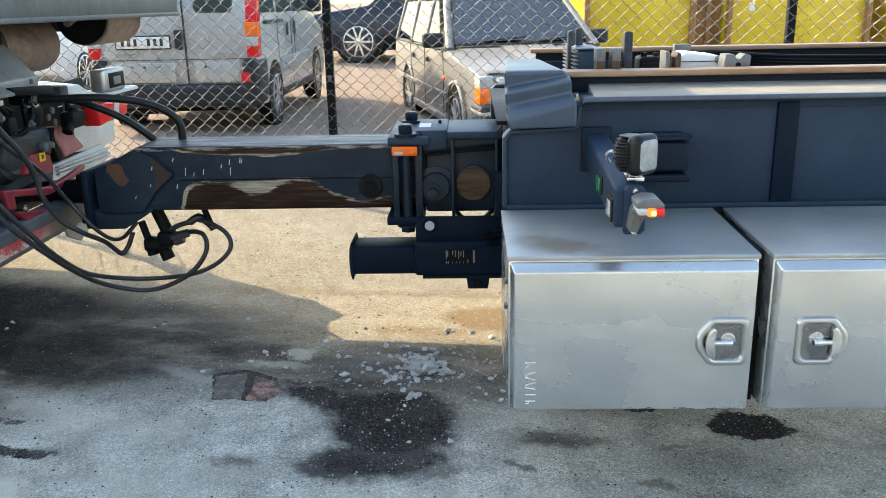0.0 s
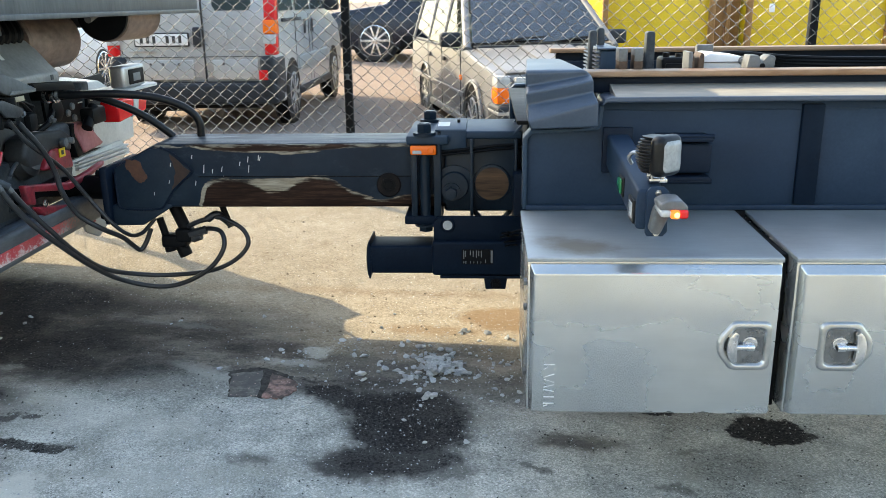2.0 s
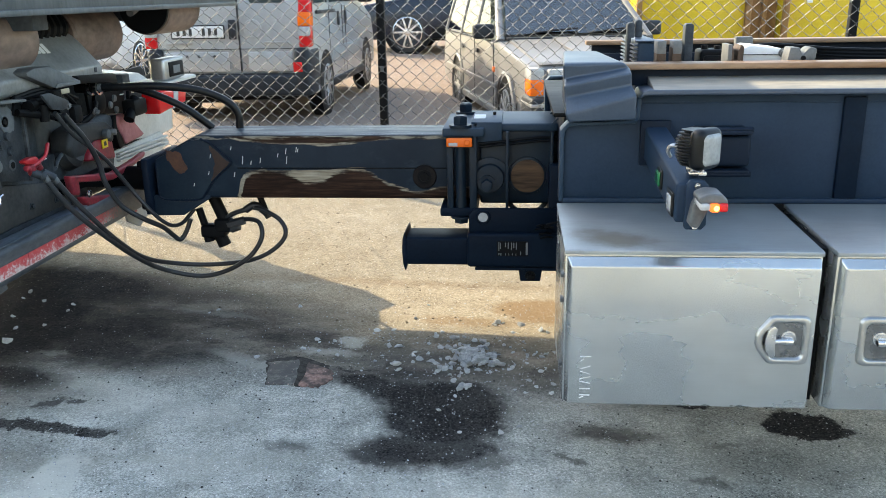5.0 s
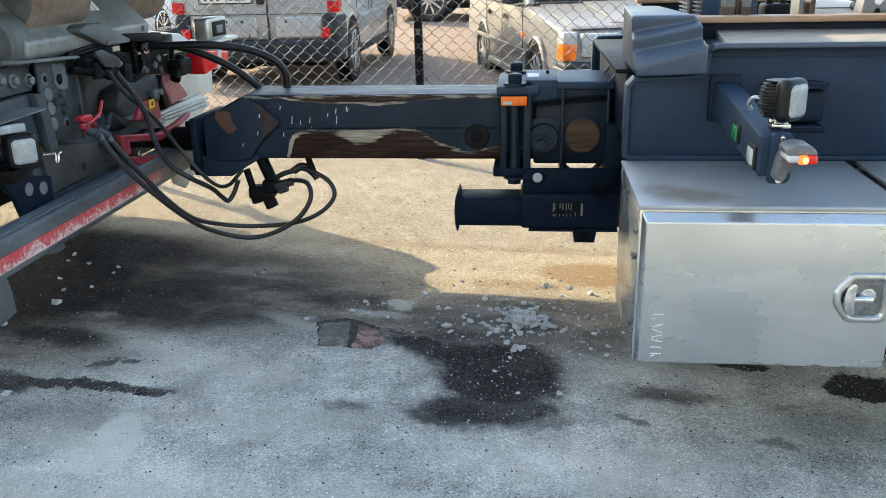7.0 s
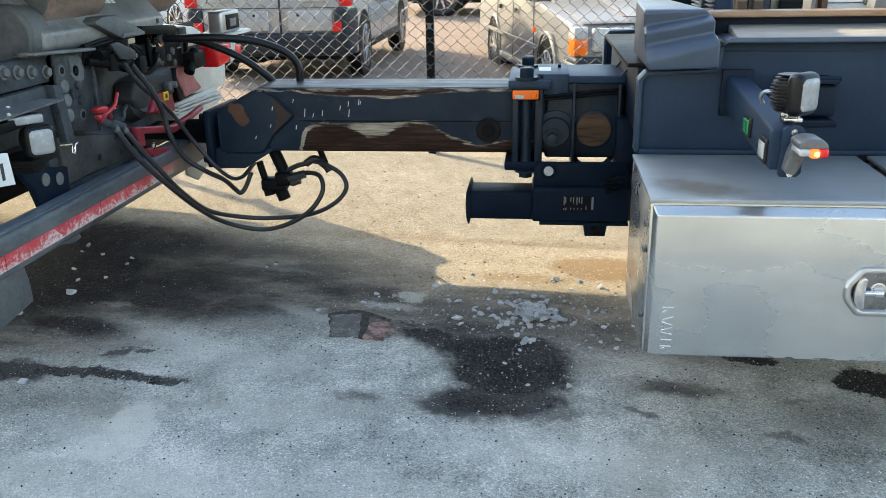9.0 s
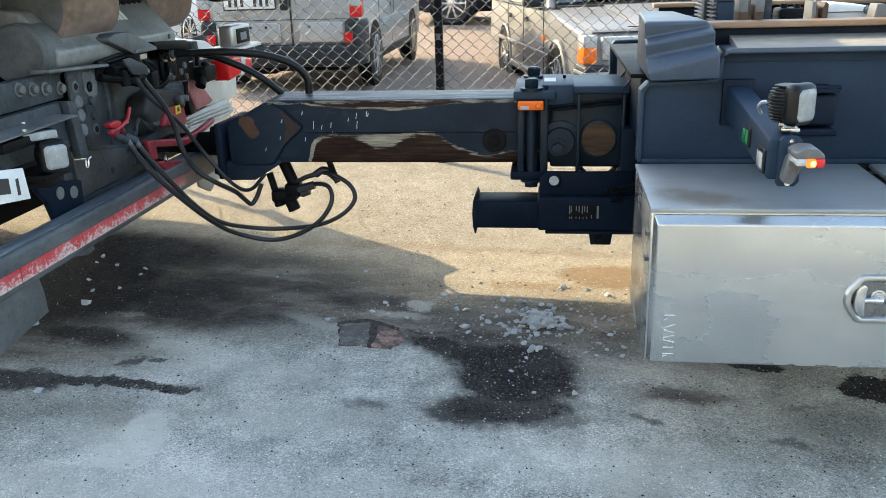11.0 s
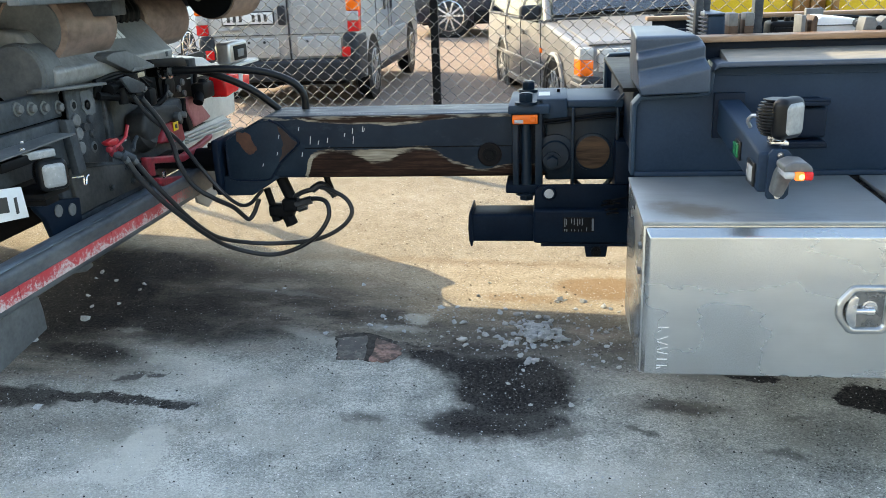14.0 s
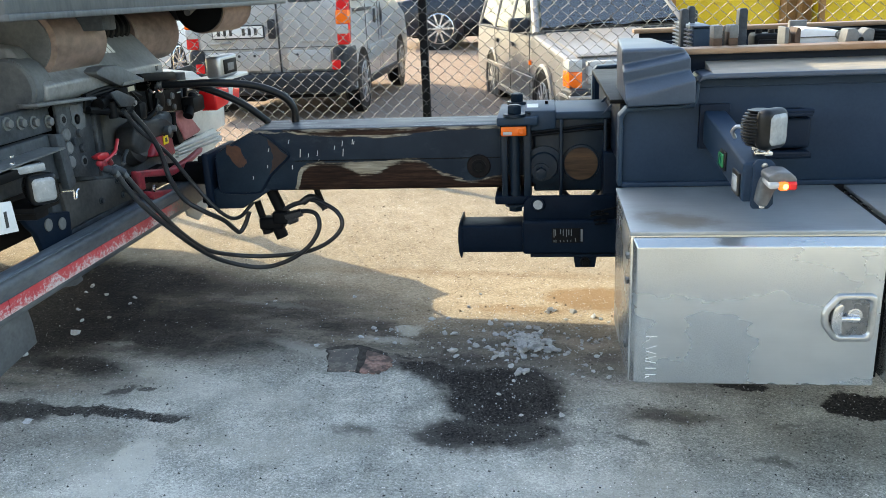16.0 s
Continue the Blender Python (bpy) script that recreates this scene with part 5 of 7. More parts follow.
part("lamp_carrier", join(box(-1.74, -1.70, 2.45, 2.99, 0.90, 1.055, 0.006), prism([(2.95, 1.06), (3.0, 1.05), (3.03, 0.87), (2.98, 0.86)], "x", -1.70, -1.67, 0.004)), M_DIRTY, lorry)
part("lamp_hood", prism([(-1.757, 2.925), (-1.617, 2.912), (-1.586, 2.30), (-1.757, 2.30)], "z", 1.015, 1.021, 0.002), M_DUSTGREY, lorry, "bare folded sheet over the lamps")
for p in ((-1.62, 2.62, 1.021), (-1.70, 2.74, 1.021)):
    part("hood_rivet", hexbolt(p, (0, 0, 1), 0.007, 0.006), M_CHROME, lorry)
# black box standing in for the shade behind the lamps
part("shade_backing", box(-1.84, -1.745, 2.4, 3.0, 0.80, 1.06, 0.01), M_BLACK, lorry)
# under-run bar
part("underrun_bar", box(-1.70, -1.615, 1.9, 4.02, 0.572, 0.695, 0.020, 4), M_BAR, lorry, "scuffed under-run bar")
part("bar_top_wear", box(-1.692, -1.634, 1.95, 3.80, 0.6945, 0.6975, 0.001), M_WEAR, lorry)
tape = thing("warning_tape", m=pose(-1.6135, 2.75, 0.6215), label="scuffed red and white warning tape on the bar", category="tape")
for y0, y1 in ((-0.83, -0.283), (-0.28, 0.267), (0.27, 0.98)):
    part("strip", box(-0.0015, 0.0015, y0, y1, -0.0225, 0.0225, 0.0), M_TAPE, tape, local=True)
part("bar_bracket", prism([(2.79, 0.585), (2.935, 0.585), (2.952, 0.537), (2.905, 0.533), (2.80, 0.56)], "x", -1.72, -1.66, 0.005), M_STALK, lorry)
part("mud_flap", prism([(2.30, 0.575), (2.615, 0.575), (2.632, 0.50), (2.634, 0.434), (2.47, 0.415), (2.30, 0.39)], "x", -1.675, -1.662, 0.004), M_STALK, lorry, "grey mud flap end")
part("mud_flap", prism([(3.86, 0.575), (4.06, 0.612), (4.22, 0.545), (3.99, 0.472), (3.88, 0.522)], "x", -1.675, -1.662, 0.003), M_GREYPLASTIC, lorry, "pale grey mud flap end")
# hidden far-side flaps, outlines cut so their cast shadow fits the ground
part("far_shadow_flap", prism([(4.40, 0.54), (5.02, 0.54), (5.12, 0.30), (5.25, 0.34), (5.18, 0.43), (5.19, 0.64), (5.125, 0.735), (5.157, 0.775), (5.15, 0.87), (5.175, 1.08), (5.14, 1.11), (4.87, 1.10), (4.60, 1.06), (4.40, 1.04)], "x", -2.11, -2.095, 0.003), M_BLACK, lorry)
part("far_shadow_flap", prism([(4.35, 0.13), (4.81, 0.13), (4.99, 0.40), (5.12, 0.68), (5.16, 0.75), (5.16, 1.15), (4.45, 1.15)], "x", -2.61, -2.595, 0.003), M_BLACK, lorry)
# added, out of view: casts the hook-shaped tip of the lorry's shadow
part("shadow_hook", join(tube([(-2.775, 5.286, 1.56), (-2.775, 5.256, 1.63), (-2.775, 5.186, 1.71), (-2.775, 5.03, 1.80)], 0.010, 8, 5), prism([(5.526, 1.61), (5.476, 1.70), (5.346, 1.646), (5.265, 1.62), (5.275, 1.60)], "x", -2.782, -2.768, 0.002)), M_BLACK, lorry)
# rollers at the tail
for rx, y0, y1, zc in ((-1.80, 3.055, 3.41, 1.352), (-1.90, 3.86, 4.30, 1.335)):
    part("tail_roller", lathe((rx, y0, zc), (rx, y1, zc), [(0, 0.116), (0.02, 0.126), (0.98, 0.126), (1, 0.116)], 48), M_RUST, lorry, "brown rusty steel roller")
part("roller_face", lathe((-1.80, 3.046, 1.352), (-1.80, 3.060, 1.352), [(0, 0.108), (1, 0.108)], 40), M_STALK, lorry)
part("lower_roller", lathe((-1.80, 2.93, 1.21), (-1.80, 3.04, 1.21), [(0, 0.095), (0.06, 0.103), (0.94, 0.103), (1, 0.095)], 40), M_STALK, lorry)
part("lower_roller_face", lathe((-1.80, 2.920, 1.21), (-1.80, 2.935, 1.21), [(0, 0.094), (0.4, 0.100), (1, 0.100)], 36), M_STALK, lorry)
for y in (2.93, 2.98):
    part("drip_nut", hexbolt((-1.74, y, 1.165), (0, 0, -1), 0.02, 0.045), M_DUSTGREY, lorry)
part("tail_housing", prism([(-1.90, 1.15), (-1.72, 1.15), (-1.69, 1.170), (-1.685, 1.215), (-1.715, 1.245), (-1.80, 1.345), (-1.90, 1.36)], "y", 2.975, 3.88, 0.012, 3), M_HOUSING, lorry, "grey tail housing with painted marks")
part("housing_skirt", box(-1.90, -1.745, 3.03, 3.86, 1.145, 1.170, 0.006), M_DUSTGREY, lorry)
for k in range(4):
    part("painted_mark", turned(box(-0.0015, 0.0015, 0.0, 0.024, -0.024, 0.024, 0.0), Matrix.Translation((-1.764, 3.505 + 0.034 * k, 1.305 - 0.002 * k)) @ Matrix.Rotation(radians(-40), 4, "Y")), M_WHITE, lorry)
part("scratch", turned(box(-0.001, 0.001, 0.0, 0.02, -0.010, 0.010, 0.0), Matrix.Translation((-1.684, 3.80, 1.20))), M_DIRTY, lorry)
part("hose_bundle", join(*[tube([(-1.88, 3.62 + 0.045 * k, 1.30), (-1.80, 3.63 + 0.045 * k, 1.36), (-1.84, 3.66 + 0.045 * k, 1.43)], 0.02, 8, 5) for k in range(5)]), M_BLACK, lorry)
# cover and sockets
part("socket_cover", prism([(3.255, 1.237), (3.307, 1.249), (3.411, 1.248), (3.611, 1.179), (3.611, 1.162), (3.424, 1.165), (3.259, 1.224)], "x", -1.76, -1.655, 0.006), M_STALK, lorry, "dusty folded cover plate")
part("cover_edge", prism([(3.424, 1.166), (3.609, 1.163), (3.609, 1.176), (3.440, 1.180)], "x", -1.656, -1.650, 0.002), M_DUSTGREY, lorry)
part("coupling_plate", join(prism([(3.225, 1.163), (3.58, 1.130), (3.547, 1.020), (3.40, 1.055), (3.19, 1.095)], "x", -1.715, -1.69, 0.010, 2), rod((-1.69, 3.33, 1.118), (-1.655, 3.33, 1.118), 0.026, 14, bev=0.004), rod((-1.69, 3.26, 1.112), (-1.66, 3.26, 1.112), 0.020, 14, bev=0.004), box(-1.69, -1.655, 3.44, 3.53, 1.035, 1.085, 0.012, 2), tube([(-1.68, 3.20, 1.105), (-1.65, 3.30, 1.085), (-1.65, 3.42, 1.060), (-1.67, 3.52, 1.03)], 0.014, 8, 5)), M_BLACK, lorry)
part("upper_hood", prism([(3.617, 1.193), (3.945, 1.173), (3.963, 1.132), (3.64, 1.160)], "x", -1.76, -1.665, 0.008, 2), M_BLACK, lorry, "black bent hood over the hose unions")
part("socket_body", box(-1.75, -1.66, 3.36, 3.50, 1.09, 1.15, 0.015, 3), M_BLACK, lorry)
part("socket_window", box(-1.656, -1.652, 3.458, 3.522, 1.138, 1.157, 0.002), M_PALETAN, lorry)
part("arm_flap", prism([(3.243, 1.161), (3.297, 1.164), (3.425, 1.120), (3.410, 1.096), (3.380, 1.090), (3.303, 1.101)], "x", -1.617, -1.605, 0.005, 2), M_BRACKET, lorry)
part("centre_plate", prism([(3.30, 0.90), (3.36, 1.075), (3.607, 1.050), (3.735, 0.998), (3.72, 0.90)], "x", -1.81, -1.79, 0.006), M_DIRTYPLATE, lorry, "flat dusty grey plate")
# black sheet standing in for the deep shade under the lorry's tail
part("shade_sheet", box(-1.98, -1.92, 2.4, 4.05, 0.66, 1.40, 0.0), M_BLACK, lorry)
part("port_plate", join(prism([(3.90, 1.105), (4.292, 1.092), (4.252, 0.959), (3.91, 1.0)], "x", -1.80, -1.785, 0.004), prism([(4.268, 1.10), (4.292, 1.10), (4.262, 0.94), (4.238, 0.945)], "x", -1.80, -1.765, 0.003)), M_BLACK, lorry)
for y, z in ((4.137, 1.043), (4.093, 1.018), (4.146, 0.989)):
    part("port", lathe((-1.785, y, z), (-1.776, y, z), [(0, 0.017), (1, 0.015)], 14), M_DUSTGREY, lorry)
part("port_ring", lathe((-1.785, 3.985, 1.045), (-1.765, 3.985, 1.045), [(0, 0.05), (0.7, 0.05), (1, 0.03)], 24), M_BLACK, lorry)
for y, z in ((3.83, 1.125), (3.90, 1.12)):
    part("hose_union", join(rod((-1.79, y, z), (-1.69, y, z), 0.024, 12), rod((-1.75, y, z), (-1.725, y, z), 0.032, 6)), M_BLACK, lorry)
part("hose_clamp", join(rod((-1.735, 3.83, 1.125), (-1.72, 3.83, 1.125), 0.034, 16), rod((-1.705, 3.83, 1.125), (-1.69, 3.83, 1.125), 0.033, 16), rod((-1.735, 3.90, 1.12), (-1.72, 3.90, 1.12), 0.033, 16)), M_CHROME, lorry, "bright hose clamps")
part("air_coupling", join(box(-1.72, -1.64, 3.27, 3.36, 1.10, 1.15, 0.010, 2), rod((-1.66, 3.24, 1.12), (-1.66, 3.42, 1.135), 0.022, 12), rod((-1.65, 3.40, 1.10), (-1.65, 3.40, 1.16), 0.028, 14), rod((-1.64, 3.30, 1.06), (-1.64, 3.30, 1.12), 0.018, 10), box(-1.70, -1.63, 3.50, 3.56, 1.02, 1.09, 0.012, 2)), M_BLACK, lorry)
for c, d, r, h in (((-1.63, 3.33, 1.125), (1, 0, 0), 0.009, 0.014), ((-1.615, 3.62, 1.055), (1, 0, -0.4), 0.010, 0.02), ((-1.62, 3.43, 1.10), (1, 0, 0), 0.010, 0.012)):
    part("coupling_nut", hexbolt(c, d, r, h), M_DUSTGREY, lorry)
part("pipe_run", join(tube([(-1.70, 3.24, 1.155), (-1.68, 3.36, 1.168), (-1.69, 3.50, 1.150), (-1.70, 3.66, 1.10)], 0.007, 6, 5), tube([(-1.70, 3.24, 1.145), (-1.67, 3.38, 1.158), (-1.68, 3.52, 1.138), (-1.70, 3.64, 1.08)], 0.006, 6, 5), tube([(-1.74, 3.70, 0.98), (-1.70, 3.76, 1.02), (-1.72, 3.84, 1.06)], 0.012, 8, 5)), M_BLACK, lorry)
part("lower_box", prism([(3.04, 0.872), (3.649, 0.764), (3.648, 0.680), (3.213, 0.694), (3.068, 0.69)], "x", -1.80, -1.745, 0.008, 2), M_DIRTYPLATE, lorry, "dusty dark cross tube")
for y, z in ((3.44, 0.79), (3.30, 0.74), (3.47, 0.725)):
    part("bolt_head", hexbolt((-1.745, y, z), (1, 0, 0), 0.010, 0.010), M_DIRTY, lorry)
part("grey_box", box(-1.82, -1.70, 3.70, 3.95, 0.895, 1.0, 0.030, 4), M_DIRTY, lorry)
part("relay_knob", rod((-1.72, 3.98, 0.93), (-1.69, 3.98, 0.93), 0.020, 14, bev=0.004), M_DUSTGREY, lorry)
part("relay_knob", rod((-1.70, 3.86, 0.93), (-1.66, 3.87, 0.93), 0.014, 12, bev=0.003), M_DUSTGREY, lorry)
# red towing jaw
part("jaw_body", box(-1.88, -1.78, 3.70, 4.08, 0.74, 0.96, 0.03, 3), M_BLACK, lorry)
part("jaw_block", prism([(3.748, 0.918), (3.907, 0.899), (3.926, 0.802), (3.689, 0.834)], "x", -1.80, -1.70, 0.015, 3), M_RED, lorry, "worn red coupling body")
part("jaw_boot", prism([(3.522, 0.916), (3.553, 0.984), (3.652, 1.0), (3.861, 0.977), (3.926, 0.94), (3.9, 0.875), (3.812, 0.912), (3.711, 0.908), (3.634, 0.859), (3.56, 0.86)], "x", -1.78, -1.69, 0.018, 3), M_DUSTRUBBER, lorry, "dusty black rubber boot")
part("boot_knob", rod((-1.69, 3.815, 0.930), (-1.665, 3.815, 0.930), 0.020, 14, bev=0.004), M_STALK, lorry)
part("jaw_neck", lathe((-1.76, 3.60, 0.88), (-1.70, 3.60, 0.90), [(0, 0.07), (0.7, 0.065), (1, 0.045)], 24), M_DUSTRUBBER, lorry)
part("catch_mouth", prism([(3.40, 0.835), (3.746, 0.776), (3.932, 0.788), (4.082, 0.806), (4.063, 0.783), (3.872, 0.752), (3.738, 0.744), (3.465, 0.796), (3.464, 0.745), (3.414, 0.756)], "x", -1.665, -1.635, 0.008, 3), M_RED, lorry, "worn red catch mouth")
part("catch_mouth", prism([(3.452, 0.740), (3.72, 0.688), (3.879, 0.613), (3.916, 0.562), (3.865, 0.564), (3.77, 0.617), (3.687, 0.654), (3.494, 0.693)], "x", -1.66, -1.625, 0.010, 3), M_RED, lorry)
part("mouth_floor", prism([(3.50, 0.80), (3.66, 0.778), (3.80, 0.785), (3.80, 0.70), (3.62, 0.74), (3.48, 0.74)], "x", -1.74, -1.70, 0.004), M_BLACK, lorry)
part("mouth_bolt", hexbolt((-1.625, 3.505, 0.742), (1, 0, 0), 0.011, 0.009), M_CHROME, lorry)
part("yellow_tag", box(-1.698, -1.694, 3.80, 3.850, 0.868, 0.905, 0.001), M_YELLOW, lorry)
part("tag_print", box(-1.6945, -1.693, 3.815, 3.835, 0.878, 0.896, 0.0), M_DARK_PRINT, lorry)
part("red_side_panel", prism([(3.948, 0.990), (4.017, 0.992), (4.067, 0.971), (4.198, 0.868), (4.161, 0.861), (3.999, 0.852), (3.983, 0.882), (3.94, 0.943)], "x", -1.72, -1.68, 0.012, 3), M_PINKRED, lorry, "faded red guard plate")
part("panel_back", prism([(3.930, 0.990), (3.958, 0.992), (3.955, 0.94), (3.99, 0.885), (4.0, 0.845), (3.95, 0.84), (3.915, 0.93)], "x", -1.74, -1.69, 0.006), M_BLACK, lorry)
part("tap_handle", join(tube([(-1.61, 3.13, 0.928), (-1.605, 3.17, 0.940), (-1.60, 3.197, 0.953), (-1.60, 3.212, 0.972), (-1.60, 3.226, 0.992)], 0.0065, 8, 5), prism([(3.075, 0.957), (3.12, 0.962), (3.16, 0.958), (3.17, 0.940), (3.13, 0.934), (3.09, 0.942)], "x", -1.632, -1.606, 0.006, 2)), M_BRIGHTRED, lorry, "bright red tap handle")
part("tap_body", join(rod((-1.62, 3.125, 0.936), (-1.62, 3.140, 0.898), 0.016, 12, bev=0.004), rod((-1.62, 3.160, 0.940), (-1.615, 3.178, 0.908), 0.013, 12, bev=0.003), rod((-1.62, 3.10, 0.925), (-1.62, 3.185, 0.925), 0.011, 10, bev=0.003)), M_RED, lorry)
part("handle_tag", box(-1.602, -1.598, 3.182, 3.200, 0.940, 0.950, 0.001), M_WHITE, lorry)
part("tap_union", join(rod((-1.62, 3.130, 0.905), (-1.585, 3.155, 0.885), 0.015, 12), rod((-1.61, 3.185, 0.895), (-1.58, 3.205, 0.870), 0.014, 12), rod((-1.597, 3.147, 0.892), (-1.590, 3.152, 0.888), 0.019, 12)), M_DIRTY, lorry)
part("tap_pipe", tube([(-1.63, 3.30, 0.885), (-1.70, 3.45, 0.890), (-1.76, 3.62, 0.90)], 0.008, 8), M_DIRTY, lorry)
# far tail panel
part("tail_panel", prism([(4.10, 0.99), (4.42, 0.975), (4.83, 0.93), (4.81, 0.80), (4.62, 0.79), (4.20, 0.83), (4.08, 0.85)], "x", -1.825, -1.80, 0.006), M_OFFWHITE, lorry, "off-white tail panel")
part("lower_tail_plate", prism([(4.02, 0.80), (4.62, 0.812), (4.72, 0.74), (4.60, 0.715), (4.40, 0.60), (4.10, 0.62), (4.0, 0.74)], "x", -1.81, -1.79, 0.004), M_OFFWHITE, lorry, "off-white pressed plate")
for k in range(3):
    part("panel_ridge", prism([(4.10, 0.752 + 0.016 * k), (4.66, 0.735 + 0.022 * k), (4.66, 0.743 + 0.022 * k), (4.10, 0.760 + 0.016 * k)], "x", -1.792, -1.770, 0.003), M_OFFWHITE, lorry)
part("white_mudguard", prism([(-2.6, 1.02), (-2.3, 1.11), (-2.05, 1.135), (-1.87, 1.115), (-1.78, 1.05), (-1.80, 1.04), (-1.88, 1.09), (-2.05, 1.12), (-2.3, 1.095), (-2.6, 1.0)], "y", 4.20, 4.62, 0.004), M_OFFWHITE, lorry, "glossy white mudguard")
tail_lamp = thing("tail_lamp", (-1.74, 4.55, 0.93), 0, "red and white lorry tail lamp on a bracket", "tail lamp")
part("lens", prism([(4.44, 1.03), (4.55, 1.035), (4.81, 1.005), (4.79, 0.945), (4.58, 0.935), (4.45, 0.925)], "x", -1.79, -1.70, 0.012, 3), M_REDLENS, tail_lamp, "red lens")
part("clear_band", prism([(4.64, 1.029), (4.70, 1.022), (4.67, 0.938), (4.61, 0.932)], "x", -1.795, -1.697, 0.004), M_CLEARLENS, tail_lamp)
part("housing", join(box(-1.81, -1.74, 4.26, 4.40, 0.94, 1.02, 0.015), rod((-1.77, 4.24, 0.93), (-1.77, 4.33, 1.02), 0.025, 12)), M_BLACK, tail_lamp)
beacon = thing("side_camera_box", (-1.75, 4.62, 1.08), 0, "silver box lamp standing on the tail panel", "lamp")
part("shell", box(-1.80, -1.72, 4.60, 4.87, 1.075, 1.185, 0.015, 3), M_ALU_DARK, beacon)
part("inner_window", box(-1.7155, -1.713, 4.70, 4.79, 1.105, 1.145, 0.004), M_DUSTGREY, beacon)
part("window", box(-1.722, -1.715, 4.655, 4.84, 1.090, 1.165, 0.008), M_BLACK, beacon)
part("lip", prism([(-1.70, 4.58), (-1.70, 4.97), (-1.74, 5.04), (-1.86, 5.04), (-1.90, 4.58)], "z", 1.058, 1.072, 0.003), M_OFFWHITE, beacon)
for ob in (tail_lamp, beacon):
    ob.matrix_basis = Matrix.Translation((0.03, 0.39, 1.47)) @ Matrix.Scale(0.92, 4) @ Matrix.Translation((-0.03, -0.39, -1.47)) @ ob.matrix_basis
for x in (-4.0, -5.3):
    part("wheel", lathe((x, 4.75, 0.60), (x, 4.42, 0.60), [(0, 0.40), (0.10, 0.50), (0.90, 0.50), (1, 0.42)], 40), M_TYRE, lorry)
for y in (2.8,):
    for x in (-3.0, -4.4):
        part("wheel", lathe((x, y - 0.16 if y < 3.9 else y + 0.16, 0.60), (x, y + 0.2 if y < 3.9 else y - 0.2, 0.60), [(0, 0.40), (0.08, 0.50), (0.9, 0.50), (1, 0.42)], 40), M_TYRE, lorry)
part("mudguard", join(box(-5.2, -2.3, 2.55, 3.1, 1.17, 1.19, 0.005), box(-5.2, -2.95, 4.7, 5.2, 1.17, 1.19, 0.005)), M_BLACK, lorry)

strip = thing("led_strip_lamp", (-1.60, 2.68, 0.99), 0, "small clear LED strip lamp under a sheet hood", "lamp")
part("lens", turned(box(-0.012, 0.012, -0.052, 0.052, -0.013, 0.013, 0.006), Matrix.Translation((-1.604, 2.665, 0.998)) @ Matrix.Rotation(radians(-35), 4, "Z")), M_FROST, strip)
for k in range(5):
    part("diode", turned(rod((0.011, -0.036 + 0.018 * k, 0), (0.0135, -0.036 + 0.018 * k, 0), 0.0065, 10), Matrix.Translation((-1.604, 2.665, 0.998)) @ Matrix.Rotation(radians(-35), 4, "Z")), M_FROST, strip)
part("carrier", box(-1.70, -1.612, 2.50, 2.76, 0.975, 1.005, 0.004), M_BLACK, strip)
rear_lamp = thing("work_lamp", (-1.65, 2.74, 0.88), 0, "black LED work lamp on the lorry's tail", "work lamp")
finned_lamp(rear_lamp, (-1.598, 2.697, 0.933), 50, 0.088, 0.092, 0.09, 0)
part("bracket", join(box(-1.72, -1.59, 2.64, 2.78, 0.860, 0.880, 0.004), box(-1.70, -1.60, 2.66, 2.73, 0.835, 0.862, 0.006)), M_BLACK, rear_lamp)
part("wire_clip", tube([(-1.60, 2.813, 0.890), (-1.60, 2.870, 0.881), (-1.60, 2.886, 0.878), (-1.60, 2.882, 0.854), (-1.60, 2.889, 0.849), (-1.60, 2.896, 0.852), (-1.60, 2.903, 0.872), (-1.60, 2.918, 0.876)], 0.0032, 6, 4), M_CHROME, rear_lamp)
numberplate = thing("number_plate", (-1.60, 2.45, 0.86), 0, "white plate with plain dark bars on the lorry", "number plate")
part("plate", prism([(2.20, 0.985), (2.525, 0.932), (2.535, 0.838), (2.20, 0.888)], "x", -1.586, -1.580, 0.002), M_WHITE, numberplate)
part("bar", prism([(2.37, 0.935), (2.45, 0.920), (2.45, 0.875), (2.37, 0.890)], "x", -1.580, -1.5785, 0), M_DARK_PRINT, numberplate)
part("bar", turned(box(-1.580, -1.5782, 2.480, 2.492, 0.862, 0.910, 0), Matrix()), M_DARK_PRINT, numberplate)

# container on the lorry
cont = thing("roll_off_container", (-3.8, 3.88, 1.42), 0, "dark grey steel roll-off container on the lorry", "container")
part("body", box(-6.4, -1.54, 2.66, 5.04, 1.50, 2.92, 0.02), M_DIRTY, cont)
part("rear_sill", box(-1.64, -1.47, 2.50, 5.06, 1.445, 1.56, 0.008), M_SILL, cont, "dusty grey rear sill")
part("tail_door", box(-1.538, -1.49, 2.68, 5.02, 1.565, 2.90, 0.012), M_SILL, cont)
part("sill_edge", box(-1.50, -1.462, 2.50, 5.06, 1.435, 1.455, 0.004), M_SILL, cont)
for y in (3.30, 4.42):
    part("skid_rail", box(-6.2, -1.60, y - 0.05, y + 0.05, 1.38, 1.50, 0.006), M_DIRTY, cont)
part("container_roller", lathe((-1.66, 4.30, 1.437), (-1.66, 4.70, 1.437), [(0, 0.111), (0.03, 0.121), (0.97, 0.121), (1, 0.111)], 40), M_RUST, cont, "brown steel container wheel")
part("roller_face", lathe((-1.66, 4.286, 1.437), (-1.66, 4.305, 1.437), [(0, 0.115), (1, 0.115)], 36), M_BLACK, cont)
part("diagonal_stay", rod((-1.64, 4.10, 1.42), (-1.64, 4.45, 1.52), 0.016, 10), M_DUSTGREY, cont)

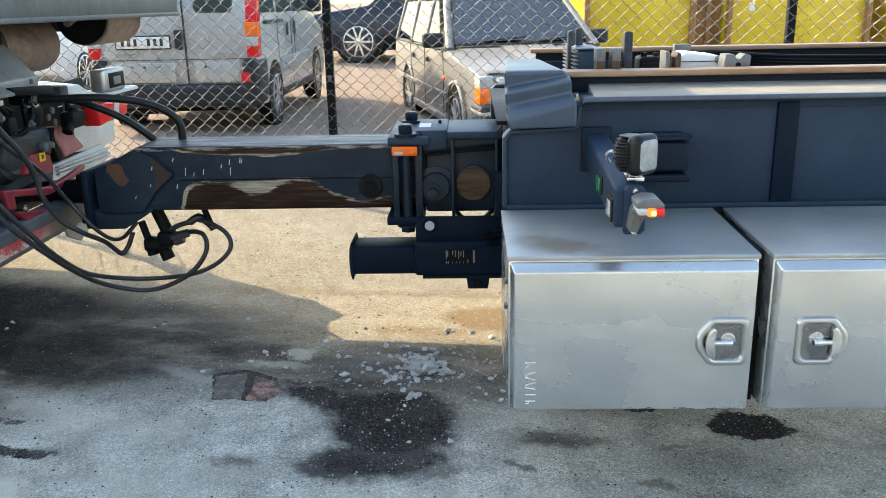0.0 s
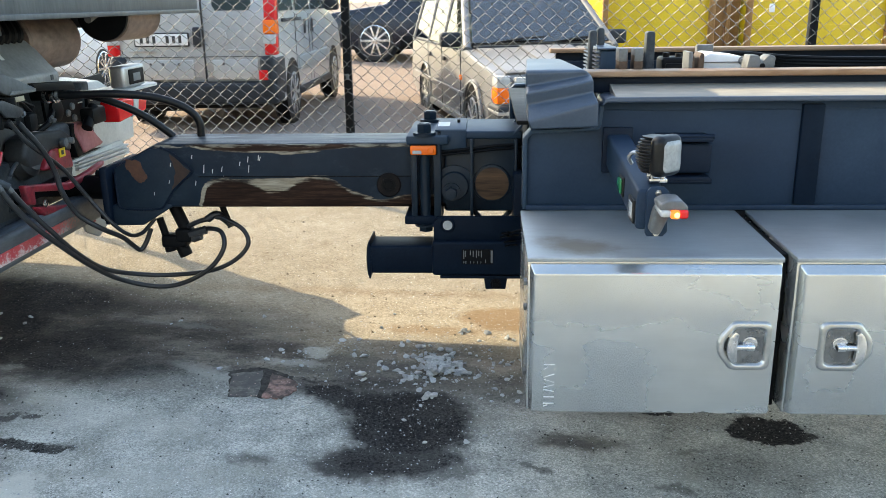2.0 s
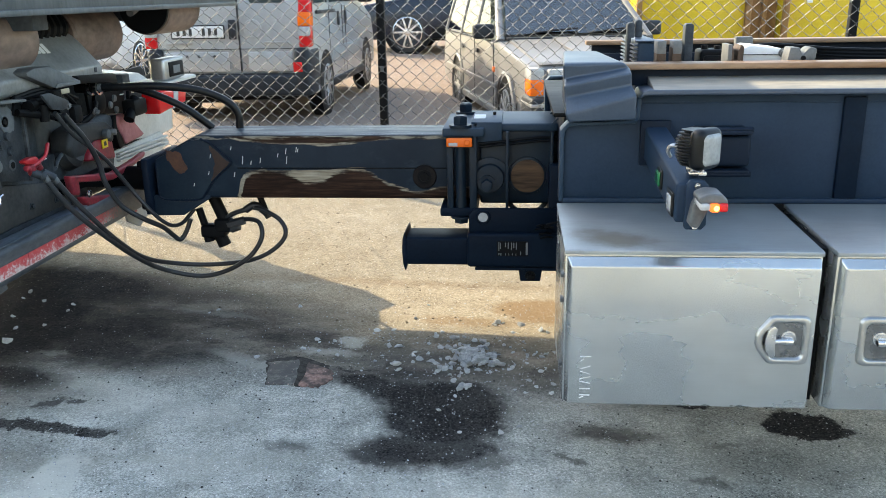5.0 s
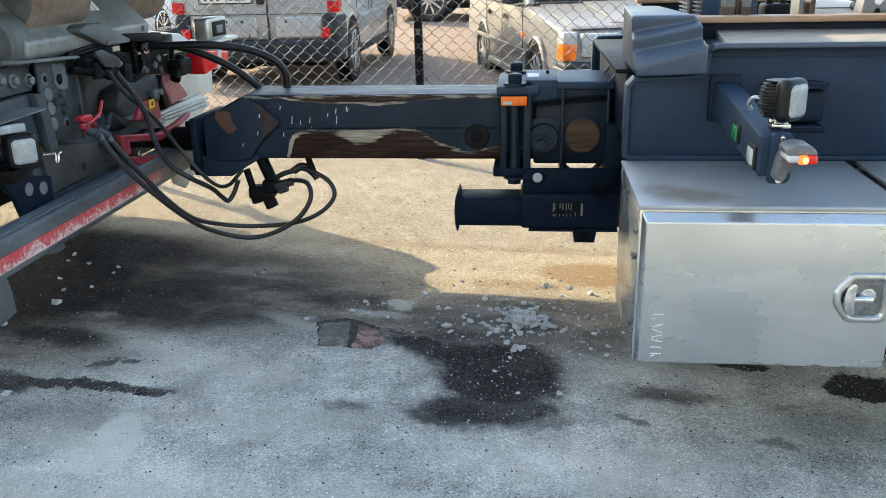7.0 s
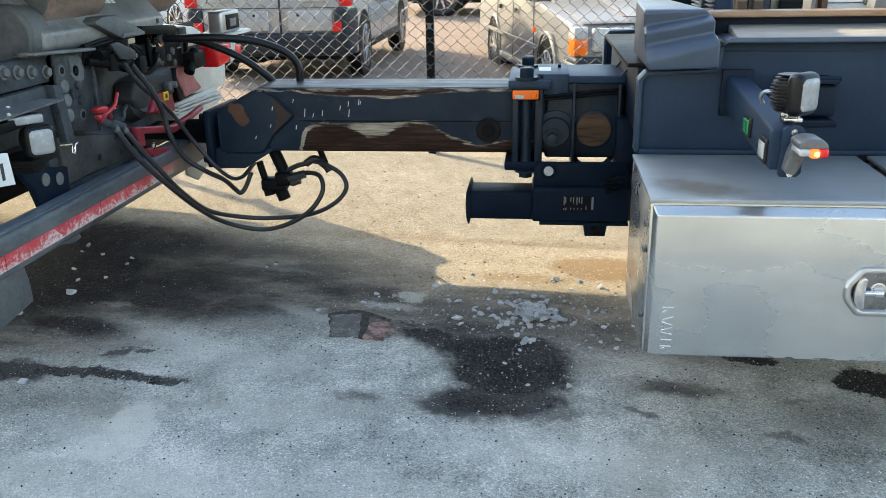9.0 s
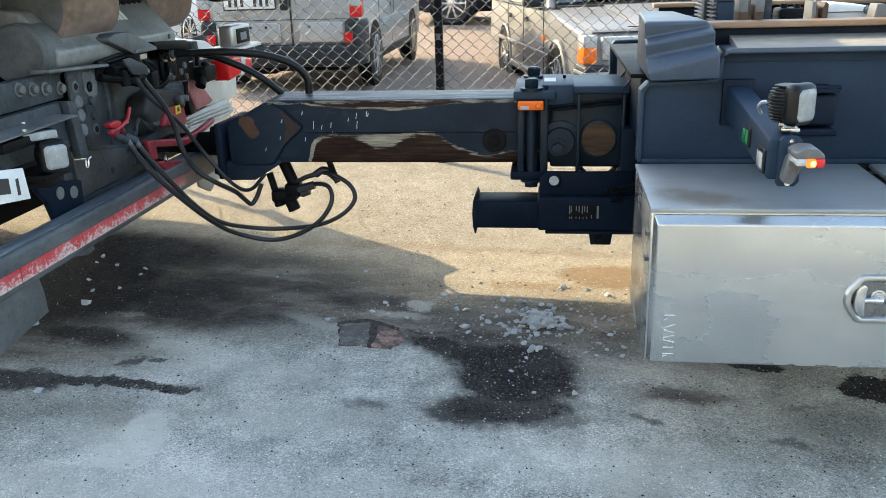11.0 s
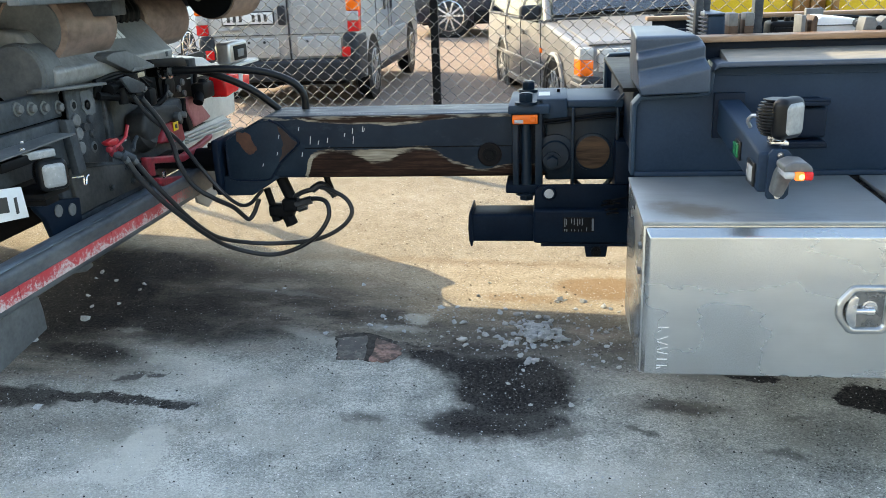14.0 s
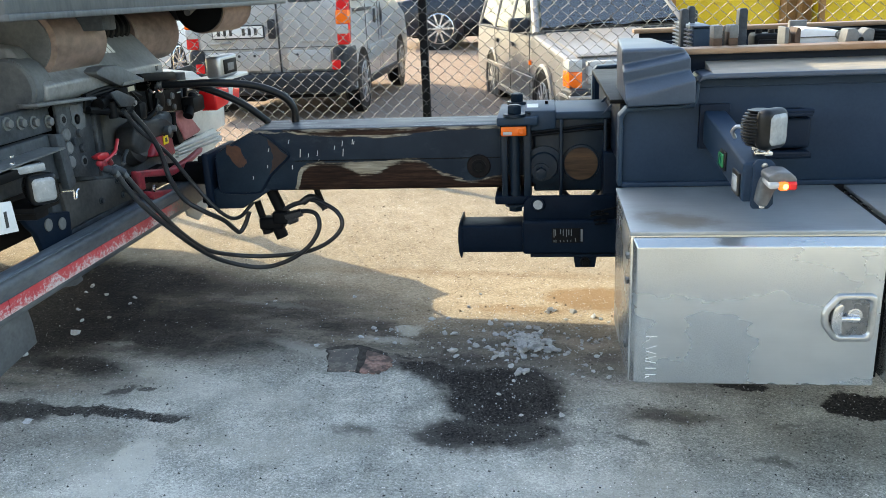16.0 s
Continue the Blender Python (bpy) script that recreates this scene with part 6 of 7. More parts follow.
# ---- hoses ----
def hose(name, pts, r, label, mat=M_HOSE, fit=None):
    h = thing(name, pts[0], 0, label, "hose", "hoses between lorry and trailer")
    part("hose", tube(pts, r, 12, 8), mat, h)
    if fit:
        a, b = Vector(pts[0]), Vector(pts[1])
        d = (b - a).normalized()
        part("ferrule", rod(a - d * 0.01, a + d * 0.022, r * 1.15, 12), M_STALK, h)
    return h


hose("air_hose", [(-1.59, 3.152, 0.888), (-1.57, 3.185, 0.815), (-1.55, 3.262, 0.720), (-1.52, 3.37, 0.612), (-1.48, 3.51, 0.485), (-1.43, 3.65, 0.380), (-1.30, 3.72, 0.325), (-1.18, 3.73, 0.345), (-1.07, 3.73, 0.41), (-1.015, 3.75, 0.49), (-1.03, 3.78, 0.55), (-1.09, 3.80, 0.56), (-1.15, 3.82, 0.535)], 0.0103, "black air hose hanging in a loop below the drawbar", fit=1)
hose("air_hose", [(-1.585, 3.203, 0.872), (-1.56, 3.245, 0.795), (-1.53, 3.335, 0.682), (-1.50, 3.44, 0.565), (-1.46, 3.57, 0.455), (-1.38, 3.70, 0.388), (-1.25, 3.76, 0.365), (-1.08, 3.76, 0.385), (-0.97, 3.76, 0.435), (-0.915, 3.77, 0.50), (-0.94, 3.79, 0.56), (-1.02, 3.81, 0.60), (-1.06, 3.82, 0.605)], 0.0099, "grey-black air hose hanging in a wide loop", fit=1)
hose("hydraulic_hose", [(-1.70, 3.83, 1.125), (-1.60, 3.84, 1.125), (-1.45, 3.86, 1.125), (-1.30, 3.90, 1.105), (-1.19, 3.93, 1.06), (-1.14, 3.95, 1.00), (-1.135, 3.95, 0.93)], 0.0168, "thick black hydraulic hose arching over the drawbar", mat=M_RUBBER, fit=1)
hose("hydraulic_hose", [(-1.70, 3.90, 1.12), (-1.58, 3.90, 1.115), (-1.46, 3.91, 1.075), (-1.36, 3.93, 1.02), (-1.29, 3.95, 0.96), (-1.26, 3.96, 0.93)], 0.0159, "thick black hydraulic hose lying on the drawbar", mat=M_RUBBER, fit=1)
hose("electric_cable", [(-1.60, 3.30, 1.090), (-1.59, 3.39, 0.995), (-1.57, 3.56, 0.873), (-1.53, 3.65, 0.741), (-1.45, 3.67, 0.622), (-1.40, 3.71, 0.558), (-1.37, 3.76, 0.548), (-1.345, 3.80, 0.575), (-1.325, 3.82, 0.60)], 0.0085, "black electric cable slanting to the drawbar head")
hose("electric_cable", [(-1.60, 3.36, 1.076), (-1.575, 3.445, 0.967), (-1.57, 3.506, 0.871), (-1.56, 3.525, 0.777), (-1.53, 3.57, 0.676), (-1.47, 3.62, 0.609), (-1.425, 3.70, 0.550), (-1.405, 3.75, 0.50), (-1.385, 3.77, 0.475), (-1.365, 3.79, 0.50), (-1.34, 3.80, 0.56)], 0.0105, "black electric cable looping below the drawbar head")
valve = thing("trailer_brake_valve", (-1.24, 3.82, 0.50), 0, "black brake valve hanging below the drawbar", "brake valve")
part("hanger", join(rod((-1.31, 3.83, 0.60), (-1.285, 3.83, 0.50), 0.016, 10), rod((-1.245, 3.83, 0.665), (-1.20, 3.83, 0.55), 0.026, 12)), M_BLACK, valve)
part("body", join(box(-1.30, -1.19, 3.79, 3.86, 0.475, 0.53, 0.012, 3), box(-1.235, -1.165, 3.785, 3.85, 0.50, 0.56, 0.012, 3), rod((-1.225, 3.82, 0.49), (-1.205, 3.82, 0.435), 0.028, 14), rod((-1.275, 3.82, 0.485), (-1.27, 3.82, 0.455), 0.024, 14)), M_BLACK, valve)
part("union", join(rod((-1.175, 3.80, 0.535), (-1.10, 3.80, 0.555), 0.018, 6), rod((-1.17, 3.81, 0.515), (-1.13, 3.81, 0.53), 0.022, 6), tube([(-1.19, 3.82, 0.56), (-1.14, 3.82, 0.585), (-1.08, 3.82, 0.60)], 0.011, 8, 5)), M_HOSE, valve)
part("stay", tube([(-1.045, 3.85, 0.665), (-1.03, 3.85, 0.62), (-1.005, 3.84, 0.555)], 0.014, 8, 4), M_BLACK, valve)
part("elbow", tube([(-1.10, 3.82, 0.595), (-1.06, 3.83, 0.615), (-1.02, 3.84, 0.585), (-1.0, 3.84, 0.56)], 0.017, 10, 5), M_HOSE, valve)

# ---- fence ----
STAND["x"] = 0.0
FENCE_Y = 6.15
FZ0, FZ1 = 0.02, 2.02
posts_x = [-7.007, -3.927, -0.847, 2.233, 5.313]


def build_post():
    p = thing("fence_post", (posts_x[0], FENCE_Y + 0.03, ground_z(posts_x[0], FENCE_Y)), 0, "black square steel fence post behind the mesh", "fence post", "posts of the mesh fence")
    part("shaft", box(-0.027, 0.027, -0.027, 0.027, -0.05, 2.02, 0.005, 2), M_POST, p, local=True)
    part("cap", box(-0.030, 0.030, -0.030, 0.030, 2.02, 2.035, 0.004, 2), M_POST, p, local=True)
    part("clip", box(-0.012, 0.012, -0.036, -0.026, 0.86, 0.90, 0.003), M_DUSTGREY, p, local=True)
    return p


post = build_post()
for px in posts_x[1:]:
    copy_thing(post, pose(px, FENCE_Y + 0.03, ground_z(px, FENCE_Y)))


def chain_link():
    """Zigzag wires hooked into each other; every bend is rounded and stands a little out of the plane."""
    half, rise, r = 0.0468, 0.0445, 0.0024
    verts, faces = [], []
    x, turn = -7.0, 1
    while x < 5.4:
        turn = -turn
        g = ground_z(x, FENCE_Y) + 0.03
        path = []
        for k in range(int(1.98 / rise) + 1):
            s = turn if k % 2 else -turn
            c = Vector((x + s * half * 0.54, FENCE_Y + s * 0.003, g + k * rise))
            path += [c + Vector((-s * half * 0.10, 0, -rise * 0.15)), c + Vector((-s * half * 0.10, 0, rise * 0.15))]
        first = len(verts)
        for i, c in enumerate(path):
            d = (path[min(i + 1, len(path) - 1)] - path[max(i - 1, 0)]).normalized()
            u = Vector((0, 1, 0))
            s = d.cross(u).normalized()
            verts.extend([tuple(c + s * r), tuple(c + u * r), tuple(c - s * r), tuple(c - u * r)])
        for i in range(len(path) - 1):
            b = first + 4 * i
            faces.extend([(b + k, b + (k + 1) % 4, b + 4 + (k + 1) % 4, b + 4 + k) for k in range(4)])
        x += half
    me = bpy.data.meshes.new("mesh_fence")
    me.from_pydata(verts, [], faces)
    me.materials.append(M_GALV)
    for f in me.polygons:
        f.use_smooth = True
    ob = new("mesh_fence", me)
    tagged(ob, "galvanised chain-link mesh stretched between the posts", "fence", kind="stuff")


chain_link()
for z in (0.06, 2.0):
    w = thing("tension_wire", (-0.8, FENCE_Y - 0.006, z), 0, "galvanised tension wire of the mesh fence", "wire")
    part("wire", tube([(-7.0, FENCE_Y - 0.006, z + ground_z(-7, FENCE_Y)), (-0.8, FENCE_Y - 0.006, z + ground_z(-0.8, FENCE_Y)), (5.3, FENCE_Y - 0.006, z + ground_z(5.3, FENCE_Y))], 0.003 if z < 1 else 0.004, 6, 2), M_GALV, w)


# ---- vehicles behind the fence ----
def wheel(parent, x, y, out, r=0.31, w=0.19, spokes=8, rim=M_ALU_DARK, cap=False):
    """A tyre with a spoked rim; out is the side that it looks to."""
    tyre = part("wheel", lathe((x, y, r), (x, y - out * w, r), [(0, r * 0.78), (0.04, r * 0.95), (0.18, r), (0.82, r), (0.96, r * 0.95), (1, r * 0.78)], 40), M_TYRE, parent, local=True)
    part("rim", lathe((x, y + out * 0.001, r), (x, y - out * 0.05, r), [(0, r * 0.74), (0.1, r * 0.70), (0.9, r * 0.62), (1, r * 0.5)], 40), M_BUMPER, tyre, local=True)
    for k in range(spokes):
        a = 2 * math.pi * k / spokes
        bm = box(r * 0.12, r * 0.72, -0.006, 0.006, -r * 0.055, r * 0.055, 0.004, 1)
        bm.transform(Matrix.Translation((x, y + out * 0.004, r)) @ Matrix.Rotation(a, 4, "Y"))
        part("spoke", bm, rim, tyre, local=True)
    bm = lathe((x, y - out * 0.004, r), (x, y + out * 0.012, r), [(0, r * 0.745), (0.6, r * 0.745), (1, r * 0.70)], 40)
    bmesh.ops.delete(bm, geom=[f for f in bm.faces if len(f.verts) > 4], context="FACES")
    part("rim_edge", bm, rim, tyre, local=True)
    part("hub", lathe((x, y, r), (x, y + out * 0.014, r), [(0, r * 0.18), (0.7, r * 0.17), (1, r * 0.1)], 20), rim, tyre, local=True)
    return tyre


def shell(side, half, belt, lean, round_=0.05, front_taper=None):
    """A car body from its side outline, drawn out to both sides; above the belt it leans in."""
    bm = prism(side, "y", -half, half, 0.0)
    for v in bm.verts:
        if v.co.z > belt:
            v.co.y *= 1 - lean * (v.co.z - belt)
        if front_taper:
            v.co.y *= front_taper(v.co.x)
    return bevelled(bm, round_, 3)


def pane(name, pts, parent, mat=M_GLASS, t=0.006, label=""):
    """A flat pane through the points, a few millimetres thick."""
    p = [Vector(q) for q in pts]
    n = (p[1] - p[0]).cross(p[2] - p[0]).normalized() * t
    bm = bmesh.new()
    a, b = [bm.verts.new(q - n) for q in p], [bm.verts.new(q + n) for q in p]
    bm.faces.new(a)
    bm.faces.new(b[::-1])
    k = len(p)
    for i in range(k):
        bm.faces.new((a[i], a[(i + 1) % k], b[(i + 1) % k], b[i]))
    return part(name, bm, mat, parent, label, local=True, smooth=False)


def arch(parent, x, y, out, r):
    # black disc on the closed body paints the shade inside the wheel well
    bm = lathe((x, y - out * 0.12, r + 0.01), (x, y + out * 0.004, r + 0.01), [(0, r * 1.17), (1, r * 1.17)], 40)
    part("wheel_arch", bm, M_BLACK, parent, local=True)


def van():
    x0, y0 = -2.76, 8.62
    v = thing("delivery_van", m=pose(x0, y0, ground_z(x0, y0 + 1) + 0.0, 0, 0, 90.5), label="silver delivery van with charcoal bumper parked tail-on", category="van")
    L, h = 4.0, 0.815
    side = [(0.04, 0.34), (0.02, 0.60), (0.0, 0.66), (0.02, 1.10), (0.10, 1.70), (0.22, 1.80), (2.35, 1.82), (2.75, 1.62), (3.15, 1.14), (3.85, 0.93), (4.0, 0.66), (3.98, 0.30), (3.5, 0.24), (0.4, 0.24)]
    body = part("body", shell(side, h, 1.0, 0.13), M_VAN, v, local=True)
    part("rear_bumper", box(-0.06, 0.30, -h - 0.006, h + 0.006, 0.26, 0.47, 0.035, 3), M_BUMPER, v, "charcoal plastic bumper", local=True)
    for s in (-1, 1):
        part("bumper_corner", box(-0.065, 0.42, s * (h + 0.004) - (0.16 if s > 0 else 0.0), s * (h + 0.004) + (0.0 if s > 0 else 0.16), 0.30, 0.725, 0.05, 3), M_BUMPER, v, local=True)
        part("bumper_reflector", box(-0.072, -0.05, s * 0.70 - 0.045, s * 0.70 + 0.045, 0.495, 0.59, 0.008), M_REDLENS, v, local=True)
        lamp = part("tail_lamp", prism([(-0.03, 0.73), (0.10, 0.73), (0.18, 1.45), (0.06, 1.45)], "y", s * h - (0.10 if s > 0 else 0.02), s * h + (0.02 if s > 0 else 0.10), 0.015, 2), M_REDLENS, v, "tall red tail lamp", local=True)
        part("amber_band", prism([(-0.026, 0.93), (0.11, 0.93), (0.125, 1.06), (-0.012, 1.06)], "y", s * h - (0.104 if s > 0 else 0.024), s * h + (0.024 if s > 0 else 0.104), 0.012, 2), M_ORANGE, lamp, "amber band", local=True)
        part("clear_band", prism([(-0.034, 0.835), (0.10, 0.835), (0.108, 0.925), (-0.028, 0.925)], "y", s * h - (0.106 if s > 0 else 0.016), s * h + (0.016 if s > 0 else 0.106), 0.012, 2), M_CLEARLENS, lamp, "clear band", local=True)
        out = s
        for x in (0.72, 3.32):
            arch(v, x, s * h, s, 0.30)
            wheel(v, x, s * (h + 0.012), s, 0.295, 0.18, 9)
        part("side_strip", box(1.05, 2.75, s * (h + 0.012) - 0.015, s * (h + 0.012) + 0.015, 0.50, 0.66, 0.012, 2), M_GREYPLASTIC, v, "grey rubbing strip", local=True)
        part("sill", box(1.0, 3.0, s * h - 0.02, s * h + 0.02, 0.25, 0.33, 0.01), M_BUMPER, v, local=True)
        yy = lambda z: s * (h * (1 - 0.13 * (z - 1.0)) + 0.002)
        for a, b in ((0.35, 0.95), (1.12, 1.85), (1.95, 2.72)):
            top = 1.66 if b < 2.5 else 1.60
            pane("side_window", [(a, yy(1.14), 1.14), (b + (0.25 if b > 2.5 else 0), yy(1.14), 1.14), (b, yy(top), top), (a + 0.03, yy(top), top)], v)
        part("door_track", box(0.42, 1.35, s * (h - 0.01) - 0.008, s * (h - 0.01) + 0.012, 1.03, 1.065, 0.004), M_BUMPER, v, local=True)
        for x in (1.42, 1.85):
            part("door_handle", box(x, x + 0.055, s * (h + 0.01) - 0.012, s * (h + 0.01) + 0.012, 0.88, 1.04, 0.012, 2), M_BUMPER, v, local=True)
        for x in (0.98, 1.72, 1.9):
            part("door_seam", box(x, x + 0.012, s * (h - 0.002) - 0.004, s * (h - 0.002) + 0.004, 0.34, 1.10, 0.002), M_BUMPER, v, local=True)
        part("mirror", box(2.72, 2.84, s * (h + 0.10) - 0.09, s * (h + 0.10) + 0.09, 1.12, 1.30, 0.03), M_BUMPER, v, local=True)
    # rear doors, seen from behind: +y is the low-x side
    part("door_gap", box(-0.012, 0.01, -0.128, -0.112, 0.48, 1.70, 0.002), M_BUMPER, v, local=True)
    part("lower_crease", box(-0.010, 0.01, -0.70, 0.72, 0.715, 0.722, 0.002), M_BUMPER, v, local=True)
    part("lower_panel", box(-0.016, 0.005, 0.0, 0.66, 0.50, 0.69, 0.008), M_VAN, v, local=True)
    part("lower_panel", box(-0.016, 0.005, -0.64, -0.20, 0.50, 0.69, 0.008), M_VAN, v, local=True)
    for y in (0.30, -0.30, 0.42, 0.14):
        part("plug_hole", lathe((-0.018, y, 0.650), (-0.010, y, 0.650), [(0, 0.014), (1, 0.016)], 14), M_BUMPER, v, local=True)
    part("lower_edge", box(-0.02, 0.02, -0.72, 0.74, 0.465, 0.482, 0.004), M_BUMPER, v, local=True)
    pl = part("number_plate", box(-0.022, 0.0, 0.03, 0.55, 0.83, 0.94, 0.006), M_WHITE, v, "white plate with plain dark bars", local=True)
    part("plate_frame", box(-0.018, 0.004, 0.018, 0.562, 0.818, 0.952, 0.008), M_BUMPER, pl, local=True)
    for k in range(6):
        y = 0.50 - 0.062 * k - (0.07 if k > 2 else 0)
        part("bar", box(-0.0245, -0.0215, y - 0.030, y, 0.852, 0.920, 0.0), M_DARK_PRINT, pl, local=True)
    part("lock_handle", box(-0.03, 0.0, -0.10, -0.02, 0.81, 1.0, 0.015, 2), M_BUMPER, v, local=True)
    ring = lathe((-0.004, -0.26, 0.91), (-0.014, -0.26, 0.91), [(0, 0.09), (1, 0.085)], 28)
    part("round_pressing", ring, M_VAN, v, local=True)
    part("maker_badge", box(-0.016, 0.0, 0.36, 0.62, 0.765, 0.787, 0.002), M_ALU_DARK, v, local=True)
    part("model_badge", box(-0.016, 0.0, -0.62, -0.36, 0.765, 0.787, 0.002), M_ALU_DARK, v, local=True)
    rx = lambda z: 0.02 + (z - 1.1) / 0.6 * 0.08 - 0.006
    for a, b in ((0.06, 0.60), (-0.60, -0.22)):
        pane("rear_window", [(rx(1.15), a + 0.03, 1.15), (rx(1.15), b - 0.03, 1.15), (rx(1.20), b, 1.20), (rx(1.60), b - 0.02, 1.60), (rx(1.60), a + 0.02, 1.60), (rx(1.20), a, 1.20)], v)
    part("wiper", tube([(-0.02, -0.02, 1.20), (-0.01, 0.10, 1.26), (0.0, 0.30, 1.36)], 0.008, 6, 4), M_BLACK, v, local=True)
    part("underbody", box(0.15, 3.7, -0.62, 0.62, 0.20, 0.36, 0.02), M_BLACK, v, local=True)
    part("exhaust_box", box(0.10, 0.30, 0.1, 0.5, 0.18, 0.27, 0.03), M_BLACK, v, local=True)
    return v


van()


def estate_car():
    m = pose(1.0, 8.07, ground_z(1.0, 8.4), 0, 0, -76.5)
    c = thing("estate_car", m=m, label="champagne-grey boxy estate car parked nose-on", category="car")
    h = 0.86
    side = [(0.0, 0.42), (-0.02, 0.60), (-0.06, 0.78), (-0.14, 0.82), (-1.33, 0.965), (-1.5, 0.972), (-4.72, 0.972), (-4.80, 0.60), (-4.76, 0.34), (-4.3, 0.24), (-0.5, 0.22), (-0.05, 0.30)]
    taper = lambda x: 1 - 0.05 * max(0.0, 1 - (-x) / 0.5)
    part("body", shell(side, h, 0.92, 0.30, 0.04, taper), M_VOLVO, c, local=True)
    part("bonnet", prism([(-0.10, 0.825), (-0.16, 0.845), (-1.30, 0.985), (-1.30, 0.955), (-0.16, 0.80)], "y", -0.72, 0.72, 0.012, 2), M_VOLVO, c, local=True)
    part("bonnet_bulge", prism([(-0.14, 0.84), (-1.25, 0.985), (-1.27, 1.0), (-0.2, 0.868)], "y", -0.28, 0.28, 0.012, 2), M_VOLVO, c, local=True)
    part("front_bumper", box(-0.30, 0.09, -h + 0.02, h - 0.02, 0.36, 0.55, 0.03, 3), M_BUMPER, c, "charcoal bumper with bright strip", local=True)
    part("bumper_strip", box(-0.28, 0.097, -h + 0.015, h - 0.015, 0.47, 0.50, 0.006), M_ALU_DARK, c, local=True)
    part("grille", box(-0.06, 0.015, -0.28, 0.28, 0.60, 0.80, 0.01), M_BLACK, c, local=True)
    for k in range(9):
        part("grille_bar", box(0.010, 0.022, -0.26 + 0.062 * k, -0.25 + 0.062 * k, 0.61, 0.79, 0.002), M_CHROME, c, local=True)
    for s in (-1, 1):
        a, b = sorted((s * 0.31, s * 0.66))
        part("headlamp", box(-0.08, 0.008, a, b, 0.59, 0.79, 0.015, 2), M_CLEARLENS, c, "clear headlamp glass", local=True)
        a, b = sorted((s * 0.705, s * 0.83))
        part("corner_lamp", box(-0.20, 0.004, a, b, 0.700, 0.805, 0.012, 2), M_CLEARLENS, c, local=True)
        part("indicator", box(-0.20, 0.006, a, b, 0.560, 0.703, 0.012, 2), M_ORANGE, c, "orange indicator lens", local=True)
        part("side_repeater", box(-1.42, -1.37, s * (h + 0.002) - 0.012, s * (h + 0.002) + 0.012, 0.66, 0.71, 0.005), M_ORANGE, c, local=True)
        for x in (-0.86, -3.63):
            arch(c, x, s * (h - 0.01), s, 0.30)
            wheel(c, x, s * (h - 0.005), s, 0.305, 0.19, 10, M_HOUSING)
            bm = lathe((x, s * (h - 0.02), 0.31), (x, s * (h + 0.018), 0.31), [(0, 0.40), (0.6, 0.40), (1, 0.375)], 40)
            bmesh.ops.delete(bm, geom=[f for f in bm.faces if len(f.verts) > 4] + [], context="FACES")
            part("arch_lip", bm, M_VOLVO, c, local=True)
        part("rub_strip", box(-4.4, -1.25, s * (h + 0.010) - 0.012, s * (h + 0.010) + 0.012, 0.50, 0.545, 0.006), M_VOLVO, c, local=True)
        part("sill", box(-3.2, -1.2, s * (h - 0.01) - 0.03, s * (h - 0.01) + 0.03, 0.23, 0.30, 0.01), M_VOLVO, c, local=True)
        yy = lambda z: s * (h * (1 - 0.30 * (z - 0.92)) + 0.022)
        for p in ([(-1.62, 0.99), (-2.42, 0.99), (-2.42, 1.455), (-2.20, 1.455)], [(-2.50, 0.99), (-3.35, 0.99), (-3.35, 1.455), (-2.50, 1.455)], [(-3.45, 0.99), (-4.45, 0.99), (-4.25, 1.45), (-3.45, 1.455)]):
            pane("side_window", [(x, yy(z) - s * 0.02, z) for x, z in p], c, M_SIDEGLASS, t=0.003).visible_shadow = False
        part("front_pillar", rod((-1.36, s * 0.80, 0.955), (-2.16, s * 0.655, 1.515), 0.048, 10, 0.040), M_VOLVO, c, local=True)
        for x, x2 in ((-2.46, -2.46), (-3.40, -3.40), (-4.58, -4.36)):
            part("pillar", rod((x, s * 0.825, 0.955), (x2, s * 0.690, 1.515), 0.045, 10), M_VOLVO, c, local=True)
        part("front_seat", join(box(-2.62, -2.47, s * 0.40 - 0.24, s * 0.40 + 0.24, 0.96, 1.13, 0.05, 3), box(-2.60, -2.50, s * 0.40 - 0.13, s * 0.40 + 0.13, 1.15, 1.30, 0.04, 3), rod((-2.55, s * 0.40 - 0.06, 1.10), (-2.55, s * 0.40 - 0.06, 1.18), 0.008, 8), rod((-2.55, s * 0.40 + 0.06, 1.10), (-2.55, s * 0.40 + 0.06, 1.18), 0.008, 8)), M_SEAT, c, "grey cloth seat with headrest", local=True)
        for x in (-1.42, -2.46, -3.40):
            part("door_seam", box(x, x + 0.010, s * (h + 0.001) - 0.004, s * (h + 0.001) + 0.004, 0.30, 0.96, 0.002), M_BUMPER, c, local=True)
        for x in (-2.35, -3.28):
            part("door_handle", box(x, x + 0.14, s * (h + 0.012) - 0.012, s * (h + 0.012) + 0.012, 0.80, 0.85, 0.008), M_BUMPER, c, local=True)
        part("mirror", box(-1.72, -1.58, s * (h + 0.06) - 0.11, s * (h + 0.06) + 0.11, 0.98, 1.13, 0.03, 3), M_BUMPER, c, "charcoal door mirror", local=True)
        part("window_trim", tube([(-1.55, s * (h + 0.004), 0.965), (-4.6, s * (h + 0.004), 0.965)], 0.010, 6, 2), M_BUMPER, c, local=True)
    n = Vector((0.44, 0, 0.72)).normalized()
    off = n * 0.045
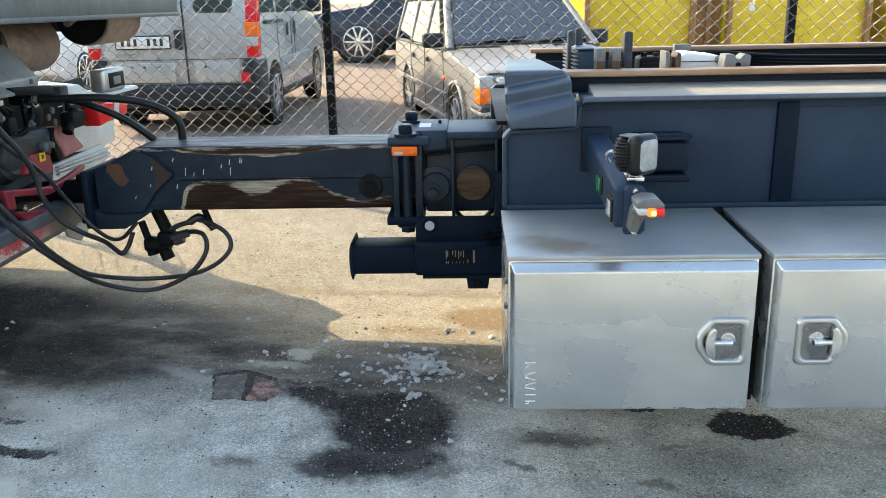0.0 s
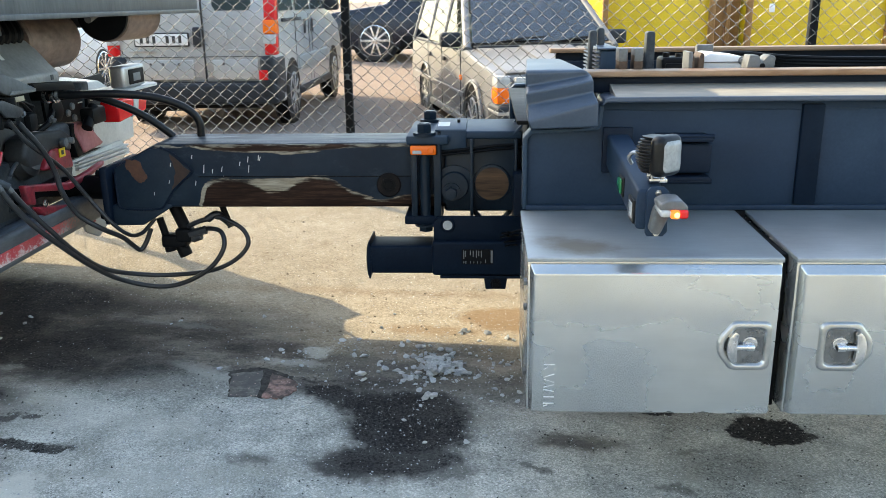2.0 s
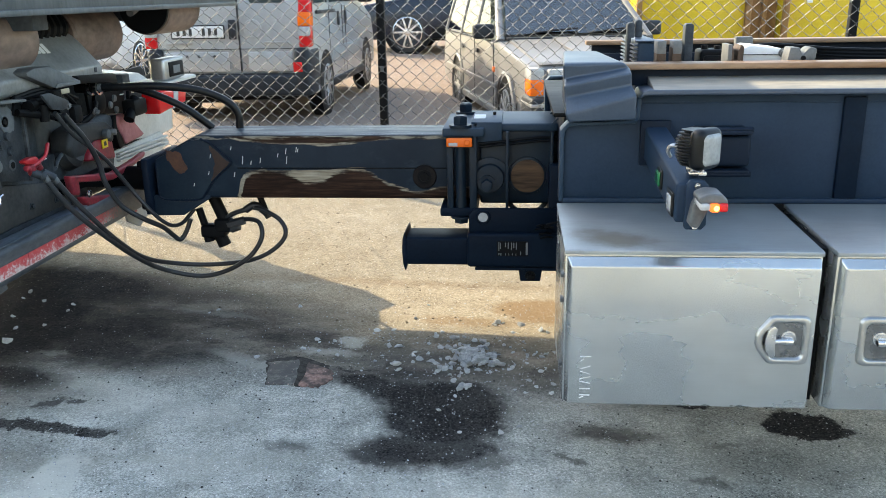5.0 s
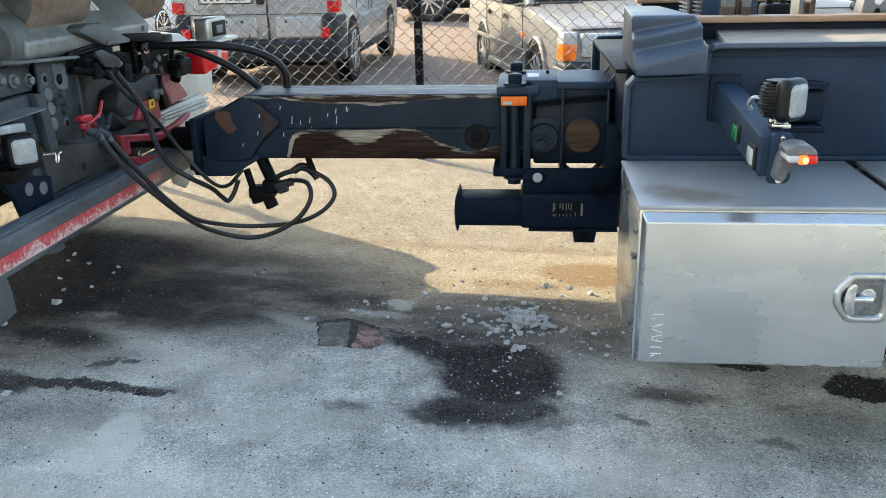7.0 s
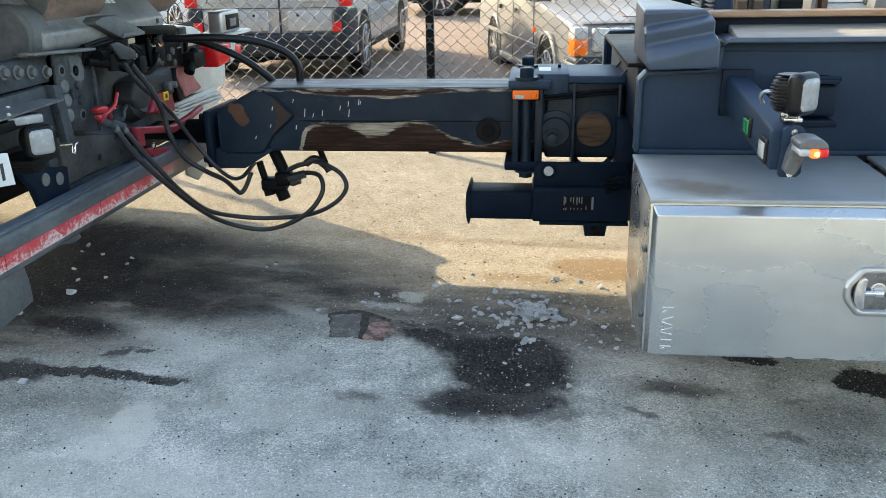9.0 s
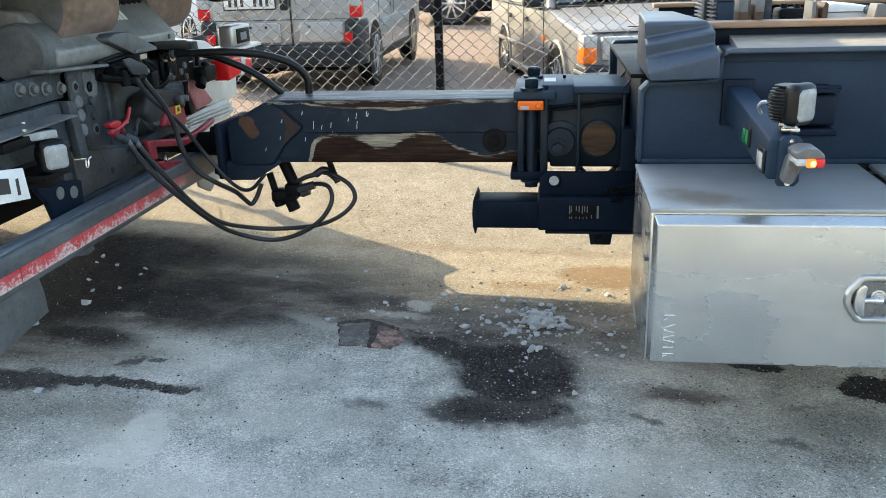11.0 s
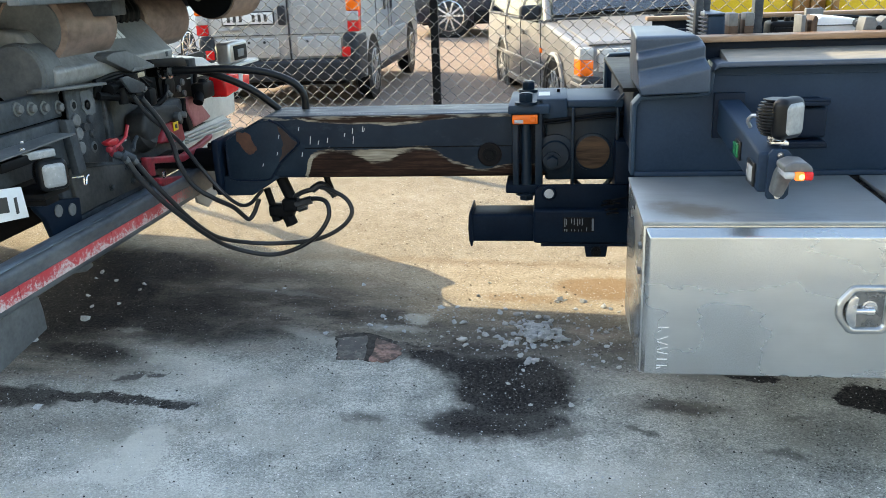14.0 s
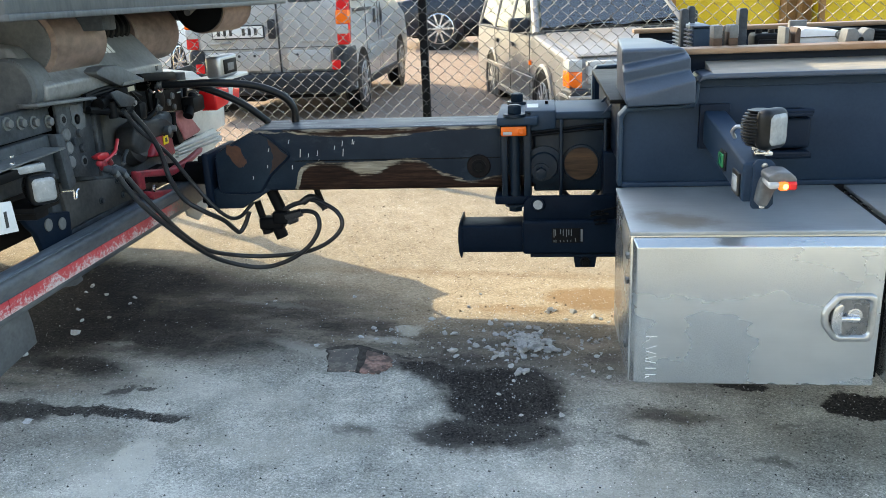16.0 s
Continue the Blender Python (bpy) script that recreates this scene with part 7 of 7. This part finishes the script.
    pane("windscreen", [Vector(p) + off for p in ((-1.40, -0.74, 0.985), (-1.40, 0.74, 0.985), (-2.14, 0.60, 1.485), (-2.14, -0.60, 1.485))], c, M_CLEARGLASS, label="windscreen glass").visible_shadow = False
    pane("rear_window", [(-4.66, -0.70, 1.0), (-4.66, 0.70, 1.0), (-4.40, 0.62, 1.48), (-4.40, -0.62, 1.48)], c, M_CLEARGLASS).visible_shadow = False
    part("roof", prism([(-2.10, 1.505), (-2.17, 1.530), (-2.4, 1.555), (-4.3, 1.535), (-4.42, 1.495), (-4.30, 1.490), (-2.20, 1.495)], "y", -0.69, 0.69, 0.012, 2), M_VOLVO, c, local=True)
    part("cabin_deck", box(-4.60, -1.46, -0.76, 0.76, 0.960, 0.982, 0.006), M_SEAT, c, local=True)
    part("dashboard", box(-1.75, -1.42, -0.72, 0.72, 0.975, 1.015, 0.015, 3), M_BUMPER, c, local=True)
    part("rear_seat", box(-3.45, -3.30, -0.62, 0.62, 0.97, 1.12, 0.05, 3), M_SEAT, c, local=True)
    part("steering_wheel", tube([(-1.86 - 0.05 * math.sin(radians(a)), 0.38 + 0.17 * math.cos(radians(a)), 1.03 + 0.12 * math.sin(radians(a))) for a in range(-30, 211, 20)], 0.013, 8, 3), M_BLACK, c, local=True)
    part("rear_mirror", box(-2.02, -1.98, -0.11, 0.11, 1.38, 1.44, 0.012, 2), M_BLACK, c, local=True)
    part("scuttle", box(-1.42, -1.28, -0.74, 0.74, 0.97, 1.0, 0.01), M_BUMPER, c, local=True)
    for y in (-0.55, 0.12):
        part("wiper", tube([(-1.36, y, 1.02), (-1.39, y + 0.28, 1.055), (-1.40, y + 0.58, 1.075)], 0.009, 6, 4), M_BLACK, c, local=True)
    part("underbody", box(-4.5, -0.3, -0.62, 0.62, 0.18, 0.32, 0.02), M_BLACK, c, local=True)
    return c


estate_car()


def far_car(name, m, paint, label, half, length, hgt, wheels, rim_spokes=10, r=0.37, clad=False):
    c = thing(name, m=m, label=label, category="car")
    side = [(0.0, 0.35), (-0.02, 0.70), (-0.15, 0.86), (-1.15, 1.0), (-1.9, hgt - 0.05), (-2.3, hgt), (-length + 0.4, hgt - 0.04), (-length + 0.05, 0.98), (-length, 0.45), (-length + 0.2, 0.26), (-0.3, 0.24)]
    part("body", shell(side, half, 0.95, 0.25, 0.05), paint, c, local=True)
    for s in (-1, 1):
        yy = lambda z: s * (half * (1 - 0.25 * (z - 0.95)) + 0.004)
        pane("side_window", [(x, yy(z), z) for x, z in ((-1.55, 1.04), (-2.6, 1.04), (-2.6, hgt - 0.12), (-2.1, hgt - 0.12))], c)
        pane("side_window", [(x, yy(z), z) for x, z in ((-2.7, 1.04), (-length + 0.5, 1.04), (-length + 0.7, hgt - 0.12), (-2.7, hgt - 0.12))], c)
        for x in wheels:
            arch(c, x, s * (half - 0.01), s, r * 0.99)
            wheel(c, x, s * (half + 0.004), s, r, 0.22, rim_spokes, M_CHROME)
        if clad:
            part("sill_cladding", box(wheels[1] + 0.45, wheels[0] - 0.45, s * half - 0.03, s * half + 0.02, 0.25, 0.45, 0.02), M_BLACK, c, local=True)
        part("door_seam", box(-2.65, -2.64, s * (half + 0.001) - 0.003, s * (half + 0.001) + 0.003, 0.4, 1.0, 0.001), M_BLACK, c, local=True)
        part("tail_lamp", box(-length - 0.01, -length + 0.25, s * (half - 0.09) - 0.09, s * (half - 0.09) + 0.09, 0.85, 1.02, 0.02), M_REDLENS, c, local=True)
    n = Vector((0.48, 0, 0.75)).normalized() * 0.05
    pane("windscreen", [Vector(p) + n for p in ((-1.25, -0.62, 1.03), (-1.25, 0.62, 1.03), (-1.85, 0.52, hgt - 0.10), (-1.85, -0.52, hgt - 0.10))], c)
    part("underbody", box(-length + 0.4, -0.4, -half * 0.7, half * 0.7, 0.2, 0.36, 0.02), M_BLACK, c, local=True)
    return c


far_car("off_road_car", pose(-2.86, 16.9, ground_z(-2.3, 16.0), 0, 0, 180), M_SUV, "dark blue off-road car with bright multi-spoke wheels", 0.93, 4.7, 1.75, (-0.95, -3.75), 10, 0.37, True)
far_car("white_car", pose(-6.19, 11.35, ground_z(-5.5, 12.0), 0, 0, -90), M_WHITE, "white hatchback car parked beside the van", 0.88, 4.3, 1.45, (-0.9, -3.45), 10, 0.32)


def skip_container(x0, x1, y, ribs, label):
    z0 = ground_z((x0 + x1) / 2, y)
    k = thing("yellow_container", ((x0 + x1) / 2, y + 1.2, z0), 0, label, "container", "yellow steel containers")
    part("wall", box(x0, x1, y, y + 2.4, z0 + 0.12, z0 + 2.5, 0.01), M_YELLOW, k)
    part("bottom_rail", box(x0, x1, y - 0.03, y, z0 + 0.02, z0 + 0.22, 0.01), M_YELLOW, k)
    part("top_rail", box(x0, x1, y - 0.05, y, z0 + 2.38, z0 + 2.5, 0.01), M_YELLOW, k)
    for x in ribs:
        part("rib", box(x, x + 0.10, y - 0.07, y, z0 + 0.2, z0 + 2.4, 0.012), M_YELLOW, k)
    for x in (x0, x1 - 0.08):
        part("corner_post", box(x, x + 0.08, y - 0.09, y + 0.02, z0 + 0.1, z0 + 2.5, 0.012), M_BROWNSTEEL, k, "brownish corner post")
    part("panel_seam", box(x0 + 0.05, x1 - 0.05, y - 0.006, y, z0 + 1.12, z0 + 1.135, 0.002), M_YELLOW, k)
    return k


skip_container(1.80, 3.42, 13.2, [], "bright yellow steel container with brown corner posts")
kc = skip_container(3.84, 5.9, 13.1, [], "bright yellow steel container beside another one")
part("sticker", box(4.17, 4.245, 13.088, 13.102, 1.26, 1.38, 0.001), M_WHITE, kc, "small white sticker")
skip_container(6.20, 9.4, 12.9, [7.4, 8.4], "yellow steel container with brown frame")

# brown upright fills the gap between the first two containers
gap_post = thing("steel_post", (3.63, 13.35, ground_z(3.63, 13.3)), 0, "brown upright filling the gap between the yellow containers", "post")
part("shaft", box(3.44, 3.82, 13.30, 13.45, ground_z(3.63, 13.3), 2.6, 0.01), M_BROWNSTEEL, gap_post)
part("flange", box(3.60, 3.66, 13.22, 13.30, ground_z(3.63, 13.3), 2.6, 0.008), M_BROWNSTEEL, gap_post)
# an added, unseen light wall closes the yard behind the camera and bounces light
back = part("bounce_wall", box(-16, 14, -9.4, -9.0, -0.5, 6.0, 0.02), varied("pale_render", (0.40, 0.39, 0.36), (0.53, 0.52, 0.48), 0.85, 0, 1.2, 30, 0.1, 0.004))
tagged(back, "unseen pale rendered wall added to bounce light into the yard", "wall", kind="structure")


# ---- loose stones ----
def rock(rng, r):
    bm = bmesh.new()
    bmesh.ops.create_icosphere(bm, subdivisions=1, radius=r)
    for v in bm.verts:
        v.co *= 0.50 + 0.85 * rng.random()
        v.co.z *= 0.62
    return bm


def stones():
    rng = random.Random(11)
    named = [(-0.417, 3.523, 0.030), (0.012, 3.567, 0.030), (-0.207, 3.161, 0.014), (-0.004, 4.019, 0.024), (0.027, 3.023, 0.016), (-0.349, 4.195, 0.012), (-2.117, 3.56, 0.03), (-2.349, 4.132, 0.022), (-2.218, 4.028, 0.017), (-2.339, 4.051, 0.015), (-2.258, 3.825, 0.018), (-2.166, 3.697, 0.018), (-2.055, 3.997, 0.020), (-2.042, 3.922, 0.015), (-2.057, 3.747, 0.014), (-2.216, 3.326, 0.018), (-1.881, 2.801, 0.022), (-1.341, 4.016, 0.014), (-1.372, 3.974, 0.011), (0.10, 4.0, 0.022), (0.19, 3.95, 0.022), (0.22, 3.93, 0.016),
             (-0.11, 3.36, 0.026), (-0.14, 3.34, 0.02), (-0.17, 3.40, 0.02), (0.09, 3.07, 0.016), (-0.55, 3.86, 0.022), (-0.40, 3.47, 0.02), (-0.47, 3.70, 0.02), (-0.43, 3.70, 0.024), (-0.12, 3.01, 0.014)]
    meshes = []
    for k in range(6):
        bm = rock(rng, 1.0)
        me = bpy.data.meshes.new("pebble")
        bm.to_mesh(me)
        bm.free()
        me.materials.append(M_STONE)
        meshes.append(me)
    spots = list(named)
    while len(spots) < 165:                              # the heap
        a, d = rng.random() * 2 * math.pi, abs(rng.gauss(0, 0.5))
        x, y = -0.115 + 0.20 * d * math.cos(a), 3.60 + 0.17 * d * math.sin(a)
        spots.append((x, y, 0.008 + 0.012 * rng.random()))
    while len(spots) < 285:                              # strewn round it
        x, y = rng.gauss(0.02, 0.30), rng.gauss(3.64, 0.17)
        spots.append((x, y, 0.005 + 0.010 * rng.random()))
    for i, (x, y, r) in enumerate(spots):
        r *= 0.78 if i < len(named) else 1.0
        ob = new("pebble", meshes[rng.randrange(6)])
        near = math.hypot((x + 0.13) / 0.13, (y - 3.62) / 0.12)
        lift = max(0.0, 0.030 * (1 - near)) if r < 0.025 else 0
        ob.matrix_basis = pose(x, y, ground_z(x, y) + r * 0.3 + lift, rng.random() * 25, rng.random() * 25, rng.random() * 360) @ Matrix.Scale(r, 4)
        tagged(ob, "pale grey crushed stone lying loose on the asphalt", "stone", "loose stones on the yard")
    # grit too fine to count: pale and dark over the asphalt, brown over the sand
    def scatter(name, label, mat, count, spot):
        verts, faces = [], []
        for k in range(count):
            x, y, r = spot()
            if r <= 0:
                continue
            z, i, a = ground_z(x, y), len(verts), rng.random() * 3
            for q in range(5):
                verts.append((x + r * math.cos(a + q * 1.257) * (0.7 + 0.6 * rng.random()), y + r * math.sin(a + q * 1.257) * (0.7 + 0.6 * rng.random()), z - 0.001))
            verts.append((x, y, z + r * 0.8))
            faces += [(i + q, i + (q + 1) % 5, i + 5) for q in range(5)]
        me = bpy.data.meshes.new(name)
        me.from_pydata(verts, [], faces)
        me.materials.append(mat)
        tagged(new(name, me), label, "grit", kind="stuff")

    def pale_spot():
        if rng.random() < 0.1:
            return rng.gauss(-0.05, 0.45), rng.gauss(3.7, 0.3), 0.002 + 0.003 * rng.random()
        x, y = -3.2 + 4.8 * rng.random(), 1.85 + 3.1 * rng.random()
        thin = (y > 3.25 and x < -0.7 and rng.random() < 0.85) or (y > 3.9 and rng.random() < 0.7)
        return x, y, 0 if thin else 0.0018 + 0.0034 * rng.random() ** 3

    def dark_spot():
        return -3.0 + 4.6 * rng.random(), 1.85 + 2.0 * rng.random(), 0.0018 + 0.0042 * rng.random() ** 3

    def brown_spot():
        return -2.0 + 2.3 * rng.random(), 3.95 + 1.9 * rng.random() ** 1.3, 0.003 + 0.007 * rng.random() ** 3

    scatter("grit", "pale fine grit strewn over the asphalt", M_STONE, 9000, pale_spot)
    scatter("dark_grit", "dark fine grit strewn over the asphalt", M_DARKGRIT, 2800, dark_spot)
    scatter("sand_grit", "small brown stones strewn over the sandy ground", M_BROWNSTONE, 420, brown_spot)

    def laid(bm):
        """Follows the fall of the yard."""
        for v in bm.verts:
            v.co.z += ground_z(v.co.x, v.co.y) - zc
        return bm

    # two old paving stones showing through the asphalt
    zc = ground_z(-0.8, 3.4)
    joint = thing("paving_joint", (-0.8, 3.4, zc), 0, "dark dirt joint round two paving stones", "asphalt rim")
    part("rim", laid(prism(ragged([(-0.962, 3.510), (-0.905, 3.532), (-0.849, 3.556), (-0.785, 3.538), (-0.690, 3.480), (-0.672, 3.44), (-0.70, 3.30), (-0.768, 3.290), (-0.812, 3.305), (-0.90, 3.292), (-0.935, 3.43)], 0.005, 7, 9), "z", zc - 0.01, zc + 0.0015, 0)), M_DARKJOINT, joint)
    for pts, mat, lab in (([(-0.942, 3.485), (-0.822, 3.520), (-0.790, 3.303), (-0.896, 3.288)], M_OLDSTONE, "dark worn paving stone sunk in the asphalt"),
                          ([(-0.780, 3.494), (-0.700, 3.455), (-0.664, 3.43), (-0.652, 3.355), (-0.690, 3.290), (-0.766, 3.288)], M_PINKSTONE, "reddish worn paving stone sunk in the asphalt")):
        pts = ragged(pts, 0.006, len(pts), 7)
        part("stone", laid(prism(pts, "z", zc - 0.03, zc + 0.005, 0.003, 2)), mat, thing("paving_stone", (pts[0][0], pts[0][1], zc), 0, lab, "paving stone"))


stones()
